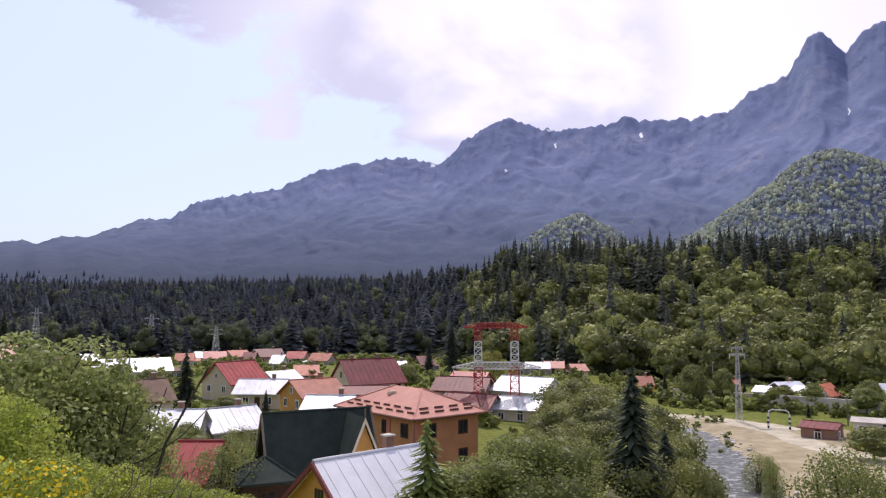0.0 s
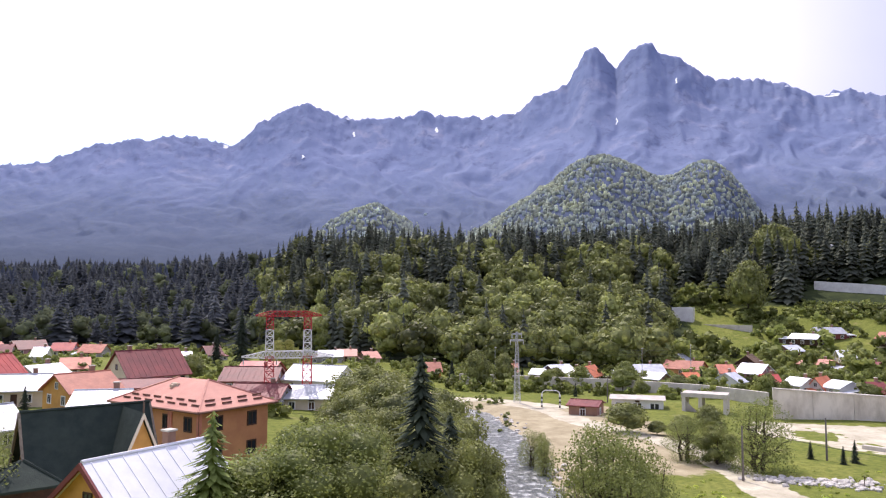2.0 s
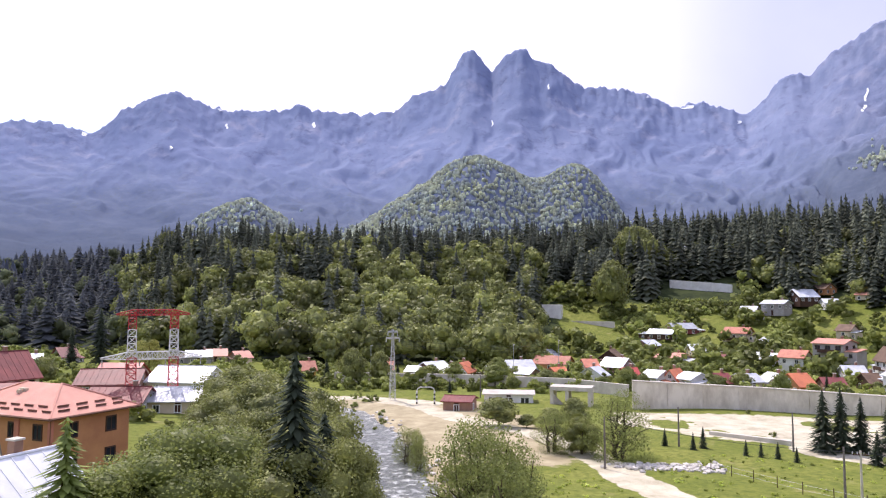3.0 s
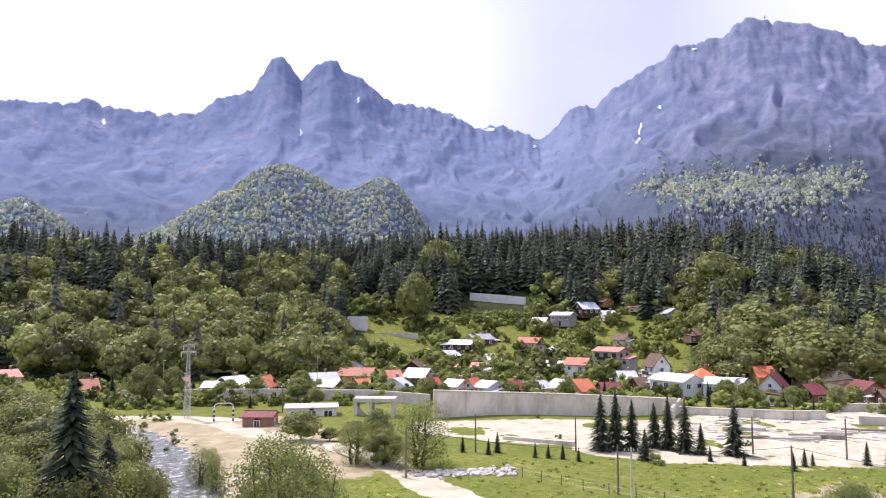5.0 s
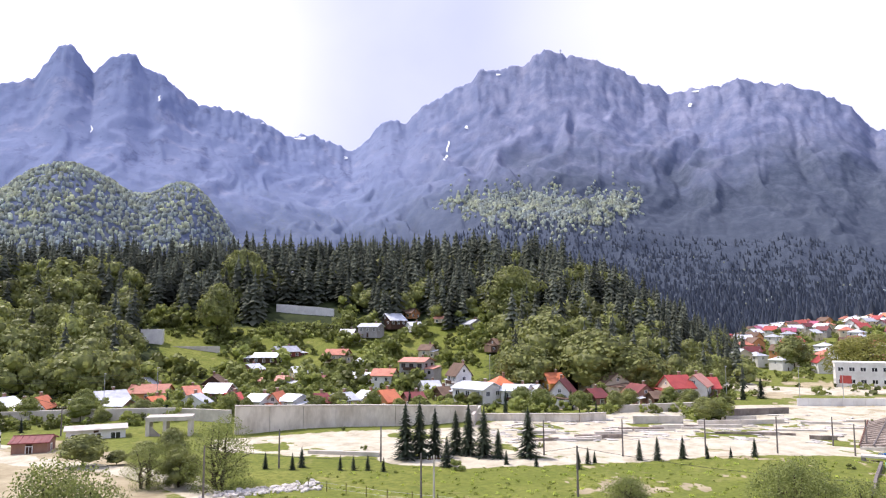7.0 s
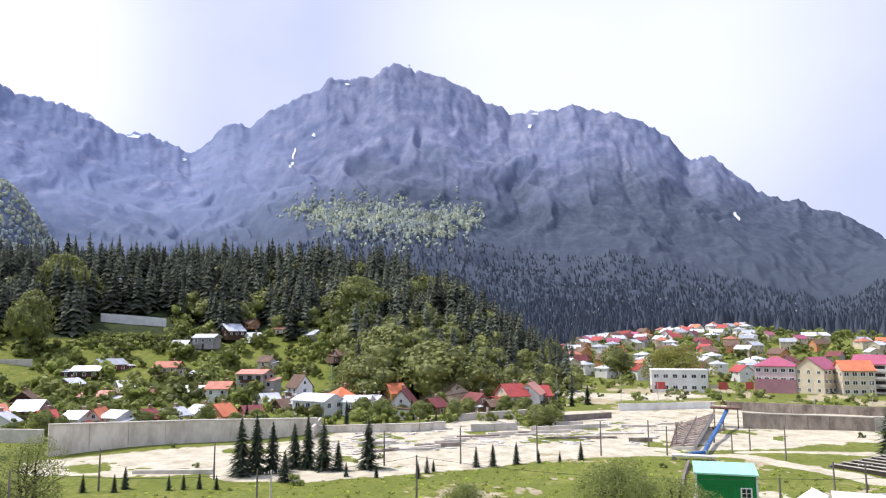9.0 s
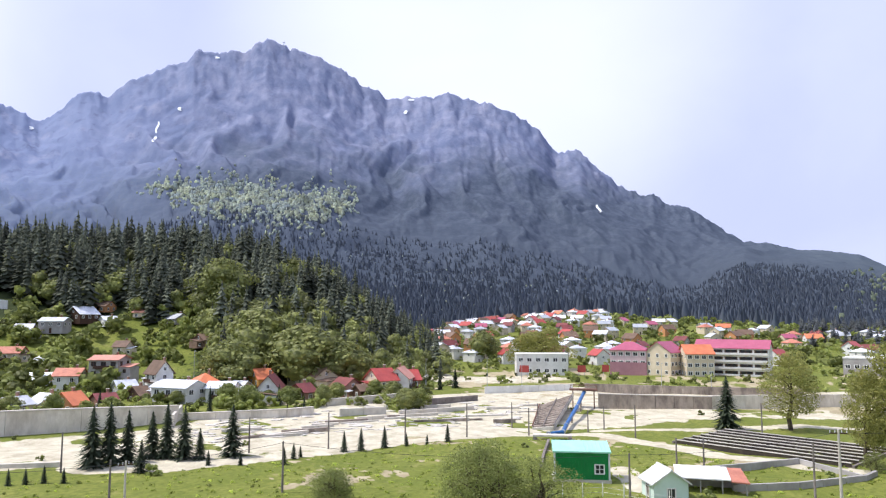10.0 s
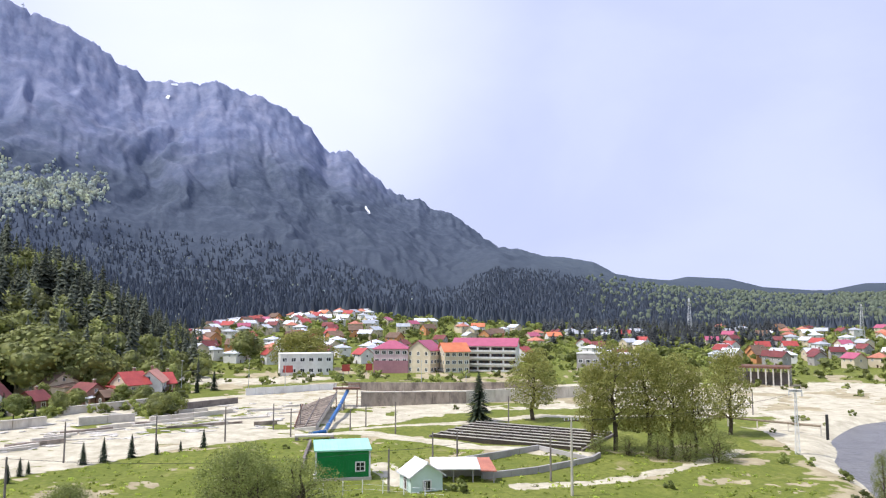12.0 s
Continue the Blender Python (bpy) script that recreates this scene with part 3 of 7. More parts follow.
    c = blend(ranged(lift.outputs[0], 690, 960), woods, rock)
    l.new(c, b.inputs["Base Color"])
    bump = n.new("ShaderNodeBump")
    bump.inputs["Strength"].default_value, bump.inputs["Distance"].default_value = 0.4, 18.0
    l.new(noise_tex(38, 10.0, 0.6), bump.inputs["Height"])
    l.new(bump.outputs[0], b.inputs["Normal"])


rock_nodes(M_HAZEROCK)
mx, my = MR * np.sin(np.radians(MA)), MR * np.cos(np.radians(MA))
range_mesh = mesh_from("mountain_range", np.stack([mx, my, MZ], -1).reshape(-1, 3), grid_quads(len(mr), len(maz))[:, ::-1], M_HAZEROCK)
# both masks grade the haze painted into the range by azimuth
range_mesh.attributes.new("spruce", "FLOAT", "POINT").data.foreach_set("value", smooth(46, 64, MA).astype(np.float32).ravel())
range_mesh.attributes.new("meadow", "FLOAT", "POINT").data.foreach_set("value", smooth(98, 112, MA).astype(np.float32).ravel())
range_mesh.polygons.foreach_set("use_smooth", np.ones(len(range_mesh.polygons), bool))
tagged(new("mountain_range", range_mesh), "rocky mountain range tinted haze blue, with twin peaks and wooded foothills", "mountain", kind="structure")


def mountain_top(az, r):
    """The finished mountain's height at an azimuth and a distance."""
    i = np.clip(np.searchsorted(mr, r) - 1, 0, len(mr) - 2)
    u = np.clip((az - maz[0]) / MSTEP, 0, len(maz) - 2)
    j = u.astype(int)
    a, b = (r - mr[i]) / (mr[i + 1] - mr[i]), u - j
    return (MZ[i, j] * (1 - b) + MZ[i, j + 1] * b) * (1 - a) + (MZ[i + 1, j] * (1 - b) + MZ[i + 1, j + 1] * b) * a

# ---- woods on the slopes ----
rng = np.random.default_rng(5)


def ball_quads(seg=8, rings=5):
    v = [(math.sin(math.pi * (j + 0.02) / (rings + 0.04)) * math.cos(2 * math.pi * i / seg), math.sin(math.pi * (j + 0.02) / (rings + 0.04)) * math.sin(2 * math.pi * i / seg), math.cos(math.pi * (j + 0.02) / (rings + 0.04))) for j in range(rings + 1) for i in range(seg)]
    q = [(j * seg + i, (j + 1) * seg + i, (j + 1) * seg + (i + 1) % seg, j * seg + (i + 1) % seg) for j in range(rings) for i in range(seg)]
    return np.array(v), np.array(q)


def cards(centres, out, size, r, loose=0.55):
    """Small four-cornered leaves at the centres, leaning about the outward directions."""
    k = len(centres)
    nrm = out + r.normal(0, loose, (k, 3))
    nrm /= np.linalg.norm(nrm, axis=1, keepdims=True)
    u = np.cross(nrm, r.normal(size=(k, 3)))
    u /= np.linalg.norm(u, axis=1, keepdims=True)
    w = np.cross(nrm, u)
    s = (size * r.uniform(0.6, 1.3, k))[:, None]
    a = r.uniform(0.5, 0.9, (k, 1))
    v = np.stack([centres + s * u, centres + s * a * w + s * 0.15 * nrm, centres - s * u, centres - s * a * w - s * 0.15 * nrm], 1)
    return v.reshape(-1, 3), np.arange(4 * k).reshape(k, 4)


def join(pieces):
    vs, qs, n = [], [], 0
    for v, q in pieces:
        vs.append(v)
        qs.append(q + n)
        n += len(v)
    return np.concatenate(vs), np.concatenate(qs)


def crown_arrays(seed, leaves, size, lumps=9, low=0.28, wide=0.42, core=True, loose=0.55):
    """A broad crown one metre high: lumps of leaves with gaps between them."""
    r = np.random.default_rng(seed)
    pieces, per = [], leaves // lumps
    for i in range(lumps):
        t = i / lumps
        h = low + (0.88 - low) * t
        swell = math.sin(math.pi * min(0.97, 0.22 + 0.72 * t)) ** 0.8
        a = 2.4 * i + r.uniform(-0.4, 0.4)
        c = np.array([math.cos(a) * wide * 0.62 * swell, math.sin(a) * wide * 0.62 * swell, h])
        rad = wide * (0.27 + 0.20 * swell) * r.uniform(0.75, 1.2)
        d = r.normal(size=(per, 3))
        d /= np.linalg.norm(d, axis=1, keepdims=True)
        place = c + d * rad * r.uniform(0.7 if loose > 0.5 else 0.86, 1.06, (per, 1)) * (1, 1, 0.8)
        pieces.append(cards(place, d, size, r, loose))
        if core:
            bv, bq = ball_quads(6, 3)
            pieces.append((bv * rad * 0.72 * (1, 1, 0.8) + c, bq))
    return join(pieces)


def spruce_arrays(seed, tiers=10, per=8, wide=0.17, low=0.06, broad=0.42, rag=0.0):
    """A spruce one metre high: tiers of drooping boughs round a thin stem."""
    r = np.random.default_rng(seed)
    v, q = [], []
    for t in range(tiers):
        s = t / (tiers - 1)
        level = low + (0.97 - low) * s ** 0.92
        reach = wide * (1 - s) ** 0.85 + 0.012
        for k in range(per):
            a = 2 * math.pi * (k + r.uniform(-0.3, 0.3)) / per + t * 0.6
            ln, hw = reach * r.uniform(0.65, 1.3), reach * broad + 0.004
            c, sn = math.cos(a), math.sin(a)
            z = level + (r.normal(0, rag) if rag else 0.0)
            drop = ln * r.uniform(0.25, 0.6)
            i = len(v)
            v += [(0, 0, z + 0.55 / tiers), (c * ln * 0.6 - sn * hw, sn * ln * 0.6 + c * hw, z - drop * 0.5), (c * ln, sn * ln, z - drop), (c * ln * 0.6 + sn * hw, sn * ln * 0.6 - c * hw, z - drop * 0.5)]
            q.append((i, i + 1, i + 2, i + 3))
    i = len(v)
    v += [(-0.012, 0, 0), (0.012, 0, 0), (0.004, 0, 0.98), (-0.004, 0, 0.98), (0, -0.012, 0), (0, 0.012, 0), (0, 0.004, 0.98), (0, -0.004, 0.98)]
    q += [(i, i + 1, i + 2, i + 3), (i + 4, i + 5, i + 6, i + 7)]
    return np.array(v, float), np.array(q)


def stand(name, protos, xs, ys, zs, heights, mat, label, spread=0.25, girth=1.0):
    """Many plants of a kind in one mesh."""
    vs, qs, ts, n = [], [], [], 0
    which = rng.integers(0, len(protos), len(xs))
    turn = rng.uniform(0, 6.28, len(xs))
    fat = rng.uniform(0.85, 1.2, len(xs)) * girth
    tone = np.clip(rng.normal(1.0, spread, len(xs)), 0.45, 1.8)
    for i in range(len(xs)):
        v, q = protos[which[i]]
        c, s, h = math.cos(turn[i]), math.sin(turn[i]), heights[i]
        w = np.empty_like(v)
        w[:, 0] = (v[:, 0] * c - v[:, 1] * s) * h * fat[i] + xs[i]
        w[:, 1] = (v[:, 0] * s + v[:, 1] * c) * h * fat[i] + ys[i]
        w[:, 2] = v[:, 2] * h + zs[i]
        vs.append(w)
        qs.append(q + n)
        ts.append(np.full(len(v), tone[i]))
        n += len(v)
    me = mesh_from(name, np.concatenate(vs), np.concatenate(qs), mat, np.concatenate(ts))
    me.polygons.foreach_set("use_smooth", np.ones(len(me.polygons), bool))
    return tagged(new(name, me), label, "trees", kind="stuff")


def scatter(count, a0, a1, d0, d1):
    az, d = rng.uniform(a0, a1, count), np.sqrt(rng.uniform(d0 * d0, d1 * d1, count))
    return az, d, d * np.sin(np.radians(az)), d * np.cos(np.radians(az))


def round_crown(seed, lumps=6, leaves=62, wide=0.46, low=0.36, size=0.052):
    """A rounded crown one metre high: overlapping lumps under a skin of leaves."""
    r = np.random.default_rng(seed)
    pieces = []
    for i in range(lumps):
        t = i / (lumps - 1)
        swell = math.sin(math.pi * min(0.95, 0.25 + 0.62 * t)) ** 0.7
        a = 2.4 * i + r.uniform(-0.5, 0.5)
        off = wide * 0.42 * swell * r.uniform(0.7, 1.2) * (1 if i < lumps - 1 else 0.2)
        c = np.array([math.cos(a) * off, math.sin(a) * off, low + (0.78 - low) * t])
        rad = wide * (0.42 + 0.20 * swell) * r.uniform(0.85, 1.15)
        bv, bq = ball_quads(6, 3)
        pieces.append((bv * rad * 0.76 * (1, 1, 0.82) + c, bq))
        d = r.normal(size=(leaves, 3))
        d[:, 2] = np.abs(d[:, 2]) * 1.1 - 0.35
        d /= np.linalg.norm(d, axis=1, keepdims=True)
        knob = 1 + 0.14 * np.sin(d @ r.normal(0, 3.5, (3, 1)) + i) * np.sin(d @ r.normal(0, 3.5, (3, 1)))
        pieces.append(cards(c + d * rad * knob * r.uniform(0.80, 1.03, (leaves, 1)) * (1, 1, 0.82), d, size, r, 0.42))
    return join(pieces)


BROAD = [round_crown(40 + i, 5 + i % 3) for i in range(6)]
BROAD_FAR = [round_crown(50 + i, 4, 20) for i in range(4)]
SPRUCE = [spruce_arrays(70 + i, 12, 8, 0.17 + 0.015 * (i % 3), 0.08 + 0.07 * (i % 2), 0.33, 0.016) for i in range(6)]
FARBALL = [(np.array([(1, 0, 0.3), (0, 1, 0.3), (-1, 0, 0.3), (0, -1, 0.3), (0.6, 0.1, 0.9), (0, 0.6, 0.85), (-0.6, 0, 0.95), (0, -0.55, 0.88), (0.6, 0.5, -0.1), (-0.5, 0.6, -0.1), (-0.6, -0.5, -0.1), (0.5, -0.6, -0.1)]) * (0.42, 0.42, 1.0),
            np.array([(4, 5, 6, 7), (0, 1, 5, 4), (1, 2, 6, 5), (2, 3, 7, 6), (3, 0, 4, 7), (8, 9, 1, 0), (9, 10, 2, 1), (10, 11, 3, 2), (11, 8, 0, 3)]))]
FARCONE = [(np.array([(0.2, 0, 0), (0, 0.2, 0), (-0.2, 0, 0), (0, -0.2, 0), (0.01, 0, 1), (0, 0.01, 1), (-0.01, 0, 1), (0, -0.01, 1)], float), np.array([(0, 1, 5, 4), (1, 2, 6, 5), (2, 3, 7, 6), (3, 0, 4, 7)]))]

# the wooded hill across the valley
az, d, x, y = (np.concatenate(v) for v in zip(scatter(9000, -50, 2, 330, 960), scatter(6400, 2, 79, 225, 520)))
foot, crest = np.interp(az, HZ[:, 0], HZ[:, 1]), np.interp(az, HZ[:, 0], HZ[:, 2])
keep = (d > foot - 4) & (d < crest + 45) & (rng.uniform(size=len(az)) < np.where(az < 2, 0.5, np.where((az > 34) & (az < 66), 1.0, 0.6)))
clearing = (az > 33.4) & (az < 61.5) & (d < np.maximum(350 + 12 * np.sin(az * 1.3) - 40 * smooth(55, 62, az), np.where((az > 42.4) & (az < 48.8), 370, 0)))
keep &= ~clearing
az, d, x, y, foot, crest = (v[keep] for v in (az, d, x, y, foot, crest))
s = (d - foot) / (crest - foot)
z = land(x, y)
patch = noise_map(x, y, 120)
leafy = np.where(az < 2, 0.26 + 0.2 * (s < 0.2), np.where(az < 34, np.where(s < 0.5, np.interp(az, [2, 7, 14], [0.3, 0.62, 0.85]), np.where(s < 0.8, np.interp(az, [2, 7, 14], [0.15, 0.35, 0.52]), 0.08)), np.where(az < 60, 0.15, np.where(s < 0.42, 0.72, 0.25))))
is_leafy = rng.uniform(size=len(az)) < leafy + 0.15 * patch
thin = ~(is_leafy & (rng.uniform(size=len(az)) < 0.3))
az, d, x, y, z, s, is_leafy = (v[thin] for v in (az, d, x, y, z, s, is_leafy))
h = np.where(is_leafy, rng.uniform(10, 18, len(az)), np.clip(rng.normal(17, 3.6, len(az)), 8, 25))
h = np.where(~is_leafy & (az > 37) & (az < 66), h * 1.15, h)
h = np.where((az > 70), h * np.interp(az, [70, 79], [0.9, 0.6]), h)
far = az < 2
near_leaf, near_needle = is_leafy & ~far, ~is_leafy & ~far
stand("hill_broadleaf_wood", BROAD, x[near_leaf], y[near_leaf], z[near_leaf] - 1.5, h[near_leaf], M_LEAF, "fresh green beech wood covering the lower hillside", 0.3)
stand("hill_spruce_wood", SPRUCE, x[near_needle], y[near_needle], z[near_needle] - 0.5, h[near_needle], M_NEEDLE, "dark spruce wood along the crest of the hill", 0.25, 1.15)
stand("valley_spruce_wood", SPRUCE, x[far & ~is_leafy], y[far & ~is_leafy], z[far & ~is_leafy] - 0.5, h[far & ~is_leafy], M_MIDNEEDLE, "dark spruce forest behind the village, tinted blue for haze", 0.14, 1.7)
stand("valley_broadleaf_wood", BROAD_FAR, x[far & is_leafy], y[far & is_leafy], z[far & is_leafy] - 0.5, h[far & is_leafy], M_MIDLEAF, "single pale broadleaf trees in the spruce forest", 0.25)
# far woods on the mountain's foot
az, d, x, y = scatter(24000, -40, 132, 640, 1900)
open_slope = sum(np.exp(-((az - a) / wa) ** 2 - ((d - r0) / wd) ** 2) for a, r0, rise, wa, wd in FOOTHILLS[:4]) < 0.35
open_slope &= rng.uniform(size=len(az)) > smooth(900, 1900, d)
extra = scatter(30000, 56, 128, 660, 2300)
az, d, x, y = (np.concatenate((u, v)) for u, v in zip((az, d, x, y), extra))
open_slope = np.concatenate((open_slope, rng.uniform(size=30000) > 0.7 * smooth(1400, 2300, extra[1])))
az, d, x, y = az[open_slope], d[open_slope], x[open_slope], y[open_slope]
fa, fd = [], []
for a, r0, rise, wa, wd in (*FOOTHILLS[:3], FOOTHILLS[4]):
    k = int(2100 * wa * wd / 1500)
    turn, out = rng.uniform(0, 6.28, k), np.where(rng.uniform(size=k) < 0.75, np.sqrt(rng.uniform(0, 1, k)), rng.uniform(0.8, 1.45, k))
    out = out * (1 + 0.16 * np.sin(3 * turn + a) + 0.10 * np.sin(7 * turn + 2 * a)) * (1 + rng.normal(0, 0.16, k))
    fa.append(a + wa * 1.05 * out * np.cos(turn))
    fd.append(r0 - 80 + wd * 0.95 * out * np.sin(turn))
# the band of beeches under the main summit follows the slope between two heights
ba, be = rng.uniform(55.5, 72.5, 5200), np.zeros(5200)
edge = rng.normal(0, 0.45, (2, 60))
upper = 10.5 - 0.10 * np.abs(ba - 63) + np.interp(ba, np.linspace(56, 72, 60), edge[0])
lower = np.interp(ba, [56, 60, 68, 72], [9.4, 8.0, 7.6, 8.4]) + np.interp(ba, np.linspace(56, 72, 60), edge[1])
mid, half = (upper + lower) / 2, (upper - lower) / 2
be = mid + half * rng.normal(0, 0.55, len(be))
ragged = np.sin(ba * 2.3 + be * 3.1) + np.sin(ba * 5.1 - be * 4.3 + 1.0) + np.sin(ba * 0.9 + be * 7.7) + rng.normal(0, 0.7, len(be))
kept = (ragged > -1.1) & (rng.uniform(size=len(be)) < smooth(55.5, 59.5, ba) * (1 - smooth(70.5, 72.5, ba)))
ba, be = ba[kept], be[kept]
steps = np.linspace(1300, 3000, 120)
heights = mountain_top(np.repeat(ba, 120), np.tile(steps, len(ba))).reshape(len(ba), 120)
seen = np.maximum.accumulate(np.degrees(np.arctan2(heights - EYE, steps)), axis=1)
fa.append(ba)
fd.append(np.array([np.interp(e, row, steps) for e, row in zip(be, seen)]))
fa.append(rng.uniform(-35, 100, 300))
fd.append(rng.uniform(900, 1700, 300))
fa.append(rng.normal(80, 7, 150))
fd.append(rng.uniform(1000, 2100, 150))
fa, fd = np.concatenate(fa), np.clip(np.concatenate(fd), 700, 2990)
fx, fy = fd * np.sin(np.radians(fa)), fd * np.cos(np.radians(fa))
stand("far_broadleaf_wood", FARBALL, fx, fy, mountain_top(fa, fd) - 1, rng.uniform(6, 11, len(fa)) * np.where(np.arange(len(fa)) >= len(fa) - 450, 0.6, np.where(fa > 55, 1.1, 1.0)), M_FARLEAF, "green woods on the distant foothills, paled with haze colour", 0.2, 1.2)
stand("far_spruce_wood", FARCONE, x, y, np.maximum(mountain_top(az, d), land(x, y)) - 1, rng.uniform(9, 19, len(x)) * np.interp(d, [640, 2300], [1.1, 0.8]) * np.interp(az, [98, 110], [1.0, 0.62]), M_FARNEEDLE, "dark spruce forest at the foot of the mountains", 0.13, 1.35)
ea, ed = rng.triangular(107, 128, 140, 2600), np.sqrt(rng.uniform(720 ** 2, 2600 ** 2, 2600))
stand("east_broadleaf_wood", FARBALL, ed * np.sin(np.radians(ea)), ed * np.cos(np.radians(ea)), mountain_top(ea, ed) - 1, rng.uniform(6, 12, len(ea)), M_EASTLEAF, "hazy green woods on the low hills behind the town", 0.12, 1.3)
az, d, x, y = scatter(420, 105, 122, 470, 660)
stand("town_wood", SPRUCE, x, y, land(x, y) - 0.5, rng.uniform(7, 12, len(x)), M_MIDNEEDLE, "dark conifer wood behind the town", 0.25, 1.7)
# thickets in the clearing, along the gardens and on the banks
BUSH = [crown_arrays(140 + i, 100, 0.13, 4, 0.1, 0.6) for i in range(4)]
az, d, x, y = scatter(1450, 32, 64, 236, 362)
ok = (noise_map(x, y, 45) + rng.normal(0, 0.25, len(az)) > -0.05) & (d > 240) & ~((az > 42.8) & (az < 48.4) & (d > 342)) & ~((az > 33.5) & (az < 39.5) & (d > 296) & (d < 322))
h = rng.uniform(1.8, 4.8, len(az)) * np.where(rng.uniform(size=len(az)) < 0.3, 2.1, 1.0)
stand("hillside_thicket", BUSH, x[ok], y[ok], land(x, y)[ok] - 0.3, h[ok], M_HEDGE, "green bushes and small trees on the hillside meadow", 0.3)
az, d, x, y = scatter(90, 42.8, 48.4, 331, 341)
stand("wall_thicket", BUSH, x, y, land(x, y) - 0.3, rng.uniform(2.6, 4.8, len(x)), M_HEDGE, "bushes in front of the pale hillside wall", 0.3)
az, d, x, y = scatter(2300, 74, 131, 238, 680)
h = rng.uniform(2.5, 7.5, len(az)) * np.interp(d, [238, 330, 400], [0.45, 0.6, 1.0])
ok = (rng.uniform(size=len(az)) < np.interp(d, [238, 330, 400], [1.0, 0.8, 0.8]))
FARBUSH = [crown_arrays(150 + i, 40, 0.2, 3, 0.1, 0.6) for i in range(4)]
stand("town_greenery", FARBUSH, x[ok], y[ok], land(x, y)[ok] - 0.3, h[ok], M_HEDGE, "garden trees and hedges between the town houses", 0.3)
az, d, x, y = scatter(900, 10, 78, 176, 254)
h = rng.uniform(1.2, 4.2, len(az))
ok = (noise_map(x, y, 30) > -0.45) & ((az < 40) | (d > 196))
stand("garden_hedges", BUSH, x[ok], y[ok], land(x, y)[ok] - 0.2, h[ok], M_HEDGE, "hedges and shrubs round the houses under the hill", 0.3)
az, d, x, y = scatter(620, 16, 78, 155, 200)
h = rng.uniform(1.2, 3.2, len(az)) * np.where(rng.uniform(size=len(az)) < 0.12, 1.7, 1.0)
ok = (noise_map(x, y, 20) > -0.1) & (((az > 41) & (az < 58.5) & (d > 171)) | (d > 180))
stand("yard_shrubs", BUSH, x[ok], y[ok], land(x, y)[ok] - 0.2, h[ok], M_HEDGE, "shrubs and young trees between the houses above the wall", 0.35)
az, d, x, y = scatter(900, -36, 10, 60, 360)
h = rng.uniform(1.3, 3.8, len(az))
ok = (noise_map(x, y, 25) > -0.5) & (d > np.interp(az, [-34, -10, 9], [75, 95, 110]))
stand("village_gardens", BUSH, x[ok], y[ok], land(x, y)[ok] - 0.2, h[ok], M_HEDGE, "hedges and shrubs in the village gardens", 0.3)
az, d, x, y = scatter(700, 16, 132, 62, 190)
near_water = np.minimum(np.abs(line_distance(x, y, RIVER_WEST) - 9), np.abs(line_distance(x, y, RIVER_EAST) - 17)) < 4
pick = (near_water & (rng.uniform(size=len(az)) < 0.6)) | ((noise_map(x, y, 33) > 0.75) & (rng.uniform(size=len(az)) < 0.45))
pick &= line_distance(x, y, [(52, 121), (64, 119), (76, 133), (90, 143), (103, 124)]) > 4
h = rng.uniform(0.7, 2.0, len(az))
stand("scrub", BUSH, x[pick], y[pick], land(x, y)[pick] - 0.1, h[pick], M_LEAF_GREY, "low scrub on the meadow and the river banks", 0.3)
TUFT = [cards(np.random.default_rng(k).normal(0, (0.4, 0.4, 0.15), (14, 3)) + (0, 0, 0.35), np.tile((0.0, 0.3, 0.3), (14, 1)), 0.3, np.random.default_rng(k)) for k in range(4)]
az, d, x, y = scatter(2600, 34, 124, 66, 140)
ok = (line_distance(x, y, [(52, 121), (64, 119), (76, 133), (90, 143), (103, 124)]) > 3.5) & (d < np.interp(az, [34, 43, 50, 58, 66, 75, 84, 92, 98, 124], [95, 110, 117, 115, 119, 127, 140, 142, 145, 110])) & (line_distance(x, y, [(24, 154), (28, 134), (36.5, 113), (41, 92), (47, 78)]) > 4)
stand("meadow_tufts", TUFT, x[ok], y[ok], land(x, y)[ok] - 0.05, rng.uniform(0.25, 0.6, ok.sum()), M_LEAF_NEAR, "tufts of long grass on the meadow", 0.3)

# ---- building tools ----
def part(name, bm, mat, parent=None, label="", smooth_faces=False):
    """Links a bmesh as one mesh object, under a thing or a part."""
    bmesh.ops.recalc_face_normals(bm, faces=bm.faces)
    me = bpy.data.meshes.new(name)
    bm.to_mesh(me)
    bm.free()
    if smooth_faces:
        me.polygons.foreach_set("use_smooth", np.ones(len(me.polygons), bool))
    me.materials.append(mat)
    ob = new(name, me)
    ob.parent = parent
    if label:
        ob["label"] = label
    return ob


def shared(name, me, parent, m):
    ob = new(name, me)
    ob.parent, ob.matrix_basis = parent, m
    return ob


def hold(name, m, label, category, group=""):
    """An empty at a thing's base that carries its parts."""
    ob = new(name)
    ob.matrix_basis = m
    return tagged(ob, label, category, group)


def box(bm, x0, x1, y0, y1, z0, z1):
    v = [bm.verts.new(p) for p in ((x0, y0, z0), (x1, y0, z0), (x1, y1, z0), (x0, y1, z0), (x0, y0, z1), (x1, y0, z1), (x1, y1, z1), (x0, y1, z1))]
    for f in ((3, 2, 1, 0), (4, 5, 6, 7), (0, 1, 5, 4), (1, 2, 6, 5), (2, 3, 7, 6), (3, 0, 4, 7)):
        bm.faces.new([v[i] for i in f])
    return bm


def boxes(*rows):
    bm = bmesh.new()
    for r in rows:
        box(bm, *r)
    return bm


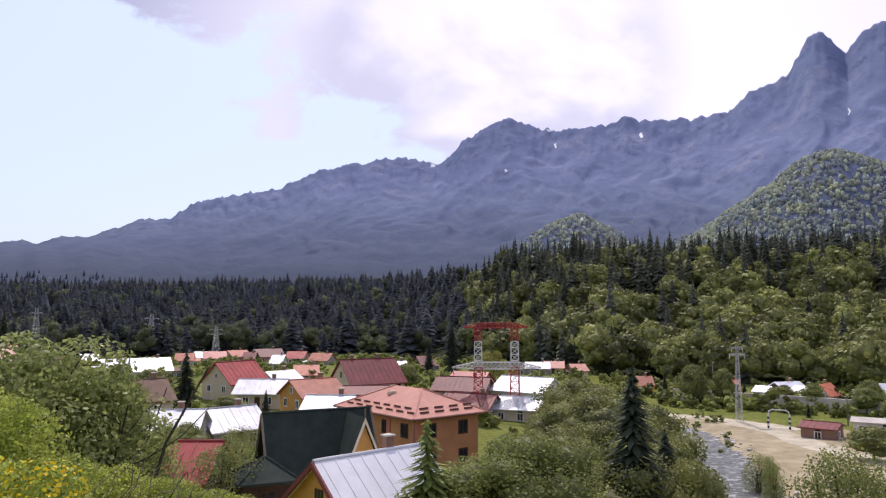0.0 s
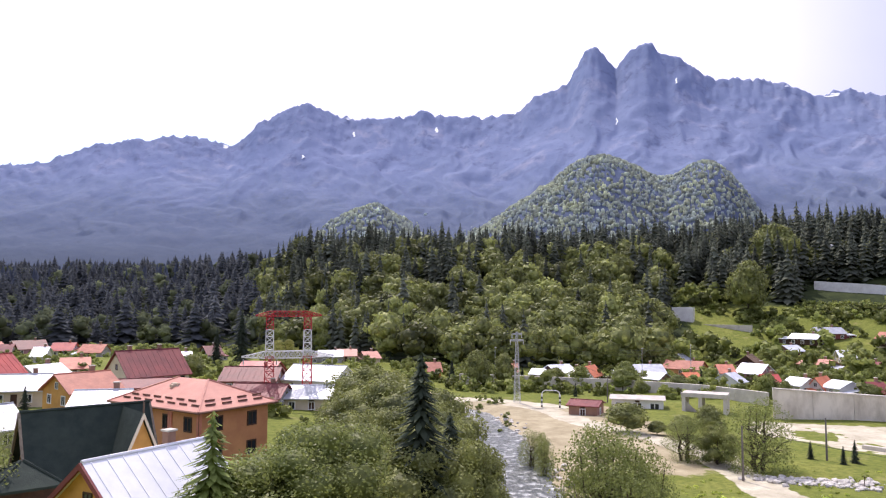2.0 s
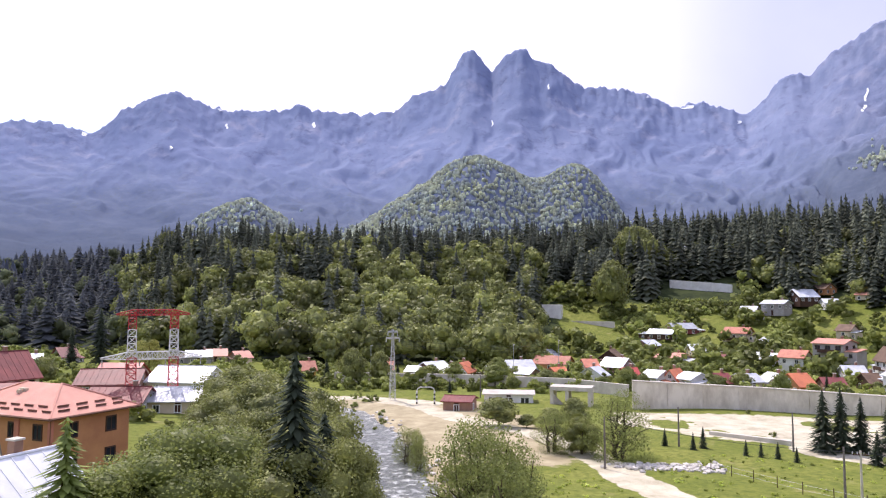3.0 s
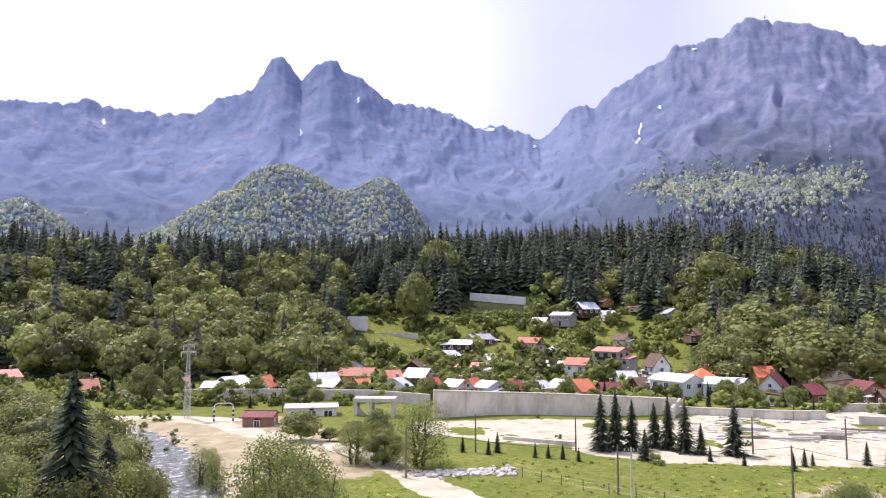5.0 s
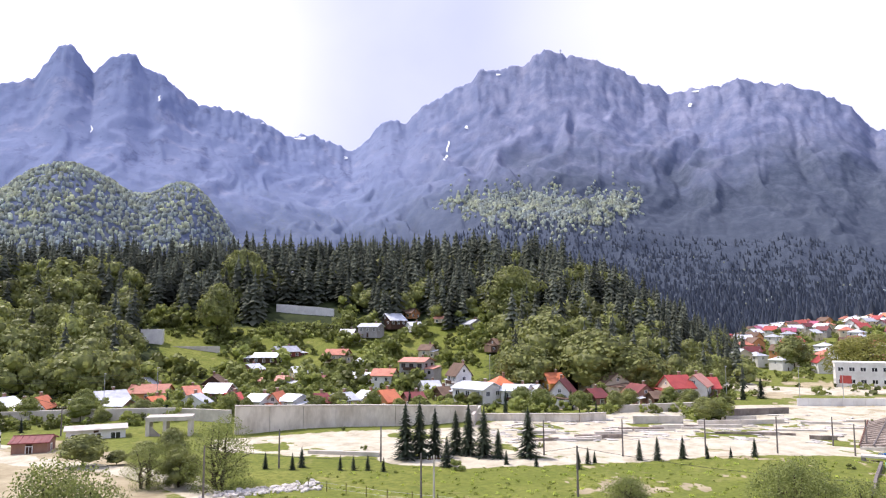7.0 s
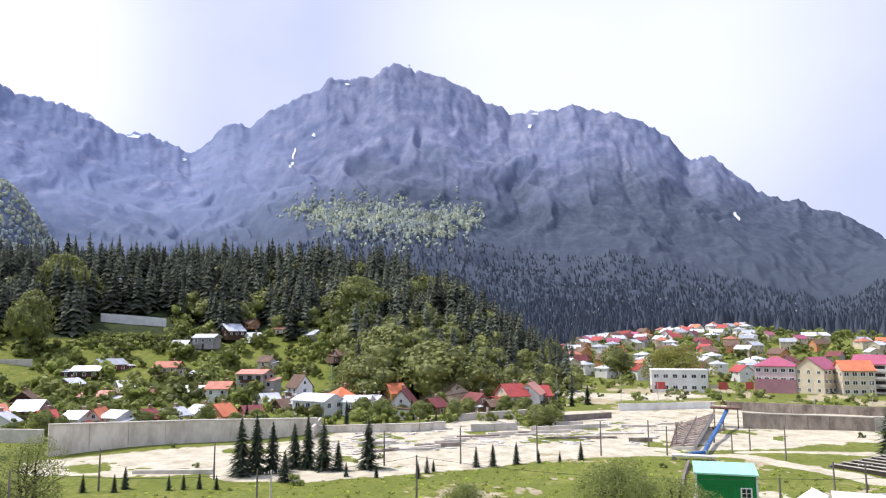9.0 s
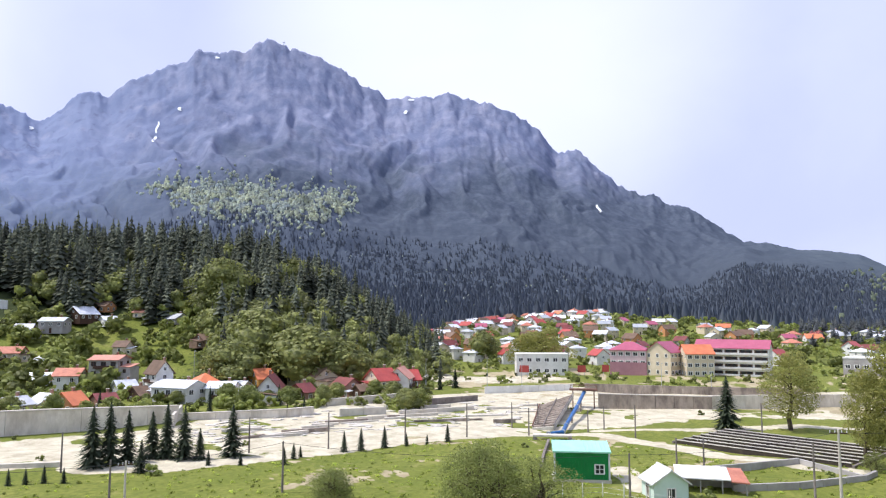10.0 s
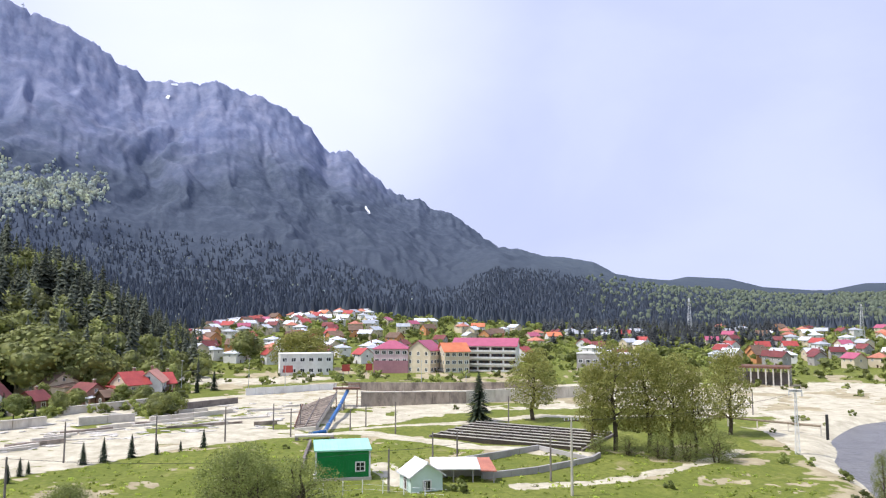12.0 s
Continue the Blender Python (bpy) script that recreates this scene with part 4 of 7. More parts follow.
def slab(bm, corners, thick):
    """A plate with the given upper corners, thick metres deep straight down."""
    top = [bm.verts.new(c) for c in corners]
    low = [bm.verts.new((c[0], c[1], c[2] - thick)) for c in corners]
    bm.faces.new(top)
    bm.faces.new(low[::-1])
    k = len(corners)
    for i in range(k):
        bm.faces.new((top[i], low[i], low[(i + 1) % k], top[(i + 1) % k]))
    return bm


def rod(bm, a, b, r0, r1=None, seg=6):
    a, b = Vector(a), Vector(b)
    r1 = r0 if r1 is None else r1
    q = (b - a).to_track_quat("Z", "Y")
    ring = []
    for p, r in ((a, r0), (b, r1)):
        ring.append([bm.verts.new(p + q @ Vector((r * math.cos(2 * math.pi * i / seg), r * math.sin(2 * math.pi * i / seg), 0))) for i in range(seg)])
    for i in range(seg):
        bm.faces.new((ring[0][i], ring[0][(i + 1) % seg], ring[1][(i + 1) % seg], ring[1][i]))
    bm.faces.new(ring[0][::-1])
    bm.faces.new(ring[1])
    return bm


def facing(az, d, z, yaw=0.0):
    """A pose at that place whose -y side looks back to the eye; yaw turns it to the left."""
    x, y = P(az, d)
    return pose(x, y, z, 0, 0, -az + yaw)


def window_meshes():
    made = []
    for name, bm, mat in (("window", boxes((-0.6, -0.45, -0.05, 0.05, -0.7, 0.7), (0.45, 0.6, -0.05, 0.05, -0.7, 0.7), (-0.45, 0.45, -0.05, 0.05, 0.56, 0.7), (-0.45, 0.45, -0.05, 0.05, -0.7, -0.56), (-0.04, 0.04, -0.05, 0.03, -0.56, 0.56)), M_FRAMEWHITE),
                          ("window", boxes((-0.6, -0.47, -0.05, 0.05, -0.7, 0.7), (0.47, 0.6, -0.05, 0.05, -0.7, 0.7), (-0.47, 0.47, -0.05, 0.05, 0.57, 0.7), (-0.47, 0.47, -0.05, 0.05, -0.7, -0.57), (-0.04, 0.04, -0.05, 0.03, -0.57, 0.57)), M_DARKWOOD),
                          ("pane", boxes((-0.5, 0.5, -0.015, 0.04, -0.6, 0.6)), M_PANE)):
        me = bpy.data.meshes.new(name)
        bm.to_mesh(me)
        bm.free()
        me.materials.append(mat)
        made.append(me)
    return made


FRAME_WHITE, FRAME_DARK, PANE = window_meshes()


def window(parent, x, y, z, turn=0.0, wide=1.0, high=1.0, dark=False):
    f = shared("window", FRAME_DARK if dark else FRAME_WHITE, parent, pose(x, y, z, 0, 0, turn) @ Matrix.Diagonal((wide, 1, high, 1)))
    shared("pane", PANE, f, Matrix())
    return f


def roof_gable(w, dep, eave, rise, over=0.5, thick=0.18):
    """Two roof plates with raised seams, ridge along x."""
    bm = bmesh.new()
    half = dep / 2
    drop = rise * over / half
    e, t, y = eave - drop + 0.12, eave + rise + 0.12, half + over
    prof = [(-y, e), (0, t), (y, e), (y, e - thick), (0, t - thick), (-y, e - thick)]
    ends = [[bm.verts.new((s * (w / 2 + over), b, c)) for b, c in prof] for s in (-1, 1)]
    for k in range(6):
        bm.faces.new((ends[0][k], ends[1][k], ends[1][(k + 1) % 6], ends[0][(k + 1) % 6]))
    for q in ends:
        bm.faces.new((q[0], q[1], q[4], q[5]))
        bm.faces.new((q[1], q[2], q[3], q[4]))
    return bm


def roof_seams(roof, w, dep, eave, rise, over, mat, count):
    """Raised seams and a ridge cap as parts of a gabled roof."""
    half = dep / 2
    drop = rise * over / half
    for s in (-1, 1):
        for k in range(count):
            x = -w / 2 - over + (w + 2 * over) * (k + 0.5) / count
            bm = bmesh.new()
            slab(bm, [(x - 0.03, 0, eave + rise + 0.17), (x + 0.03, 0, eave + rise + 0.17), (x + 0.03, s * (half + over), eave - drop + 0.17), (x - 0.03, s * (half + over), eave - drop + 0.17)], 0.06)
            part("seam", bm, mat, roof)
    bm = bmesh.new()
    rod(bm, (-w / 2 - over, 0, eave + rise + 0.13), (w / 2 + over, 0, eave + rise + 0.13), 0.12, seg=6)
    part("ridge_cap", bm, mat, roof)


def roof_hip(w, dep, eave, rise, over=0.5, thick=0.18):
    bm = bmesh.new()
    hw, hd = w / 2 + over, dep / 2 + over
    r = max(0.05, (w - dep) / 2)
    e, t = eave + 0.05, eave + rise
    a, b, c, f = (-hw, -hd, e), (hw, -hd, e), (hw, hd, e), (-hw, hd, e)
    p, q = (-r, 0, t), (r, 0, t)
    up = [bm.verts.new(v) for v in (a, b, c, f, p, q)]
    dn = [bm.verts.new((v[0], v[1], v[2] - thick)) for v in (a, b, c, f)]
    for face in ((0, 1, 5, 4), (2, 3, 4, 5), (1, 2, 5), (3, 0, 4)):
        bm.faces.new([up[i] for i in face])
    for i in range(4):
        bm.faces.new((up[i], dn[i], dn[(i + 1) % 4], up[(i + 1) % 4]))
    bm.faces.new(dn)
    return bm


def house(az, d, w, dep, top, rise, yaw, roof, wall, label, hip=False, dark=False, chimney=1, rows=2, wide=1.0, name="house", group="village houses", over=0.5, low=None, few=False):
    """A house whose ridge reaches the height top; its walls go down to the ground."""
    foot = at(az, d).z - 0.3 if low is None else low
    eave = max(2.2, top - rise - foot)
    ob = hold(name, facing(az, d, foot, yaw), label, "house", group)
    bm = bmesh.new()
    if hip:
        box(bm, -w / 2, w / 2, -dep / 2, dep / 2, 0, eave)
    else:
        prof = [(-dep / 2, 0), (dep / 2, 0), (dep / 2, eave), (0, eave + rise), (-dep / 2, eave)]
        ends = [[bm.verts.new((s * w / 2, y, z)) for y, z in prof] for s in (-1, 1)]
        bm.faces.new(ends[0])
        bm.faces.new(ends[1][::-1])
        for i in range(5):
            bm.faces.new((ends[0][i], ends[1][i], ends[1][(i + 1) % 5], ends[0][(i + 1) % 5]))
    part("wall", bm, wall, ob)
    top_part = part("roof", (roof_hip if hip else roof_gable)(w, dep, eave, rise, over), roof, ob)
    if not hip and d < 155:
        roof_seams(top_part, w, dep, eave, rise, over, roof, int(w / 0.9) if roof in (M_TIN, M_WHITETIN, M_RED, M_MAROON) else 0)
    if hip and d < 100:
        hw, hd, r = w / 2 + over, dep / 2 + over, max(0.05, (w - dep) / 2)
        for x, y in ((-1, -1), (1, -1), (1, 1), (-1, 1)):
            bm = bmesh.new()
            rod(bm, (x * hw, y * hd, eave + 0.06), (x * r, 0, eave + rise + 0.02), 0.1, seg=5)
            part("hip_tile", bm, roof, top_part)
    floors = [z for z in (eave - 1.3, eave - 4.1, eave - 6.9)[:rows] if z > 0.9]
    for z in floors:
        k = 2 if few else max(1, int(w / 2.9))
        for i in range(k):
            window(ob, -w / 2 + w * (i + 0.5) / k, -dep / 2 - 0.02, z, 0, wide, 1, dark)
        k = 1 if few else max(1, int(dep / 3.4))
        for s, turn in ((-1, -90), (1, 90)):
            for i in range(k):
                window(ob, s * (w / 2 + 0.02), -dep / 2 + dep * (i + 0.5) / k, z, turn, wide, 1, dark)
    if not hip and rise > 2.0 and not few:
        for s, turn in ((-1, -90), (1, 90)):
            window(ob, s * (w / 2 + 0.02), 0, eave + rise * 0.32, turn, 0.75, 0.75, dark)
    part("door", boxes((-0.45, 0.45, -dep / 2 - 0.06, -dep / 2 + 0.04, 0.2, 2.3)), M_DARKWOOD, ob)
    if 185 < d < 330 and w > 4.5 and not few:
        side = 1 if int(az * 10) % 2 else -1
        x0, x1 = sorted((side * (w / 2 + 0.003), side * (w / 2 + w * 0.38)))
        high = eave * (0.62 + 0.03 * (int(d) % 7))
        part("annex_wall", boxes((x0, x1, -dep * 0.42, dep * 0.3, 0, high)), M_GREYWALL if int(d) % 2 else wall, ob, "lower side wing")
        lean = bmesh.new()
        slab(lean, [(x0 - 0.1, -dep * 0.42 - 0.4, high + 0.15), (x1 + 0.3, -dep * 0.42 - 0.4, high + 0.1), (x1 + 0.3, dep * 0.3, high + 0.75), (x0 - 0.1, dep * 0.3, high + 0.8)], 0.14)
        part("annex_roof", lean, M_BROWNROOF if int(az * 7) % 3 == 0 else M_TIN if int(az * 7) % 3 == 1 else roof, ob)
        window(ob, (x0 + x1) / 2, -dep * 0.42 - 0.02, max(0.9, high - 1.2), 0, 0.8, 0.8, dark)
        if rows > 1:
            part("balcony", boxes((-w * 0.3, w * 0.3, -dep / 2 - 1.1, -dep / 2 - 0.03, eave - 2.75, eave - 2.6), (-w * 0.3, w * 0.3, -dep / 2 - 1.1, -dep / 2 - 1.02, eave - 2.6, eave - 1.75)), M_DARKWOOD, ob, "dark timber balcony")
    for i in range(chimney):
        x = w * (0.22 - 0.5 * i)
        c = part("chimney", boxes((x - 0.3, x + 0.3, 0.3, 0.9, eave + rise * 0.4, eave + rise + 0.9)), M_BRICKWALL, ob)
        part("cap", boxes((x - 0.38, x + 0.38, 0.22, 0.98, eave + rise + 0.9, eave + rise + 1.02)), M_CONCRETE, c)
    return ob


def wall_run(name, pts, z0, z1, thick, mat, label, category="wall", kind="", coping=0.0, joints=0.0):
    """A wall along (azimuth, distance) points, with a coping and with panels between joints; z1 is one height or one for each point."""
    bm = bmesh.new()
    xy = [Vector(P(*p)) for p in pts]
    tops = z1 if isinstance(z1, tuple) else (z1,) * len(pts)
    ob = tagged(new(name), label, category, kind=kind)
    ob.location = (*xy[0], z0)
    o = xy[0]

    def piece(bm, p, q, n, za, zb, low_a, low_b):
        up = [bm.verts.new((*v, z)) for v, z in ((p + n, za), (q + n, zb), (q - n, zb), (p - n, za))]
        dn = [bm.verts.new((*v, z)) for v, z in ((p + n, low_a), (q + n, low_b), (q - n, low_b), (p - n, low_a))]
        bm.faces.new(up)
        bm.faces.new(dn[::-1])
        for i in range(4):
            bm.faces.new((up[i], dn[i], dn[(i + 1) % 4], up[(i + 1) % 4]))

    for a, b, ta, tb in zip(xy, xy[1:], tops, tops[1:]):
        t = (b - a).normalized()
        n = Vector((-t.y, t.x)) * thick / 2
        steps = max(1, round((b - a).length / joints)) if joints else 1
        gap = t * (0.03 if joints else 0)
        for k in range(steps):
            u, w = k / steps, (k + 1) / steps
            piece(bm, a + (b - a) * u - o + gap, a + (b - a) * w - o - gap, n, ta + (tb - ta) * u - z0, ta + (tb - ta) * w - z0, 0, 0)
            if joints:
                part("panel", bm, mat, ob)
                bm = bmesh.new()
        if coping:
            c = bmesh.new()
            piece(c, a - o, b - o, n * 1.35, ta - z0 + coping, tb - z0 + coping, ta - z0 + 0.004, tb - z0 + 0.004)
            part("coping", c, M_PALECONCRETE, ob)
    if not joints:
        part("body", bm, mat, ob)
    return ob


def limb(bm, a, b, r0, r1, r, bend=0.12, steps=3, seg=6):
    a, b = Vector(a), Vector(b)
    ln, last = (b - a).length, a
    for i in range(1, steps + 1):
        s = i / steps
        p = a + (b - a) * s + (Vector(r.normal(0, 1, 3)) * ln * bend * 0.4 if i < steps else Vector())
        rod(bm, last, p, r0 + (r1 - r0) * (s - 1 / steps), r0 + (r1 - r0) * s, seg)
        last = p


def broad_tree(seed, h, wide, leaves, size, mat, low=0.25, lumps=12, core=True, stems=1, name="tree", girth=1.0):
    """A leafy tree with forked limbs and a crown of lumps; base at the origin."""
    r = np.random.default_rng(seed)
    ob = hold(name, Matrix(), "tree", "tree")
    bm = bmesh.new()
    for k in range(stems):
        off = Vector((0.35 * k * math.cos(2.1 * k), 0.35 * k * math.sin(2.1 * k), 0))
        limb(bm, off + Vector((0, 0, -0.5)), off * 2.2 + Vector((0, 0, h * 0.78)), (h * 0.022 + 0.03) * girth, 0.04 * girth, r, 0.05, 5, 7)
        for i in range(9):
            a, z = 2.4 * i + k, h * (low * 0.8 + 0.06 * i)
            ln = h * wide * r.uniform(0.5, 0.85) * math.sin(math.pi * min(0.92, 0.3 + 0.07 * i))
            limb(bm, off + Vector((0, 0, z)), off + Vector((math.cos(a) * ln, math.sin(a) * ln, z + ln * 0.75)), (h * 0.008 + 0.015) * girth, 0.02 * girth, r, 0.15, 3, 5)
    part("trunk", bm, M_BARK, ob)
    v, q = crown_arrays(seed + 900, leaves, size / h, lumps, low, wide, core, 0.52)
    tone = np.repeat(r.uniform(0.75, 1.25, len(v) // 4 + 1), 4)[: len(v)]
    c = new("crown", mesh_from("crown", v * h, q, mat, tone))
    c.parent = ob
    return ob


def far_tree(seed, h, wide, mat, lumps=7, low=0.3):
    """A tree for the far side of the valley: trunk and a rounded crown."""
    r = np.random.default_rng(seed)
    ob = hold("tree", Matrix(), "tree", "tree")
    bm = bmesh.new()
    limb(bm, (0, 0, -0.5), (0, 0, h * 0.6), h * 0.022 + 0.03, 0.05, r, 0.04, 3, 6)
    part("trunk", bm, M_BARK, ob)
    v, q = round_crown(seed + 900, lumps, 300, wide, low, 0.027)
    c = new("crown", mesh_from("crown", v * h, q, mat, np.repeat(r.uniform(0.8, 1.2, len(v) // 4 + 1), 4)[: len(v)]))
    c.parent = ob
    return ob


def spruce_tree(seed, h, wide=0.175, tiers=30, per=11, layers=2, mat=M_NEEDLE_DARK):
    r = np.random.default_rng(seed)
    ob = hold("spruce", Matrix(), "spruce", "tree")
    bm = bmesh.new()
    limb(bm, (0, 0, -0.5), (0, 0, h * 0.97), h * 0.014 + 0.02, 0.015, r, 0.01, 4, 6)
    part("trunk", bm, M_BARK, ob)
    pieces = [spruce_arrays(seed + k, tiers, per, wide * (1 - 0.25 * k), 0.07, 0.085, 0.02) for k in range(layers)]
    v, q = join(pieces)
    c = new("crown", mesh_from("crown", v * h, q, mat, np.repeat(r.uniform(0.7, 1.35, len(v) // 4 + 1), 4)[: len(v)]))
    c.parent = ob
    return ob


def plant(proto, az, d, h, proto_h, label, turn=0.0, group="", fat=1.0, sink=0.1):
    """A copy of a tree at that place, h metres high."""
    p = at(az, d, sink)
    ob = copy_thing(proto, Matrix())
    ob.matrix_basis = Matrix.LocRotScale(p, Euler((0, 0, turn)), (h / proto_h * fat, h / proto_h * fat, h / proto_h))
    return tagged(ob, label, "tree", group)

# ---- trees as things: one of each kind is grown, then copied ----
PROTO = {
    "grey": (broad_tree(11, 10.0, 0.46, 24000, 0.088, M_LEAF_GREY, 0.12, 18), 10.0),
    "leaf": (broad_tree(12, 10.0, 0.40, 16000, 0.098, M_LEAF, 0.12, 15), 10.0),
    "willow": (broad_tree(13, 8.0, 0.42, 11000, 0.072, M_LEAF_GREY, 0.06, 18, False, 3), 8.0),
    "olive": (broad_tree(14, 10.0, 0.42, 6000, 0.16, M_LEAF_OLIVE, 0.2, 12, False), 10.0),
    "poplar": (broad_tree(15, 16.0, 0.26, 9000, 0.14, M_LEAF_OLIVE, 0.22, 20, False), 16.0),
    "spruce": (spruce_tree(16, 12.0), 12.0),
    "larch": (spruce_tree(17, 9.0, 0.2, 28, 9, 2, M_LARCH), 9.0),
    "far_leaf": (far_tree(19, 10.0, 0.44, M_LEAF, 9), 10.0),
    "far_grey": (far_tree(20, 10.0, 0.46, M_LEAF_GREY), 10.0),
    "far_willow": (far_tree(22, 8.0, 0.42, M_HEDGE, 8, 0.2), 8.0),
}
tree_count = [0]


def tree(kind, az, d, top, label, group="", fat=1.0):
    if d > 125 and "far_" + kind in PROTO:
        kind = "far_" + kind
    proto, ph = PROTO[kind]
    tree_count[0] += 1
    h = max(1.2, top - at(az, d).z)
    return plant(proto, az, d, h, ph, label, 1.7 * tree_count[0], group, fat)



# ---- houses on the near bank ----
house(-22.0, 118, 4.7, 8.0, 12.2, 2.6, 20, M_BROWNROOF, M_CREAM, "tan-roofed cream cottage with a small dormer")
house(-20.9, 92, 8.8, 9.0, 10.7, 1.9, -12, M_TIN, M_GREYWALL, "long grey house with a bright sheet-metal roof", rows=1)
house(-16.3, 99, 6.9, 7.0, 9.9, 2.2, 25, M_TIN, M_GREYWALL, "grey gabled cottage with a sheet-metal roof", rows=1)
house(-24.2, 240, 7.4, 9.0, 8.5, 2.2, 0, M_TIN, M_WHITE, "far white cottage with a sheet-metal roof", rows=1)
house(-21.9, 215, 9.6, 10.0, 10.0, 3.0, 10, M_TIN, M_WHITE, "white barn with a pale sheet-metal roof", rows=1)
house(-15.9, 150, 8.7, 9.0, 12.6, 3.6, 38, M_RED, M_CREAM, "cream house with a steep red roof", rows=2)
house(-13.8, 136, 8.1, 8.0, 10.2, 2.0, -15, M_TIN, M_CREAM, "low cream house with a white sheet roof", rows=1)
house(-12.6, 160, 7.0, 8.0, 9.9, 2.2, 40, M_TIN, M_GREYWALL, "grey cottage with a white sheet roof", rows=1)
house(-10.1, 120, 7.5, 8.0, 11.5, 2.2, 28, M_TILE, M_OCHRE, "ochre house with a rust-red roof", rows=1)
house(-10.6, 185, 5.4, 8.0, 7.7, 2.0, 0, M_TILE, M_CREAM, "small house with a terracotta roof", rows=1)
house(-8.7, 100, 5.9, 7.0, 11.0, 1.6, -14, M_TIN, M_WHITE, "white shed with a ribbed metal roof", rows=1)
house(-5.9, 150, 11.7, 10.0, 12.8, 4.2, 26, M_MAROON, M_CREAM, "large chalet with a maroon roof and timbered gable", rows=2, chimney=2, dark=True)
house(-6.1, 128, 7.8, 6.0, 9.5, 1.0, 0, M_MAROON, M_BROWNROOF, "low outbuilding with a maroon roof", rows=1, chimney=0)
house(1.6, 150, 10.6, 8.0, 8.0, 2.2, -16, M_MAROON, M_BRICKWALL, "brick house with a maroon roof", rows=1)
house(2.2, 168, 8.1, 8.0, 8.1, 2.2, -24, M_RED, M_CREAM, "house with a bright red sheet roof", rows=1)
house(2.2, 128, 8.8, 7.0, 7.8, 1.8, -22, M_MAROON, M_GREYWALL, "low house with a dark maroon roof", rows=1)
house(6.6, 150, 11.4, 9.0, 9.2, 2.4, -30, M_TIN, M_WHITE, "white house with a grey pitched metal roof", rows=1, chimney=0)
house(6.4, 128, 10.1, 7.0, 7.6, 1.6, -14, M_TIN, M_CREAM, "cream outbuilding with a bright metal roof", rows=1, chimney=0)
house(-18.4, 62, 3.2, 7.0, 11.8, 2.2, -20, M_RED, M_BROWNROOF, "cottage with a faded red roof among bushes", rows=1, chimney=0)
house(-17.4, 330, 8.8, 9.0, 4.8, 2.5, 0, M_RED, M_WHITE, "far house with a red roof", rows=1)
house(-15.8, 340, 8.8, 9.0, 3.9, 2.5, 30, M_TILE, M_GREYWALL, "far grey house with a terracotta roof", rows=1)
house(-13.5, 330, 11.1, 10.0, 4.2, 3.0, 15, M_MAROON, M_PINKWALL, "far pink house with a maroon roof", rows=2)
house(-31.1, 130, 2.5, 9.0, 17.2, 3.0, 20, M_RED, M_CREAM, "house with a red roof behind the bushes", rows=1)
house(7.4, 230, 6.9, 8.0, 4.7, 1.6, 0, M_TIN, M_GREYWALL, "grey cottage with a pale roof", rows=1)
house(8.6, 240, 6.3, 8.0, 4.5, 1.8, 0, M_SALMON, M_CREAM, "cream cottage with a pink roof", rows=1)
house(10.4, 240, 4.6, 8.0, 3.7, 1.8, 20, M_SALMON, M_CREAM, "small cottage with a pink roof", rows=1)
house(15.3, 215, 4.4, 7.0, 3.2, 2.2, 10, M_TILE, M_OCHRE, "ochre cottage with a terracotta roof", rows=1)

# ---- houses along the foot of the hill ----
house(23.7, 212, 3.2, 7.0, 1.8, 1.2, -16, M_TIN, M_GREYWALL, "low shed with a white roof", rows=1, chimney=0)
house(25.2, 218, 7.2, 8.0, 2.3, 2.0, 40, M_TIN, M_DARKWOOD, "dark timber cottage with a white roof", rows=1)
house(26.3, 208, 4.1, 7.0, 1.3, 1.8, -30, M_TIN, M_GREYWALL, "grey cottage with a white roof", rows=1)
house(27.6, 210, 7.0, 4.5, 1.4, 2.4, 70, M_ORANGEROOF, M_WHITE, "white cottage with an orange roof", rows=1)
house(31.6, 225, 10.1, 8.0, 0.4, 1.9, 18, M_TIN, M_WHITE, "long white cottage with a sheet roof", rows=1)
house(32.6, 205, 4.7, 6.0, 0.5, 1.4, -34, M_TIN, M_BRICKWALL, "brick shed with a pale roof", rows=1, chimney=0)
house(34.6, 243, 11.2, 9.0, 3.9, 2.2, -18, M_TILE, M_ORANGE, "orange house with a terracotta roof", rows=1)
house(34.2, 262, 3.5, 7.0, 4.8, 2.0, 60, M_TIN, M_GREYWALL, "grey cottage with a pale gable", rows=1)
house(34.9, 208, 4.1, 6.0, 0.6, 1.6, 36, M_ORANGEROOF, M_BRICKWALL, "small house with an orange roof", rows=1)
house(39.0, 258, 10.0, 8.4, 5.1, 3.2, 80, M_BROWNROOF, M_DARKWOOD, "dark timber chalet with a broad gable", rows=1, dark=True)
house(39.4, 232, 7.0, 9.0, 2.8, 2.4, -25, M_TIN, M_PINKWALL, "pink house with a white sheet roof", rows=2)
house(41.7, 282, 6.1, 7.0, 7.5, 1.8, 48, M_TIN, M_BRICKWALL, "two-storey brick house with a white roof", rows=2)
house(42.8, 300, 10.0, 7.0, 10.9, 1.6, -24, M_TIN, M_DARKWOOD, "dark timber house with a white roof", rows=1)
house(44.1, 308, 9.9, 8.0, 12.2, 2.0, 30, M_TIN, M_MAROON, "dark red chalet with a white roof", rows=1)
house(43.5, 262, 9.0, 8.0, 4.3, 1.6, -34, M_SALMON, M_GREYWALL, "grey house with a pinkish roof", rows=1)
house(48.1, 300, 8.8, 9.0, 12.0, 2.0, -20, M_TILE, M_CREAM, "cream two-storey house with a red roof", rows=2)
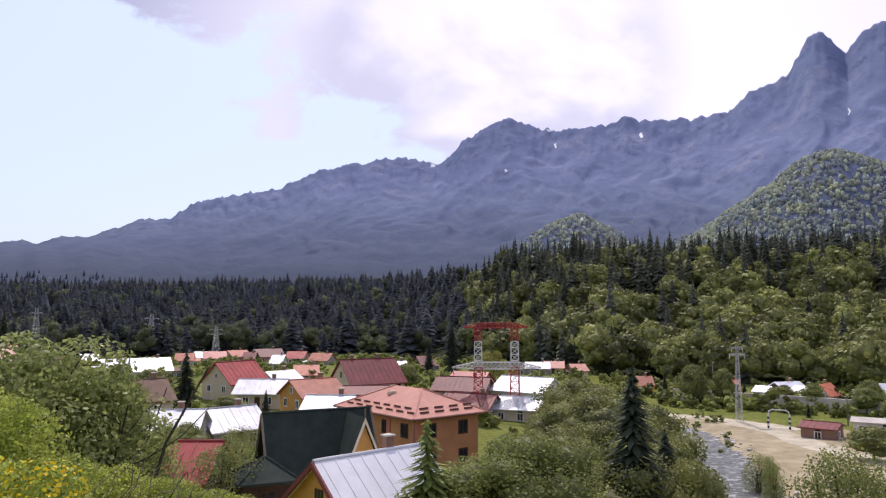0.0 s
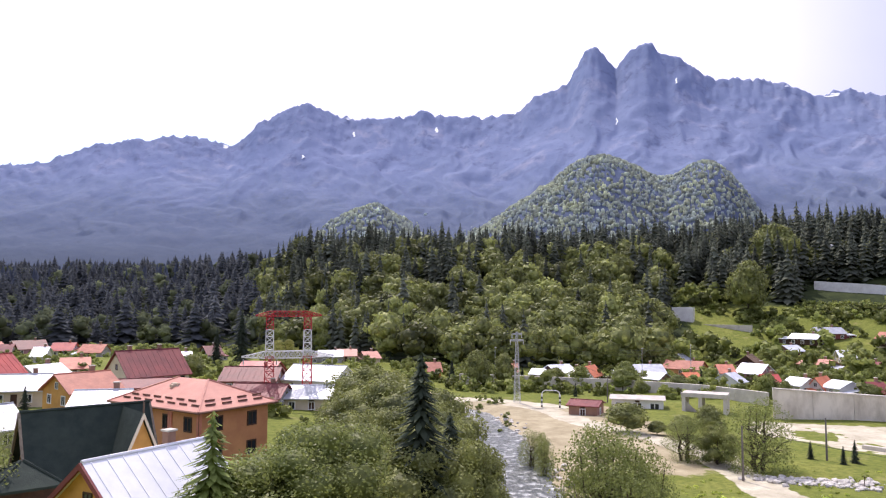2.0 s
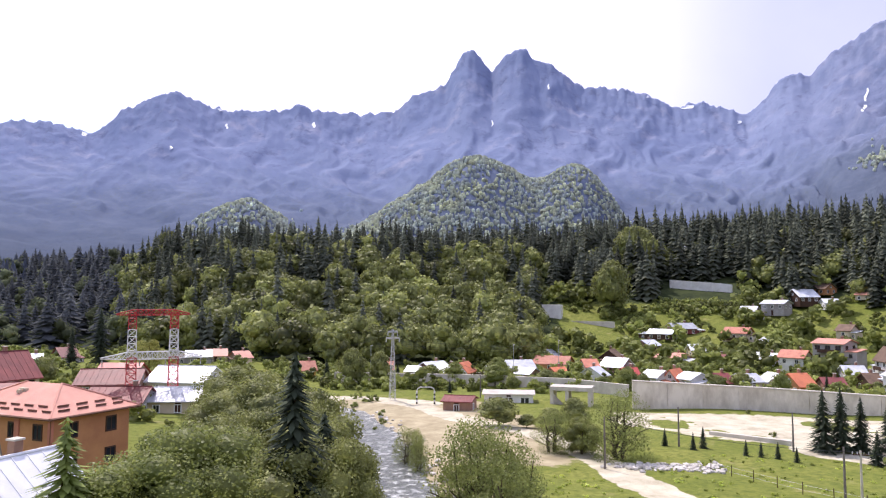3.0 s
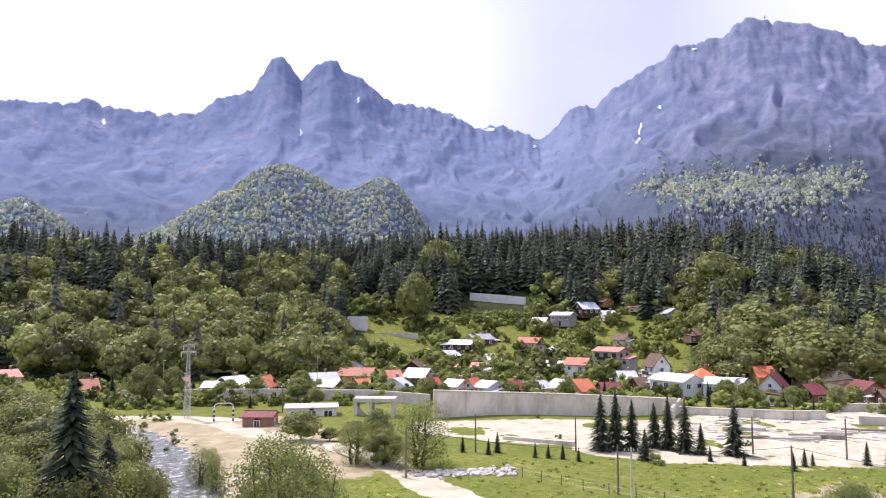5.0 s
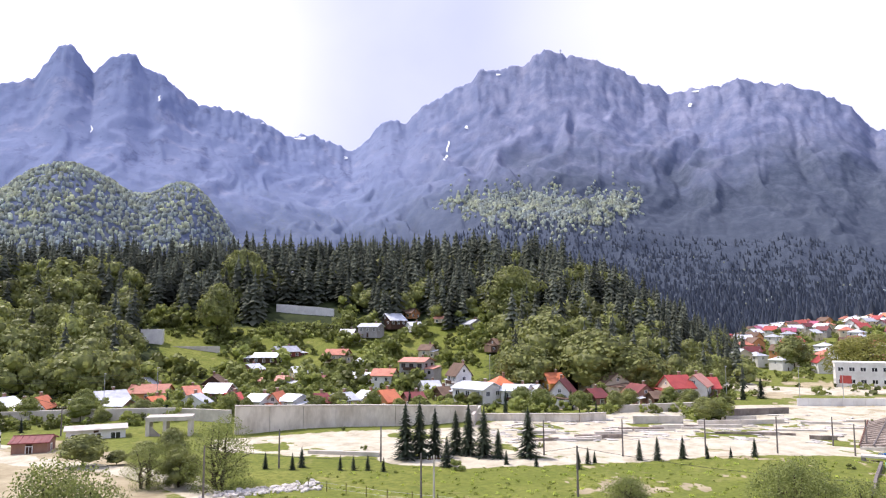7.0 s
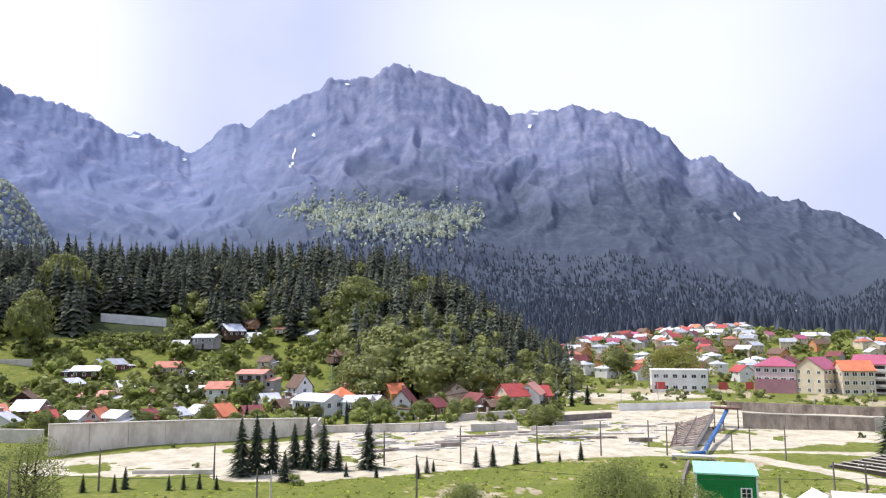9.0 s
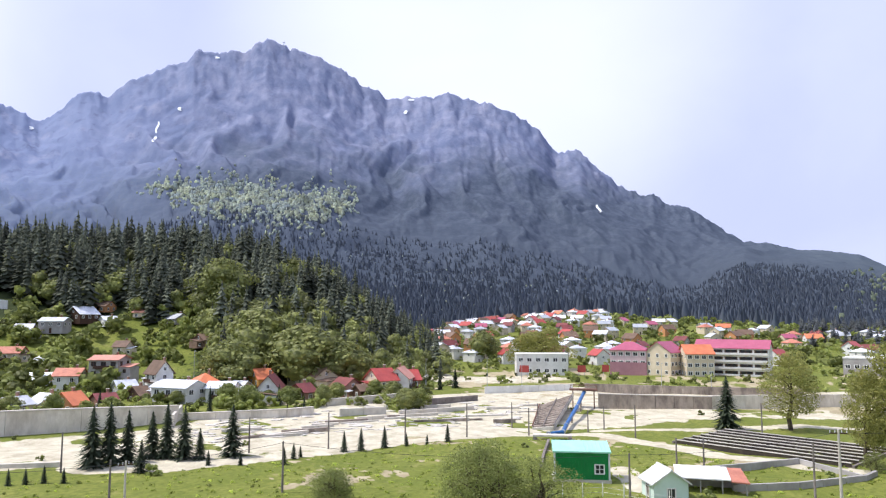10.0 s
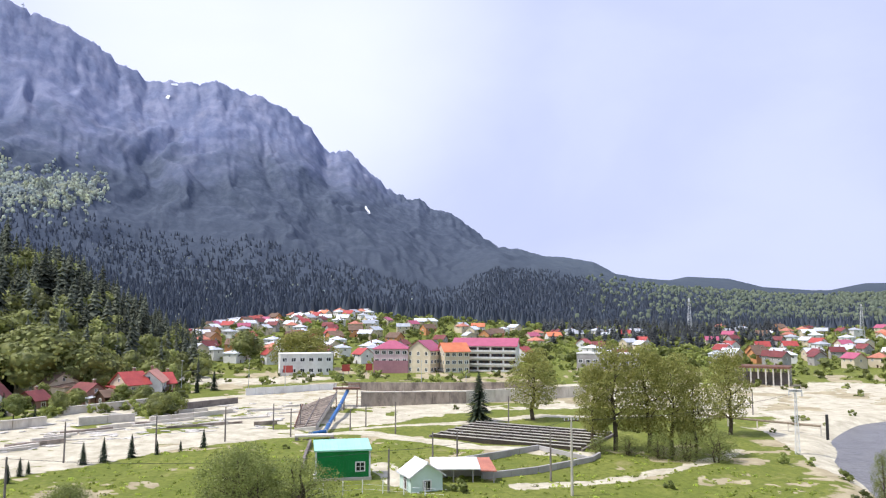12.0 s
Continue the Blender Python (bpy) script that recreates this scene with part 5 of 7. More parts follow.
house(42.3, 196, 4.5, 7.0, 4.2, 1.5, -34, M_TIN, M_WHITE, "white cottage behind the long wall", rows=1)
house(43.6, 198, 7.0, 3.8, 4.4, 2.4, 70, M_ORANGEROOF, M_WHITE, "cottage with a bright orange gable roof", rows=1)
house(44.9, 196, 4.6, 7.0, 3.9, 1.4, -42, M_TIN, M_WHITE, "white shed behind the long wall", rows=1, chimney=0)
house(48.5, 196, 5.2, 7.0, 4.0, 1.6, 36, M_TIN, M_CREAM, "cream cottage with a pale roof", rows=1)
house(50.4, 200, 4.3, 7.0, 3.8, 2.0, -55, M_TIN, M_WHITE, "white cottage with blue-grey roof", rows=1)
house(51.9, 196, 4.5, 7.0, 4.5, 2.6, 40, M_ORANGEROOF, M_ORANGE, "cottage with a steep orange roof", rows=1)
house(54.0, 200, 4.5, 7.0, 3.2, 1.6, 18, M_MAROON, M_BRICKWALL, "low house with a maroon roof", rows=1)
house(51.8, 255, 7.5, 8.0, 6.6, 2.0, -20, M_TILE, M_WHITE, "white house with a terracotta roof", rows=1)
house(54.3, 250, 9.0, 9.0, 10.6, 1.2, -25, M_SALMON, M_GREYWALL, "unfinished four-storey grey house with open balconies", rows=3, wide=1.3, dark=True)
house(57.6, 214, 6.0, 4.9, 10.5, 3.0, -62, M_BROWNROOF, M_WHITE, "tall narrow white house with a brown roof", rows=3)
house(59.0, 206, 11.5, 8.0, 5.8, 1.6, -42, M_TIN, M_WHITE, "white two-storey house with a flat tin roof", rows=2, wide=1.5)
house(60.8, 226, 6.1, 8.0, 6.1, 2.6, 20, M_ORANGEROOF, M_ORANGE, "house with an orange hipped roof", hip=True, rows=1)
house(62.1, 206, 6.9, 8.0, 5.1, 1.4, -16, M_TIN, M_WHITE, "white house with wide windows", rows=2)
house(64.9, 226, 4.9, 8.0, 7.0, 2.6, 20, M_ORANGEROOF, M_OCHRE, "ochre house with an orange roof", rows=2)
house(65.6, 202, 9.0, 7.4, 7.0, 4.2, 80, M_MAROON, M_WHITE, "white gabled house with a dark red roof", rows=2)
house(68.7, 230, 14.6, 9.0, 7.2, 2.8, -55, M_BROWNROOF, M_CREAM, "long house with a brown tiled roof", rows=1, chimney=2)
house(71.3, 214, 6.8, 8.0, 4.9, 2.8, -55, M_MAROON, M_BRICKWALL, "house with a maroon roof", rows=1)
house(72.7, 236, 6.5, 8.0, 7.2, 2.6, -20, M_RED, M_PINKWALL, "pink house with a red roof", rows=2)
house(72.6, 206, 3.9, 5.0, 3.6, 1.4, 27, M_BROWNROOF, M_DARKWOOD, "low brown timber shed with a flat roof", rows=1, chimney=0)
house(74.0, 214, 6.2, 9.0, 7.5, 3.0, 30, M_RED, M_CREAM, "cream house with a red roof", rows=2)
house(75.5, 218, 9.0, 6.5, 7.6, 2.8, 78, M_SALMON, M_WHITE, "large white gabled house", rows=3)
house(76.4, 224, 2.9, 8.0, 6.4, 2.6, 18, M_RED, M_BRICKWALL, "house with a red roof beside the white gable", rows=1)
house(52.4, 340, 8.8, 9.0, 27.0, 3.0, 35, M_TIN, M_DARKWOOD, "dark timber house with a white roof on the slope", rows=1)
house(50.7, 330, 9.3, 8.0, 22.4, 1.4, -24, M_TIN, M_GREYWALL, "long grey cabin on the slope", rows=1)
house(53.7, 352, 7.2, 8.0, 29.6, 2.2, -34, M_BROWNROOF, M_ORANGE, "brick house half hidden by a tree", rows=2)
house(54.1, 336, 5.8, 7.0, 23.0, 1.6, 18, M_TIN, M_WHITE, "small white cabin on the slope", rows=1)
house(56.8, 342, 11.6, 9.0, 25.9, 1.6, -16, M_SALMON, M_CREAM, "cream cabin with a pale roof on the slope", rows=1)
house(60.8, 300, 6.7, 8.0, 16.0, 2.2, 30, M_BROWNROOF, M_BROWNROOF, "brown cottage among trees", rows=1)
house(44.7, 400, 6.5, 8.0, 50.8, 3.0, 60, M_TIN, M_WHITE, "white villa at the edge of the spruce wood", rows=2)
house(50.3, 290, 5.3, 7.0, 8.9, 1.4, -42, M_TIN, M_CREAM, "small cream cottage on the meadow", rows=1)
house(21.6, 222, 3.2, 8.0, 3.3, 2.0, 0, M_TILE, M_CREAM, "cottage with a terracotta roof under trees", rows=1)

# ---- sheds by the track ----
house(27.3, 150, 5.6, 6.0, 2.5, 0.7, -14, M_MAROON, M_BRICKWALL, "low brick shed with a rusty roof", rows=1, chimney=0)
house(31.1, 160, 10.3, 7.0, 1.4, 0.4, 0, M_PALECONCRETE, M_WHITE, "long low flat-roofed white building with dark bays", rows=1, wide=1.8, chimney=0)

# ---- trees ----
tree("grey", 6.8, 50, 14.8, "large broad tree with grey-green leaves below the slope", fat=1.25)
tree("grey", 3.0, 46, 13.7, "broad shrubby tree with grey-green leaves", fat=1.4)
tree("larch", -1.2, 44, 15.6, "young light green conifer beside the houses", fat=1.9)
tree("leaf", 10.1, 92, 13.3, "bright green tree on the river bank", fat=1.5)
tree("leaf", 12.3, 74, 12.4, "bright green tree on the river bank", fat=1.2)
tree("spruce", 14.4, 72, 16.6, "dark spruce above the river bank", fat=1.25)
tree("leaf", 16.2, 70, 12.9, "dense green tree on the river bank", fat=1.2)
tree("leaf", 18.0, 66, 10.6, "dense green tree at the river", fat=0.8)
tree("leaf", 13.7, 58, 11.8, "dense dark green tree above the river", fat=1.3)
tree("willow", 28.6, 64, 11.7, "willow bush with pale leaves near the river", fat=0.85)
tree("willow", 30.5, 60, 9.8, "willow bush with pale leaves near the river", fat=1.0)
tree("willow", 31.6, 66, 10.1, "thin willow with pale leaves near the river", fat=0.8)
tree("willow", 39.4, 106, 10.0, "round green tree on the gravel edge", fat=1.2)
tree("willow", 34.6, 110, 6.4, "bushy green tree on the gravel edge", fat=1.3)
tree("leaf", 36.7, 109, 5.6, "bushy green tree on the gravel edge", fat=1.2)
tree("willow", 23.9, 108, 3.6, "sparse willow on the gravel bar", fat=0.6)
tree("willow", 24.1, 99, 4.3, "sparse willow on the gravel bar", fat=0.7)
tree("leaf", 18.9, 190, 10.6, "tall light green tree at the foot of the hill", fat=0.8)
tree("leaf", 21.0, 192, 9.5, "tall light green tree at the foot of the hill", fat=0.7)
tree("spruce", 22.4, 200, 5.1, "dark spruce beside the lattice pole", fat=1.3)
tree("spruce", 16.9, 200, 6.6, "dark spruce at the foot of the hill", fat=1.3)
tree("leaf", 39.1, 330, 42.1, "tall pale green tree on the slope", fat=0.8)
tree("leaf", 40.9, 380, 62.5, "tall leafy tree at the edge of the spruces", fat=0.9)
tree("spruce", -19.4, 135, 15.5, "broad dark spruce between the houses", fat=2.0)
tree("grey", -19.5, 85, 10.4, "round green tree in a garden", fat=1.5)
tree("leaf", -20.8, 85, 9.9, "round green tree in a garden", fat=1.5)
tree("willow", -15.2, 68, 12.5, "feathery pale green tree in a garden", fat=1.2)
tree("willow", -16.6, 58, 12.9, "feathery pale green tree in a garden", fat=1.2)
tree("leaf", -2.9, 165, 11.4, "round green tree behind the chalet", fat=1.1)
tree("spruce", -1.1, 210, 14.9, "dark spruce behind the red roofs", fat=1.3)
tree("spruce", 0.7, 215, 19.7, "tall dark spruce behind the pylon", fat=1.4)
tree("olive", 3.9, 190, 13.4, "yellow-green tree behind the pylon", fat=1.1)
tree("spruce", -13.6, 112, 10.8, "small dark spruce between the houses", fat=1.5)
tree("leaf", -16.3, 118, 9.9, "low green tree by the cream house", fat=1.8)
tree("leaf", -21.9, 160, 11.3, "green tree behind the cottages", fat=1.5)
tree("leaf", 11.6, 105, 12.8, "bright green tree behind the bank", fat=1.6)
tree("leaf", 9.0, 100, 11.1, "bright green tree behind the bank", fat=1.5)
tree("spruce", -31.2, 240, 22.7, "dark spruce at the edge of the village", fat=1.4)
tree("spruce", 53.4, 121, 9.0, "dark green spruce in the group on the gravel edge", group='spruces on the gravel', fat=1.64)
tree("spruce", 54.5, 122, 9.4, "dark green spruce in the group on the gravel edge", group='spruces on the gravel', fat=1.50)
tree("spruce", 55.7, 123, 8.0, "dark green spruce in the group on the gravel edge", group='spruces on the gravel', fat=1.50)
tree("spruce", 57.3, 125, 7.4, "dark green spruce in the group on the gravel edge", group='spruces on the gravel', fat=1.64)
tree("spruce", 58.3, 124, 8.6, "dark green spruce in the group on the gravel edge", group='spruces on the gravel', fat=1.50)
tree("spruce", 59.5, 122, 8.3, "dark green spruce in the group on the gravel edge", group='spruces on the gravel', fat=1.64)
tree("spruce", 60.6, 121, 5.0, "dark green spruce in the group on the gravel edge", group='spruces on the gravel', fat=1.64)
tree("spruce", 62.9, 122, 8.3, "dark green spruce in the group on the gravel edge", group='spruces on the gravel', fat=1.71)
tree("spruce", 56.6, 116, 4.5, "dark green spruce in the group on the gravel edge", group='spruces on the gravel', fat=1.77)
tree("spruce", 42.8, 116, 2.8, "young spruce in the row along the track", group='young spruces along the track', fat=1.45)
tree("spruce", 44.8, 114, 2.8, "young spruce in the row along the track", group='young spruces along the track', fat=1.45)
tree("spruce", 48.4, 113, 2.4, "young spruce in the row along the track", group='young spruces along the track', fat=1.45)
tree("spruce", 49.4, 113, 2.3, "young spruce in the row along the track", group='young spruces along the track', fat=1.45)
tree("spruce", 50.5, 113, 2.4, "young spruce in the row along the track", group='young spruces along the track', fat=1.45)
tree("spruce", 51.7, 112, 2.1, "young spruce in the row along the track", group='young spruces along the track', fat=1.45)
tree("spruce", 45.5, 116, 3.4, "young spruce in the row along the track", group='young spruces along the track', fat=1.45)
tree("spruce", 61.2, 117, 2.3, "young spruce in the row along the track", group='young spruces along the track', fat=1.45)
tree("spruce", 63.5, 116, 2.1, "young spruce in the row along the track", group='young spruces along the track', fat=1.45)
tree("spruce", 66.7, 115, 2.5, "young spruce in the row along the track", group='young spruces along the track', fat=1.45)
tree("spruce", 67.4, 119, 2.6, "young spruce in the row along the track", group='young spruces along the track', fat=1.45)
tree("spruce", 67.9, 120, 1.9, "young spruce in the row along the track", group='young spruces along the track', fat=1.45)
tree("spruce", 71.2, 124, 3.4, "young spruce in the row along the track", group='young spruces along the track', fat=1.45)
tree("spruce", 72.5, 125, 3.7, "young spruce in the row along the track", group='young spruces along the track', fat=1.45)
tree("spruce", 74.3, 127, 3.7, "young spruce in the row along the track", group='young spruces along the track', fat=1.45)
tree("spruce", 76.0, 128, 2.3, "young spruce in the row along the track", group='young spruces along the track', fat=1.45)
tree("spruce", 77.6, 129, 2.0, "young spruce in the row along the track", group='young spruces along the track', fat=1.45)
tree("spruce", 79.2, 131, 3.4, "young spruce in the row along the track", group='young spruces along the track', fat=1.45)
tree("poplar", 110.4, 126, 19.8, "tall poplar with thin olive-green spring leaves", group='poplars by the basins', fat=1.0)
tree("poplar", 112.7, 126, 19.5, "tall poplar with thin olive-green spring leaves", group='poplars by the basins', fat=0.9)
tree("poplar", 114.5, 126, 17.8, "tall poplar with thin olive-green spring leaves", group='poplars by the basins', fat=1.0)
tree("poplar", 108.8, 126, 15.8, "tall poplar with thin olive-green spring leaves", group='poplars by the basins', fat=0.9)
tree("poplar", 116.1, 126, 16.0, "tall poplar with thin olive-green spring leaves", group='poplars by the basins', fat=0.9)
tree("poplar", 118.5, 150, 17.9, "tall poplar with thin olive-green spring leaves", group='poplars by the basins', fat=1.0)
tree("poplar", 104.2, 162, 17.0, "single poplar with thin olive leaves", fat=1.25)
tree("spruce", 100.0, 157, 10.6, "dark conifer beside the filter beds", fat=1.9)
tree("willow", 128.0, 105, 6.5, "willow bush on the river bank", fat=0.5)
tree("willow", 81.7, 80, 9.5, "broad willow bush below the hut", fat=1.2)
tree("willow", 83.1, 78, 8.1, "broad willow bush below the hut", fat=1.2)
tree("willow", 86.3, 80, 7.8, "rounded willow bush below the hut", fat=1.5)
tree("willow", 70.4, 90, 4.2, "low willow bush on the meadow", fat=1.5)
tree("willow", 70.2, 88, 4.8, "low willow bush on the meadow", fat=1.5)
tree("willow", 70.3, 90, 4.3, "low willow bush on the meadow", fat=1.5)
tree("willow", 23.2, 104, 4.6, "willow on the gravel bar", fat=0.9)
tree("willow", 28.9, 66, 12.5, "willow thicket by the river", fat=1.0)
tree("willow", 81.6, 84, 8.6, "willow bush on the meadow", fat=1.3)
tree("leaf", 30.3, 128, 5.6, "bushy green tree by the sheds", fat=1.6)
tree("leaf", 34.4, 128, 3.8, "bushy green tree by the sheds", fat=1.6)
tree("leaf", 32.5, 128, 2.6, "bushy green tree by the sheds", fat=1.5)
tree("leaf", 36.2, 128, 5.9, "bushy green tree by the sheds", fat=1.0)
tree("spruce", 79.8, 235, 6.1, "dark pine by the roadside", fat=1.6)
tree("spruce", 78.6, 228, 5.0, "dark pine by the roadside", fat=1.6)
tree("leaf", 82.0, 360, 17.4, "light green tree between the town houses", fat=1.2)
tree("olive", 86.6, 320, 19.1, "broad olive tree in the town", fat=1.7)
tree("olive", 85.6, 325, 16.6, "broad olive tree in the town", fat=1.5)
tree("leaf", 62.9, 232, 16.6, "big rounded beech at the foot of the hill", fat=1.4)
tree("leaf", 68.1, 234, 21.6, "big rounded beech at the foot of the hill", fat=1.5)
tree("leaf", 71.0, 232, 16.3, "big rounded beech at the foot of the hill", fat=1.4)
tree("leaf", 64.4, 250, 27.1, "big rounded beech on the hill", fat=1.3)
tree("leaf", 61.9, 335, 50.8, "tall yellow-green beech on the hill", fat=1.1)
tree("willow", 109.2, 122, 3.4, "leafy undergrowth at the foot of the poplars", fat=1.6)
tree("willow", 111.3, 122, 3.7, "leafy undergrowth at the foot of the poplars", fat=1.6)
tree("willow", 113.5, 122, 4.1, "leafy undergrowth at the foot of the poplars", fat=1.6)
tree("willow", 115.5, 122, 4.8, "leafy undergrowth at the foot of the poplars", fat=1.6)
tree("willow", 117.7, 122, 5.3, "leafy undergrowth at the foot of the poplars", fat=1.4)
house(-27.4, 300, 4.5, 8.0, 4.8, 2.4, -25, M_RED, M_WHITE, "small village house with a bright red roof", rows=1)
house(-25.9, 330, 6.2, 8.0, 3.7, 2.4, 5, M_TIN, M_CREAM, "small village house with a pale metal roof", rows=1)
house(-19.5, 300, 6.2, 8.0, 5.5, 2.4, -5, M_TILE, M_WHITE, "small village house with a terracotta roof", rows=1)
house(-18.4, 345, 4.5, 8.0, 3.4, 2.4, -10, M_TIN, M_CREAM, "small village house with a pale metal roof", rows=1)
house(-11.3, 300, 7.3, 8.0, 3.0, 2.4, -19, M_RED, M_WHITE, "small village house with a bright red roof", rows=1)
house(-9.4, 280, 7.5, 8.0, 3.7, 2.4, -25, M_TILE, M_GREYWALL, "small village house with a terracotta roof", rows=1)
house(-14.8, 310, 4.6, 8.0, 4.0, 2.4, -15, M_MAROON, M_CREAM, "small village house with a dark maroon roof", rows=1)
house(-29.3, 320, 6.6, 8.0, 6.5, 2.4, 5, M_RED, M_CREAM, "small village house with a bright red roof", rows=1)
house(-1.5, 240, 4.6, 8.0, 3.8, 2.4, 20, M_MAROON, M_GREYWALL, "small village house with a dark maroon roof", rows=1)
house(-12.7, 250, 3.6, 8.0, 4.8, 2.4, -15, M_TIN, M_WHITE, "small village house with a pale metal roof", rows=1)
house(-3.5, 200, 3.6, 8.0, 4.8, 2.4, 5, M_TIN, M_CREAM, "small village house with a pale metal roof", rows=1)
house(37.3, 228, 4.0, 7.0, 0.4, 2.0, 18, M_TILE, M_WHITE, "small hillside house with a terracotta roof", rows=1)
house(45.3, 280, 6.5, 7.0, 5.6, 2.0, 18, M_TIN, M_CREAM, "small hillside house with a pale metal roof", rows=1)
house(46.7, 262, 4.3, 7.0, 3.6, 2.0, -16, M_MAROON, M_GREYWALL, "small hillside house with a dark maroon roof", rows=1)
house(50.0, 262, 6.1, 7.0, 5.0, 2.0, -24, M_TIN, M_WHITE, "small hillside house with a pale metal roof", rows=1)
house(55.3, 235, 5.3, 7.0, 3.2, 2.0, 18, M_TIN, M_GREYWALL, "small hillside house with a pale metal roof", rows=1)
house(40.3, 205, 3.6, 7.0, 0.8, 2.0, 18, M_RED, M_BRICKWALL, "small hillside house with a bright red roof", rows=1)
house(56.3, 210, 3.1, 7.0, 1.7, 2.0, 27, M_BROWNROOF, M_DARKWOOD, "small hillside house with a brown tiled roof", rows=1)
house(63.4, 222, 3.9, 7.0, 3.3, 2.0, -34, M_TIN, M_CREAM, "small hillside house with a pale metal roof", rows=1)
house(37.7, 205, 3.8, 7.0, 0.1, 2.0, 60, M_TIN, M_WHITE, "small hillside house with a pale metal roof", rows=1)
house(46.8, 195, 3.1, 7.0, 3.4, 2.0, 27, M_MAROON, M_CREAM, "small hillside house with a dark maroon roof", rows=1)
house(68.0, 208, 4.1, 7.0, 3.1, 2.0, 36, M_MAROON, M_BRICKWALL, "small hillside house with a dark maroon roof", rows=1)
house(58.7, 330, 6.6, 7.0, 24.0, 2.0, -55, M_TIN, M_GREYWALL, "small hillside house with a pale metal roof", rows=1)
house(48.9, 325, 6.1, 7.0, 19.9, 2.0, -16, M_TIN, M_DARKWOOD, "small hillside house with a pale metal roof", rows=1)
house(55.1, 300, 4.8, 7.0, 13.6, 2.0, -24, M_BROWNROOF, M_CREAM, "small hillside house with a brown tiled roof", rows=1)

# ---- the dense row of trees on the near river bank ----
tree("leaf", 10.6, 96, 14.5, "dense green tree on the near river bank", fat=1.5, group='trees on the river bank')
tree("leaf", 12.7, 82, 14.5, "dense green tree on the near river bank", fat=1.3, group='trees on the river bank')
tree("leaf", 15.5, 88, 12.6, "dense green tree on the near river bank", fat=1.1, group='trees on the river bank')
tree("leaf", 16.1, 64, 12.5, "dense green tree on the near river bank", fat=1.1, group='trees on the river bank')
tree("leaf", 18.7, 63, 10.1, "dense green tree on the near river bank", fat=0.8, group='trees on the river bank')
tree("leaf", 9.4, 80, 12.9, "dense green tree on the near river bank", fat=1.3, group='trees on the river bank')
tree("leaf", 17.4, 60, 11.8, "dense green tree on the near river bank", fat=0.9, group='trees on the river bank')
tree("leaf", 8.6, 66, 12.8, "dense green tree on the near river bank", fat=1.3, group='trees on the river bank')
tree("spruce", 14.5, 58, 17.9, "tall dark spruce rising above the bank trees", fat=1.5)
tree("spruce", 16.8, 62, 12.6, "dark shaded conifer on the river bank", fat=1.9)
garden = np.random.default_rng(77)
for i in range(46):
    az, d = garden.uniform(23, 77), garden.uniform(176, 214)
    if 40 < az < 59 and d < 184:
        d += 12
    tree(("leaf", "leaf", "willow", "grey", "spruce")[i % 5], az, d, at(az, d).z + garden.uniform(3.0, 6.5), "garden tree between the houses under the hill", group="garden trees", fat=garden.uniform(0.9, 1.4))
for proto, ph in PROTO.values():
    for o in (*proto.children_recursive, proto):
        bpy.data.objects.remove(o)

# ---- the three large houses on the near bank ----
def bar_part(name, a, b, wide, mat, parent, label=""):
    bm = bmesh.new()
    rod(bm, a, b, wide, wide, 4)
    return part(name, bm, mat, parent, label)


guest = house(-2.7, 78, 12.9, 8.2, 14.3, 2.3, -53, M_SALMON, M_ORANGE, "two-storey orange guest house with a salmon hipped tile roof", hip=True, dark=True, rows=2, low=4.0, over=0.7, chimney=0, name="guest_house")
guest_eave = 14.3 - 2.3 - 4.0
for side in (0, 1):
    for k in range(7 if side == 0 else 4):
        for row in range(2):
            s = 0.16 + 0.13 * row
            bm = bmesh.new()
            if side == 0:
                x = -5.6 + 1.8 * k + 0.5 * row
                box(bm, x, x + 1.1, -4.8 * (1 - s) - 0.04, -4.8 * (1 - s) + 0.04, guest_eave + 2.3 * s + 0.05, guest_eave + 2.3 * s + 0.22)
            else:
                y = -3.4 + 1.9 * k + 0.4 * row
                box(bm, 7.15 - 4.8 * s - 0.04, 7.15 - 4.8 * s + 0.04, y, y + 1.1, guest_eave + 2.3 * s + 0.05, guest_eave + 2.3 * s + 0.22)
            if abs(bm.verts[:][0].co.x) < 6.4 - 3.5 * s or side == 1:
                part("snow_guard", bm, M_RUST, guest)
            else:
                bm.free()
for x in (-6.5, -2.2, 2.2, 6.5):
    part("pilaster", boxes((x - 0.3, x + 0.3, -4.22, -4.09, 0, guest_eave)), M_TILE, guest)
bar_part("gutter", (-7.2, -4.85, guest_eave + 0.0), (7.2, -4.85, guest_eave + 0.0), 0.1, M_RUST, guest)
bar_part("gutter", (7.2, -4.8, guest_eave + 0.0), (7.2, 4.8, guest_eave + 0.0), 0.1, M_RUST, guest)
bar_part("downpipe", (6.55, -4.2, 0), (6.55, -4.2, guest_eave), 0.07, M_RUST, guest)
part("vent", boxes((-1.5, -0.5, -1.5, -1.2, guest_eave + 1.55, guest_eave + 1.9), (-1.2, -0.8, -1.9, -0.9, guest_eave + 1.5, guest_eave + 1.8)), M_CREAM, guest)

chalet = house(-9.7, 61.2, 8.0, 8.6, 14.0, 7.5, 16, M_DARKGREEN, M_OCHRE, "steep dark green chalet with an ochre cross gable", dark=True, rows=1, low=4.0, over=0.55, chimney=0, name="chalet")
bm = bmesh.new()
tri = [bm.verts.new(p) for p in ((-0.4, -4.15, 2.4), (5.4, -4.15, 2.4), (2.5, -4.15, 9.6))]
bk = [bm.verts.new(p) for p in ((-0.4, 0, 2.4), (5.4, 0, 2.4), (2.5, 0, 9.6))]
bm.faces.new(tri)
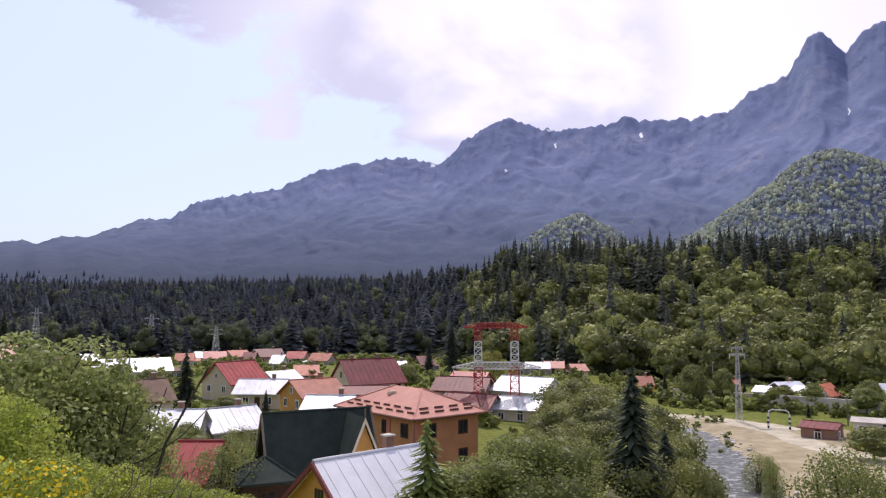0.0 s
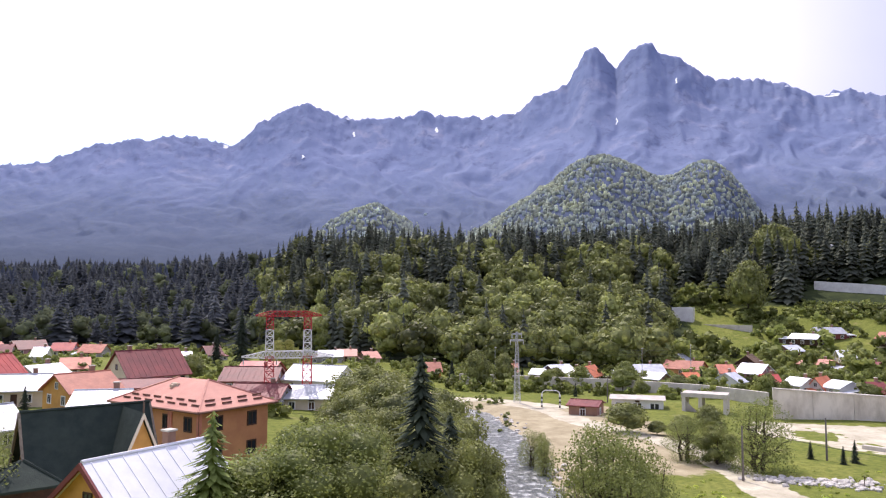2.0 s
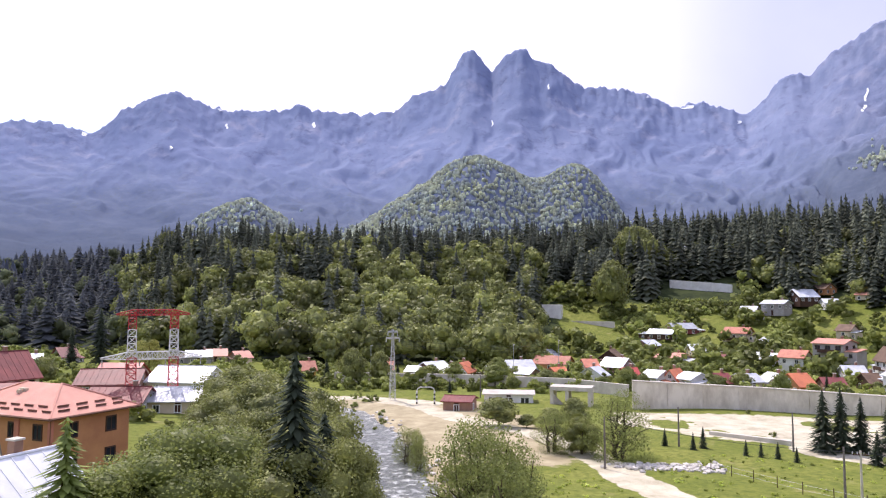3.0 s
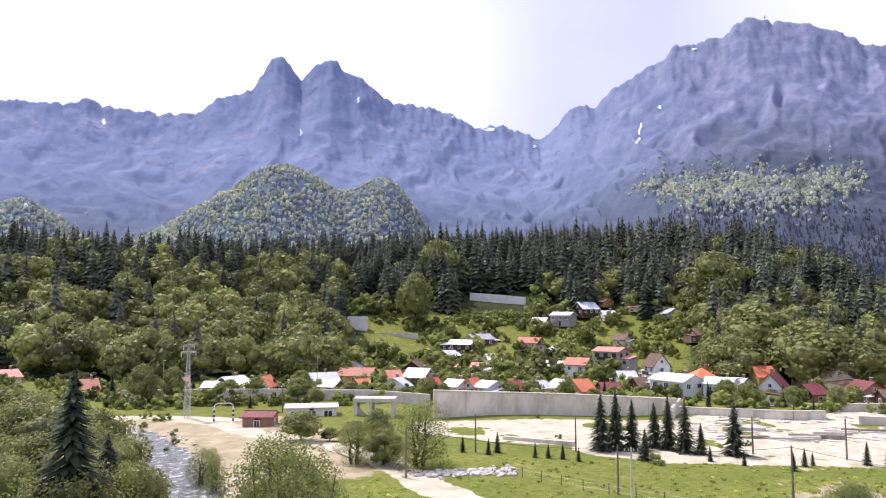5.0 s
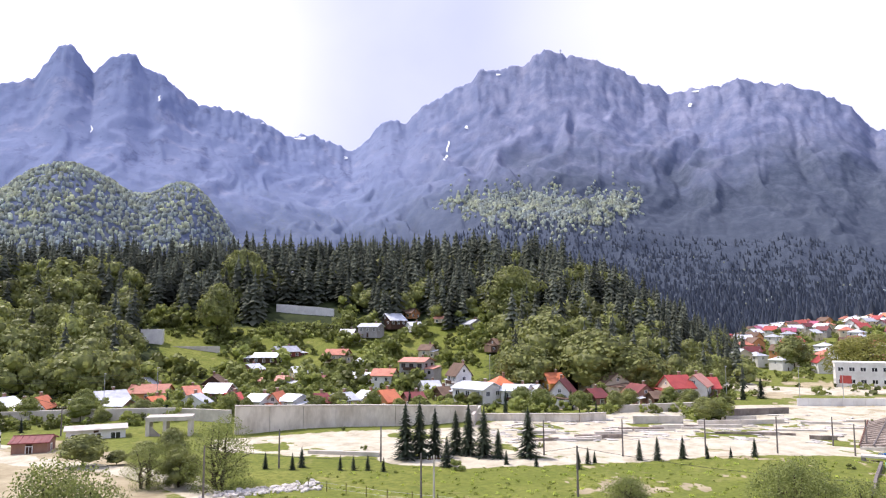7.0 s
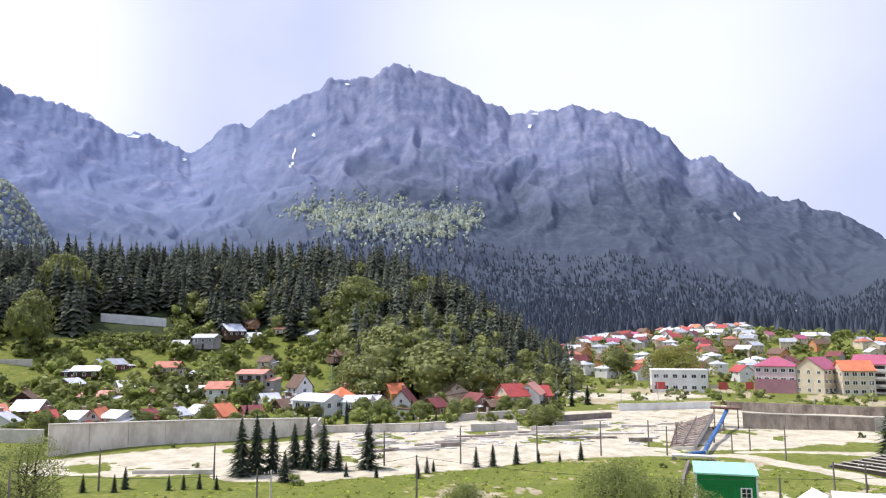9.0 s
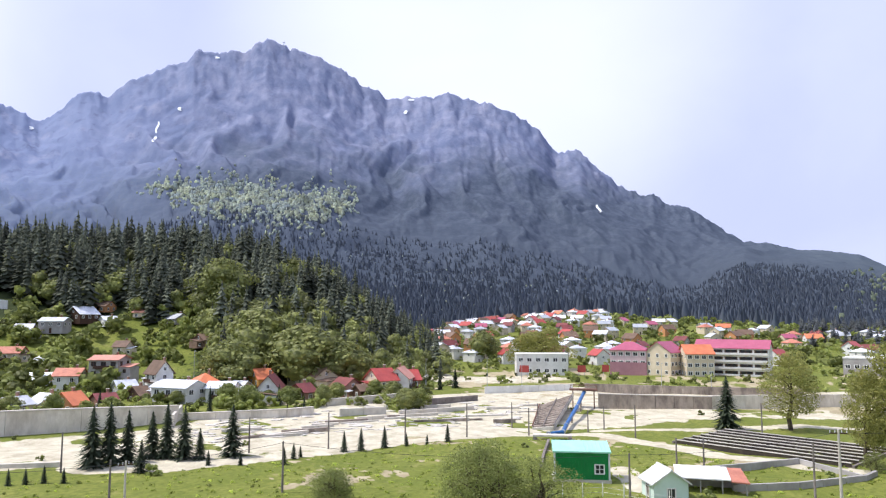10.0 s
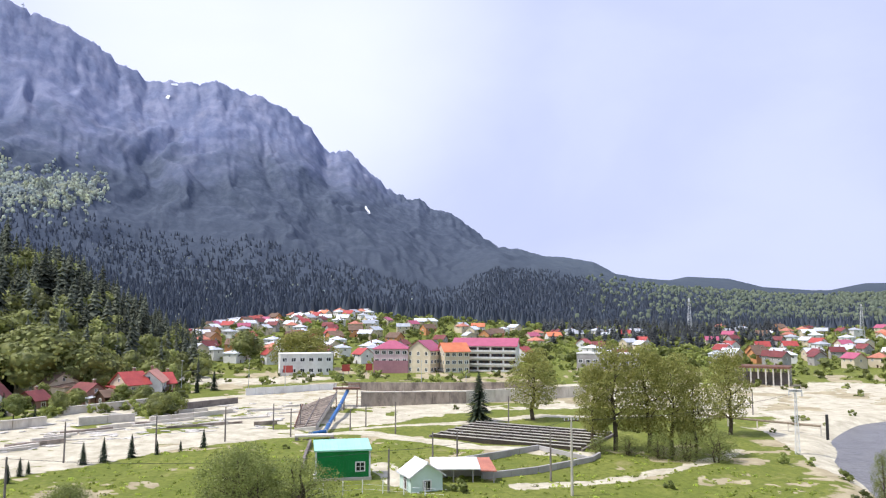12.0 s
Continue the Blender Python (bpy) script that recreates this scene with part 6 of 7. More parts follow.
bm.faces.new(bk[::-1])
for i in range(3):
    bm.faces.new((tri[i], bk[i], bk[(i + 1) % 3], tri[(i + 1) % 3]))
cross = part("cross_gable", bm, M_OCHRE, chalet, "ochre gable wall")
bm = bmesh.new()
for s in (-1, 1):
    slab(bm, [(2.5, -4.6, 9.95), (2.5, 0.2, 9.95), (2.5 + s * 3.3, 0.2, 1.9), (2.5 + s * 3.3, -4.6, 1.9)], 0.2)
part("roof", bm, M_DARKGREEN, cross)
for s in (-1, 1):
    bm = bmesh.new()
    slab(bm, [(2.5, -4.75, 9.95), (2.5, -4.6, 9.95), (2.5 + s * 3.3, -4.6, 1.9), (2.5 + s * 3.3, -4.75, 1.9)], 0.42)
    part("bargeboard", bm, M_CREAM, cross, "pale timber bargeboard")
window(chalet, 2.5, -4.2, 6.6, 0, 0.5, 0.45, True)
for s in (-1, 1):
    for e in (-1, 1):
        bm = bmesh.new()
        x = e * 4.58
        slab(bm, [(x - 0.08, 0, 10.15), (x + 0.08, 0, 10.15), (x + 0.08, s * 4.9, 1.65), (x - 0.08, s * 4.9, 1.65)], 0.4)
        part("bargeboard", bm, M_TWIG, chalet, "weathered timber bargeboard")
bar_part("finial", (2.5, -4.6, 9.8), (2.5, -4.6, 10.7), 0.07, M_BROWNROOF, chalet)
house(-13.6, 57.5, 3.6, 3.4, 11.2, 1.5, 10, M_DARKGREEN, M_DARKWOOD, "small porch with a dark green hipped roof", hip=True, rows=1, low=4.0, chimney=0, name="porch", group="", dark=True)

tinhouse = house(-5.5, 50.7, 8.4, 8.4, 12.5, 3.3, 37, M_WHITETIN, M_OCHRE, "ochre house with a bright galvanised sheet roof", dark=True, rows=2, low=3.5, chimney=1, name="tin_roof_house", group="")
for s in (-1, 1):
    bm = bmesh.new()
    slab(bm, [(-4.86, 0, 9.1), (-4.7, 0, 9.1), (-4.7, s * 4.75, 5.37), (-4.86, s * 4.75, 5.37)], 0.4)
    part("bargeboard", bm, M_MAROON, tinhouse, "maroon painted bargeboard")

# ---- electricity: portal pylon, lattice poles, wooden and concrete poles, cables ----
def lattice(bm, a, b, wide0, wide1, bays, r=0.045):
    """Four corner bars with crossed braces between two ends."""
    a, b = Vector(a), Vector(b)
    q = (b - a).to_track_quat("Z", "Y")
    rings = []
    for i in range(bays + 1):
        s = i / bays
        h = (wide0 + (wide1 - wide0) * s) / 2
        rings.append([a + (b - a) * s + q @ Vector((x * h, y * h, 0)) for x, y in ((-1, -1), (1, -1), (1, 1), (-1, 1))])
    for k in range(4):
        rod(bm, rings[0][k], rings[-1][k], r * 1.5, seg=4)
    for i in range(bays):
        for k in range(4):
            rod(bm, rings[i][k], rings[i + 1][(k + 1) % 4], r, seg=3)
            rod(bm, rings[i][(k + 1) % 4], rings[i + 1][k], r, seg=3)
            rod(bm, rings[i + 1][k], rings[i + 1][(k + 1) % 4], r, seg=3)
    return bm


pylon = hold("portal_pylon", facing(4.2, 130, 4.0, 4), "red and white steel lattice portal pylon between the houses", "pylon")
for x in (-3.25, 3.25):
    for z0, z1, mat, k in ((0, 2.4, M_WHITEPAINT, 2), (2.4, 8.6, M_REDPAINT, 5), (8.6, 13.2, M_WHITEPAINT, 4), (13.2, 16.0, M_REDPAINT, 3)):
        part("leg", lattice(bmesh.new(), (x, 0, z0), (x, 0, z1), 1.7 - 0.035 * z0, 1.7 - 0.035 * z1, k), mat, pylon)
part("top_beam", lattice(lattice(lattice(bmesh.new(), (-3.25, 0, 16.0), (3.25, 0, 16.0), 0.9, 0.9, 8), (3.25, 0, 16.0), (5.7, 0, 15.7), 0.9, 0.15, 3), (-3.25, 0, 16.0), (-5.7, 0, 15.7), 0.9, 0.15, 3), M_REDPAINT, pylon, "red lattice beam")
part("cross_arm", lattice(lattice(lattice(bmesh.new(), (-3.9, 0, 8.9), (3.9, 0, 8.9), 1.2, 1.2, 10), (3.9, 0, 8.9), (7.9, 0, 8.6), 1.2, 0.15, 5), (-3.9, 0, 8.9), (-7.9, 0, 8.6), 1.2, 0.15, 5), M_WHITEPAINT, pylon, "white lattice cross arm")
for x in (-7.6, -2, 2, 7.6):
    bar_part("insulator", (x, 0, 8.3), (x, 0, 7.2), 0.09, M_STEEL, pylon)


def lattice_pole(az, d, top, wide, arms, label, mats=(M_STEEL,), name="lattice_pole", base=None, thin=1.0):
    z = at(az, d).z - 0.2 if base is None else base
    h = top - z
    ob = hold(name, facing(az, d, z, 15), label, "pylon")
    k = len(mats)
    for i, mat in enumerate(mats):
        part("mast", lattice(bmesh.new(), (0, 0, h * i / k), (0, 0, h * (i + 1) / k), wide * (1 - 0.75 * i / k), wide * (1 - 0.75 * (i + 1) / k), max(3, int(14 / k)), (0.03 + h * 0.0012) * thin), mat, ob)
    for s, ln in arms:
        part("cross_arm", lattice(bmesh.new(), (-ln, 0, h * s), (ln, 0, h * s), 0.3, 0.3, 6, 0.035), M_STEEL, ob)
        for x in (-ln, ln):
            bar_part("insulator", (x, 0, h * s), (x, 0, h * s - 0.9), 0.08, M_WHITEPAINT, ob)
    return ob


lattice_pole(22.0, 162, 15.6, 1.3, ((0.97, 1.1), (0.88, 1.5)), "slender grey lattice pole beside the river track", thin=0.6)
lattice_pole(-17.35, 400, 15.5, 4.0, ((0.9, 3.5), (0.75, 4.5)), "distant steel pylon in front of the forest")
lattice_pole(-21.9, 420, 22.0, 5.0, ((0.9, 3.5), (0.75, 4.5)), "distant steel pylon in front of the forest")
lattice_pole(-29.3, 420, 25.0, 4.5, ((0.9, 3.0),), "distant steel pylon behind the bushes")
lattice_pole(115.97, 600, 38.5, 3.5, (), "pale lattice mast above the town", (M_WHITEPAINT, M_STEEL, M_WHITEPAINT, M_STEEL, M_WHITEPAINT), "radio_mast")
lattice_pole(127.2, 560, 32.0, 3.0, ((0.9, 2),), "distant grey pylon above the town")
lattice_pole(122.9, 133, 10.6, 0.7, ((0.97, 1.0),), "thin white lattice pole on the river meadow", (M_WHITEPAINT,), thin=0.45)


def pole(az, d, top, arm=0.0, mat=M_DARKCONCRETE, thick=0.13, lamp=False):
    p = at(az, d)
    h = top - p.z
    ob = hold("street_lamp" if lamp else "utility_pole", facing(az, d, p.z, 20), "tall street lamp on a thin grey post" if lamp else ("weathered utility pole with a cross arm and insulators" if arm else "weathered bare utility pole"), "pole", "" if lamp else "utility poles")
    bm = bmesh.new()
    rod(bm, (0, 0, -0.3), (0, 0, h), thick * 1.25, thick * 0.8, 8)
    part("post", bm, mat, ob)
    if arm:
        part("cross_arm", boxes((-arm, arm, -0.06, 0.06, h - 0.5, h - 0.38)), M_DARKWOOD, ob)
        for x in (-arm, -arm * 0.4, arm * 0.4, arm):
            bar_part("insulator", (x, 0, h - 0.38), (x, 0, h - 0.12), 0.05, M_WHITEPAINT, ob)
    if lamp:
        part("head", boxes((-0.15, 0.15, -1.0, 0.1, h - 0.05, h + 0.12)), M_STEEL, ob)
    return ob


for row in ((43.8, 116, 6.0), (51.5, 119, 5.7), (54.6, 92, 6.0), (64.1, 124, 5.9), (66.6, 95, 6.6), (70.0, 127, 6.0), (75.9, 132, 6.0), (80.7, 138, 6.0), (38.4, 99, 6.7), (93.5, 140, 6.1), (96.4, 113, 4.6), (105.5, 102, 6.8), (93.0, 93, 5.6), (120.1, 183, 5.8), (85.5, 142, 4.9), (84.2, 150, 5.0), (86.2, 152, 4.6), (91.2, 150, 4.6), (90.0, 146, 4.2), (102.3, 152, 6.0)):
    pole(*row)
for row in ((55.6, 89, 6.3, 0.8, M_CONCRETE), (107.1, 94, 9.6, 0.9, M_PALECONCRETE, 0.16), (28.9, 167, 5.9, 0.9), (98.3, 110, 5.2, 0.8)):
    pole(*row)
for row in ((82.3, 240, 9.0), (85.0, 236, 8.5), (95.5, 240, 8.0), (77.5, 235, 9.0), (99.0, 236, 8.0), (31.5, 214, 9.2), (35.0, 226, 9.8), (20.3, 196, 10), (60, 236, 12), (63.2, 232, 11)):
    pole(*row, mat=M_STEEL, thick=0.08, lamp=True)


def cable(a, b, sag, name="cable"):
    bm = bmesh.new()
    a, b = Vector(a), Vector(b)
    rings = []
    side = Vector((b.y - a.y, a.x - b.x, 0)).normalized() * 0.022
    for i in range(15):
        s = i / 14
        p = a + (b - a) * s - Vector((0, 0, sag * 4 * s * (1 - s)))
        rings.append([bm.verts.new(p + o) for o in (side, -side, Vector((0, 0, 0.04)))])
    for u, v in zip(rings, rings[1:]):
        for k in range(3):
            bm.faces.new((u[k], u[(k + 1) % 3], v[(k + 1) % 3], v[k]))
    return tagged(part(name, bm, M_CABLE), "thin black overhead cable hanging between two poles", "cable", "overhead cables")


def peak(az, d, z):
    return (*P(az, d), z)


cable(peak(7.4, 130, 12.0), peak(22.2, 161, 14.6), 1.5)
cable(peak(6.6, 130, 19.6), peak(22.0, 161, 15.4), 1.5)
cable(peak(22.0, 161, 15.2), peak(28.9, 167, 5.8), 0.5)
cable(peak(22.4, 161, 13.5), peak(36, 215, 9.5), 1.2)
cable(peak(55.6, 89, 6.1), peak(38.4, 99, 6.5), 0.8)
cable(peak(55.6, 89, 6.1), peak(66.6, 95, 6.4), 0.4)
cable(peak(66.6, 95, 6.4), peak(93.0, 93, 5.4), 1.0)
cable(peak(107.1, 94, 9.3), peak(93.0, 93, 5.4), 0.7)
cable(peak(122.9, 133, 9.9), peak(107.1, 94, 9.2), 0.9)
for k, z in enumerate((11.8, 12.4)):
    cable(peak(20.3, 196, z - 2), peak(41, 196, z - 3), 0.8)

# ---- walls and ruins of the old works ----
wall_run("retaining_wall", [(40.5, 155), (50.4, 160.5), (59.0, 165)], -0.4, (5.5, 4.4, 3.5), 0.9, M_STAINED, "long stained concrete retaining wall above the gravel yard", coping=0.25, joints=7.0)
wall_run("low_wall", [(59.0, 166), (66.8, 168), (68.8, 171)], -0.3, 1.7, 0.7, M_STAINED, "low concrete wall at the back of the yard", coping=0.2, joints=9.0)
wall_run("low_wall", [(58.6, 158), (59.2, 176)], -0.3, 2.6, 0.6, M_CONCRETE, "low concrete return wall", joints=6.0)
wall_run("low_wall", [(69.8, 185), (77.0, 201)], -0.3, 1.8, 0.7, M_CONCRETE, "low weathered concrete wall before the houses", coping=0.2, joints=9.0)
wall_run("low_wall", [(70.8, 167), (74.4, 170)], -0.3, 1.7, 0.6, M_PALECONCRETE, "short concrete wall on the gravel", joints=6.0)
wall_run("low_wall", [(75.4, 169), (81.2, 178)], -0.3, 0.9, 0.6, M_CONCRETE, "broken low wall on the gravel", joints=5.0)
wall_run("low_wall", [(77.6, 187), (81.5, 196)], -0.3, 1.6, 0.8, M_DARKCONCRETE, "dark low wall on the gravel", joints=6.0)
wall_run("concrete_beam", [(46.0, 127), (51.4, 123)], -0.2, 0.9, 0.9, M_CONCRETE, "long fallen concrete beam lying on gravel", "beam")
strips = np.random.default_rng(52)
for i in range(22):
    a0 = 61.5 + 24.5 * (i + strips.uniform(0, 0.8)) / 22
    d0 = np.interp(a0, [60, 75, 88], [134, 148, 160]) + strips.uniform(0, 1) * np.interp(a0, [60, 75, 88], [22, 32, 40])
    run = strips.uniform(1.6, 4.2)
    wall_run("foundation", [(a0, d0), (a0 + run, d0 + strips.uniform(1.0, 4.5) * run / 3)], -0.25, 0.25 + strips.uniform(0.1, 0.5), strips.uniform(0.4, 0.9), (M_CONCRETE, M_OLDWALL, M_PALECONCRETE)[i % 3], "broken concrete foundation strip lying in the gravel", "foundation", joints=3.0)
wall_run("dark_wall", [(90.8, 186), (95, 187), (99.0, 190)], -0.3, (3.3, 3.2, 3.0), 0.7, M_OLDWALL, "dark brown stained concrete wall below the town", joints=4.0, coping=0.2)
wall_run("dark_wall", [(98.8, 191), (103.5, 200), (109, 212)], -0.3, 3.2, 0.7, M_STAINED, "weathered concrete wall below the town", joints=5.0)
wall_run("dark_wall", [(89.8, 226), (97, 224), (105, 228)], -0.3, 2.4, 0.6, M_OLDWALL, "dark retaining wall of the road", joints=6.0)
wall_run("white_fence", [(82.1, 216), (88.9, 228)], -0.1, 2.0, 0.25, M_WHITE, "long white panel fence beside the road", "fence", joints=3.0)
wall_run("slope_wall", [(43.4, 365), (44.9, 362), (46.4, 359), (47.8, 356)], 21.0, (32.2, 31.4, 30.6, 29.6), 0.8, M_WHITE, "pale grey retaining wall of the hillside road", joints=8.0)
wall_run("slope_wall", [(33.8, 322), (35.3, 320.5)], 13.0, 20.4, 4.0, M_WHITE, "square concrete block on the slope", "building")
wall_run("slope_wall", [(35.6, 318), (39.3, 312)], 9.0, 13.4, 0.6, M_CONCRETE, "grey retaining wall along the lower hillside road", joints=5.0)
wall_run("embankment_wall", [(17.5, 200), (24, 194), (30, 190), (36, 184), (40.2, 174)], -0.3, 2.7, 0.8, M_CONCRETE, "long concrete edge of the railway embankment", joints=10.0)
abut = hold("abutment", facing(36.0, 158, -0.2, -8), "concrete bridge abutment with an open bay", "bridge")
part("deck", boxes((-4.4, 4.4, -2.4, 2.4, 3.3, 4.1)), M_PALECONCRETE, abut)
for x in (-4.0, -0.8, 3.9):
    part("pier", boxes((x - 0.35, x + 0.35, -2.2, 2.2, 0, 3.3)), M_CONCRETE, abut)
bm = bmesh.new()
slab(bm, [(-4.4, -2.3, 3.3), (-4.4, -2.0, 3.3), (-1.2, -2.0, 0.2), (-4.4, -2.0, 0.2)], 0.15)
part("wing_wall", bm, M_CONCRETE, abut)

gauge = hold("height_gauge", facing(24.6, 157, at(24.6, 157).z, 0), "white arched height gauge with black and white striped posts", "gate")
for x in (-1.9, 1.9):
    for k in range(6):
        part("stripe", boxes((x - 0.18, x + 0.18, -0.18, 0.18, 0.45 * k, 0.45 * k + 0.45)), M_WHITEPAINT if k % 2 else M_BLACKPAINT, gauge)
bm = bmesh.new()
arch = [(-1.9, 2.7), (-1.75, 3.3), (-1.2, 3.6), (1.2, 3.6), (1.75, 3.3), (1.9, 2.7)]
for a, b in zip(arch, arch[1:]):
    rod(bm, (a[0], 0, a[1]), (b[0], 0, b[1]), 0.11, seg=6)
part("arch", bm, M_WHITEPAINT, gauge)

# ---- green hut, white shed and basins ----
hut = hold("green_hut", facing(89.4, 104, at(89.4, 104).z - 0.1, 4), "bright green sheet-clad hut with a mint roof", "hut")
hw, hh = 3.65, 3.95
part("plinth", boxes((-hw - 0.25, hw + 0.25, -2.5, 2.5, -0.3, 0.35)), M_PALECONCRETE, hut)
for k in range(18):
    x = -hw + 2 * hw * k / 18
    part("cladding", boxes((x, x + 2 * hw / 18 - 0.03, -2.3, -2.2, 0.35, hh)), M_GREENSHEET, hut)
part("wall", boxes((-hw + 0.02, hw - 0.02, -2.2, 2.2, 0.35, hh)), M_GREENSHEET, hut)
bm = bmesh.new()
slab(bm, [(-hw - 0.25, -2.6, hh + 0.15), (hw + 0.25, -2.6, hh + 0.15), (hw + 0.25, 2.6, hh + 0.8), (-hw - 0.25, 2.6, hh + 0.8)], 0.2)
hut_roof = part("roof", bm, M_MINTROOF, hut, "mint green sheet roof")
for k in range(15):
    x = -hw - 0.2 + (2 * hw + 0.4) * k / 14
    seam = bmesh.new()
    slab(seam, [(x - 0.03, -2.6, hh + 0.2), (x + 0.03, -2.6, hh + 0.2), (x + 0.03, 2.6, hh + 0.85), (x - 0.03, 2.6, hh + 0.85)], 0.06)
    part("seam", seam, M_MINTROOF, hut_roof)
for x in (-hw, hw):
    part("corner_trim", boxes((x - 0.12, x + 0.12, -2.36, -2.24, 0.35, hh)), M_WHITEPAINT, hut)
f = window(hut, 2.35, -2.34, 1.75, 0, 1.15, 0.95)
part("bar", boxes((-0.5, 0.5, -0.05, 0.03, -0.03, 0.03)), M_FRAMEWHITE, f)

shed = house(95.5, 95, 4.0, 4.3, 3.75, 1.4, -68, M_WHITEPAINT, M_PALEMINT, "small mint-white shed with a pale gabled roof", rows=1, chimney=0, name="shed", group="", over=0.35)
canopy = hold("canopy", facing(98.6, 101, at(98.6, 101).z - 0.2, 5), "open lean-to with a white roof and an orange end", "shelter")
part("roof", slab(bmesh.new(), [(-4.2, -2.6, 2.1), (2.4, -2.6, 2.1), (2.4, 2.6, 2.7), (-4.2, 2.6, 2.7)], 0.15), M_WHITE, canopy)
part("tile_roof", slab(bmesh.new(), [(2.45, -2.6, 1.9), (4.6, -2.6, 1.8), (4.2, 2.6, 2.6), (2.45, 2.6, 2.6)], 0.15), M_TILE, canopy, "orange tiled end of the roof")
for x in (-3.8, -1.2, 1.4, 4.2):
    bar_part("post", (x, -2.3, -0.2), (x, -2.3, 1.9), 0.09, M_GREYWALL, canopy)
part("wall", boxes((-4.0, 4.2, 2.2, 2.4, -0.2, 2.4)), M_GREYWALL, canopy)

wall_run("basin_wall", [(100.2, 101), (104.5, 106), (108.6, 115), (109.2, 119)], -0.3, 1.0, 0.45, M_GREYWALL, "concrete basin wall overgrown with grass", joints=4.0)
wall_run("basin_wall", [(98.5, 112), (101.4, 117), (104.6, 124)], -0.3, 1.0, 0.45, M_GREYWALL, "concrete basin wall overgrown with grass", joints=4.0)
wall_run("basin_wall", [(104.6, 124), (108.6, 115)], -0.3, 0.9, 0.45, M_GREYWALL, "short concrete basin wall")
# filter beds: trough floor and concrete ridge sides in one dark brown, pale caps
beds = hold("filter_beds", pose(*P(103.4, 138), at(103.4, 138).z, 0, 0, 54), "disused concrete filter beds with rows of pale ridges over dark troughs", "basin")
part("floor", boxes((-14.5, 14.5, -9.5, 9.5, -0.4, 0.12)), M_TRENCH, beds)
for k in range(7):
    y = -9.2 + 18.4 * k / 6
    part("ridge", boxes((-14.2, 14.2, y - 0.13, y + 0.13, 0.12, 0.9)), M_TRENCH, beds)
    part("cap", boxes((-14.2, 14.2, y - 0.19, y + 0.19, 0.904, 1.02)), M_PALECONCRETE, beds)
for x in (-14.5, 14.5):
    part("end_wall", boxes((x - 0.2, x + 0.2, -9.6, 9.6, -0.2, 0.7)), M_DARKCONCRETE, beds)

# sluice: a ribbed concrete chute with a blue pipe beside it
sluice = hold("sluice", pose(*P(88.0, 168), 0, 0, 0, -2.5), "ribbed sloping concrete chute of the old waterworks", "waterworks")


def chute(u, v, lift=0.0):
    """A place on the chute: u from the near end to the far one, v from its low edge to its high one."""
    y0, y1 = 4.2 + 2.4 * u, -1.8 * u
    return Vector((-20 + 36 * u, y0 + (y1 - y0) * v, 0.2 + 0.2 * u + (0.35 + 2.7 * u) * v + lift))


bm = bmesh.new()
slab(bm, [chute(0, 1), chute(0, 0), chute(1, 0), chute(1, 1)], 0.9)
part("slab", bm, M_CONCRETE, sluice)
for k in range(13):
    u = 0.02 + 0.075 * k
    bm = bmesh.new()
    slab(bm, [chute(u, 0.98, 0.3), chute(u, 0.03, 0.25), chute(u + 0.022, 0.03, 0.25), chute(u + 0.022, 0.98, 0.3)], 0.3)
    part("rib", bm, M_OLDWALL, sluice)
for v in (0.0, 0.5, 1.0):
    bm = bmesh.new()
    rod(bm, chute(0, v, 0.35), chute(1, v, 0.35), 0.16, 0.16, 6)
    part("rail", bm, M_DARKCONCRETE if v else M_RUST, sluice)
gantry = hold("gantry", facing(89.7, 186, -0.2, 0), "rusty steel gantry over the head of the pipe", "waterworks")
for x in (-2.6, 2.6):
    for y in (-1.2, 1.2):
        bar_part("post", (x, y, 0), (x, y, 4.4), 0.12, M_RUST, gantry)
part("deck", boxes((-3.4, 3.4, -1.5, 1.5, 4.4, 4.75)), M_RUST, gantry)
for y in (-1.4, 1.4):
    bar_part("handrail", (-3.3, y, 5.6), (3.3, y, 5.6), 0.05, M_RUST, gantry)
    for x in (-3.2, -1.1, 1.1, 3.2):
        bar_part("baluster", (x, y, 4.7), (x, y, 5.6), 0.04, M_RUST, gantry)
pipe = hold("pipe", Matrix(), "long blue pipe running down beside the chute", "pipe")
pts = [Vector((*P(89.75, 186), 3.7)), Vector((*P(89.2, 168), 2.3)), Vector((*P(88.35, 148), 0.9)), Vector((*P(88.1, 141), 0.6)), Vector((*P(87.0, 139), 0.5))]
for a, b in zip(pts, pts[1:]):
    bm = bmesh.new()
    rod(bm, a, b, 0.40, 0.40, 12)
    part("segment", bm, M_BLUEPIPE, pipe)
for a in pts:
    bm = bmesh.new()
    rod(bm, a - Vector((0.15, 0, 0)), a + Vector((0.15, 0, 0)), 0.5, 0.5, 12)
    part("flange", bm, M_STEEL, pipe)
for a, b in zip(pts, pts[1:]):
    c = (a + b) / 2
    bar_part("stand", (c.x, c.y, -0.3), (c.x, c.y, c.z - 0.3), 0.18, M_DARKCONCRETE, pipe)
culvert = hold("culvert", facing(87.3, 136, -0.3, 0), "low concrete footbridge over the ditch beside the pipe", "bridge")
part("deck", boxes((-3.5, 3.5, -1.0, 1.0, 0.9, 1.2)), M_CONCRETE, culvert)
for x in (-3.2, 3.2):
    part("pier", boxes((x - 0.3, x + 0.3, -1, 1, -0.3, 0.9)), M_DARKCONCRETE, culvert)
wall_run("ditch_wall", [(86.4, 109), (86.6, 118), (87.0, 132)], -0.5, 0.7, 0.4, M_DARKCONCRETE, "dark edge of the drainage ditch behind the hut", joints=4.0)

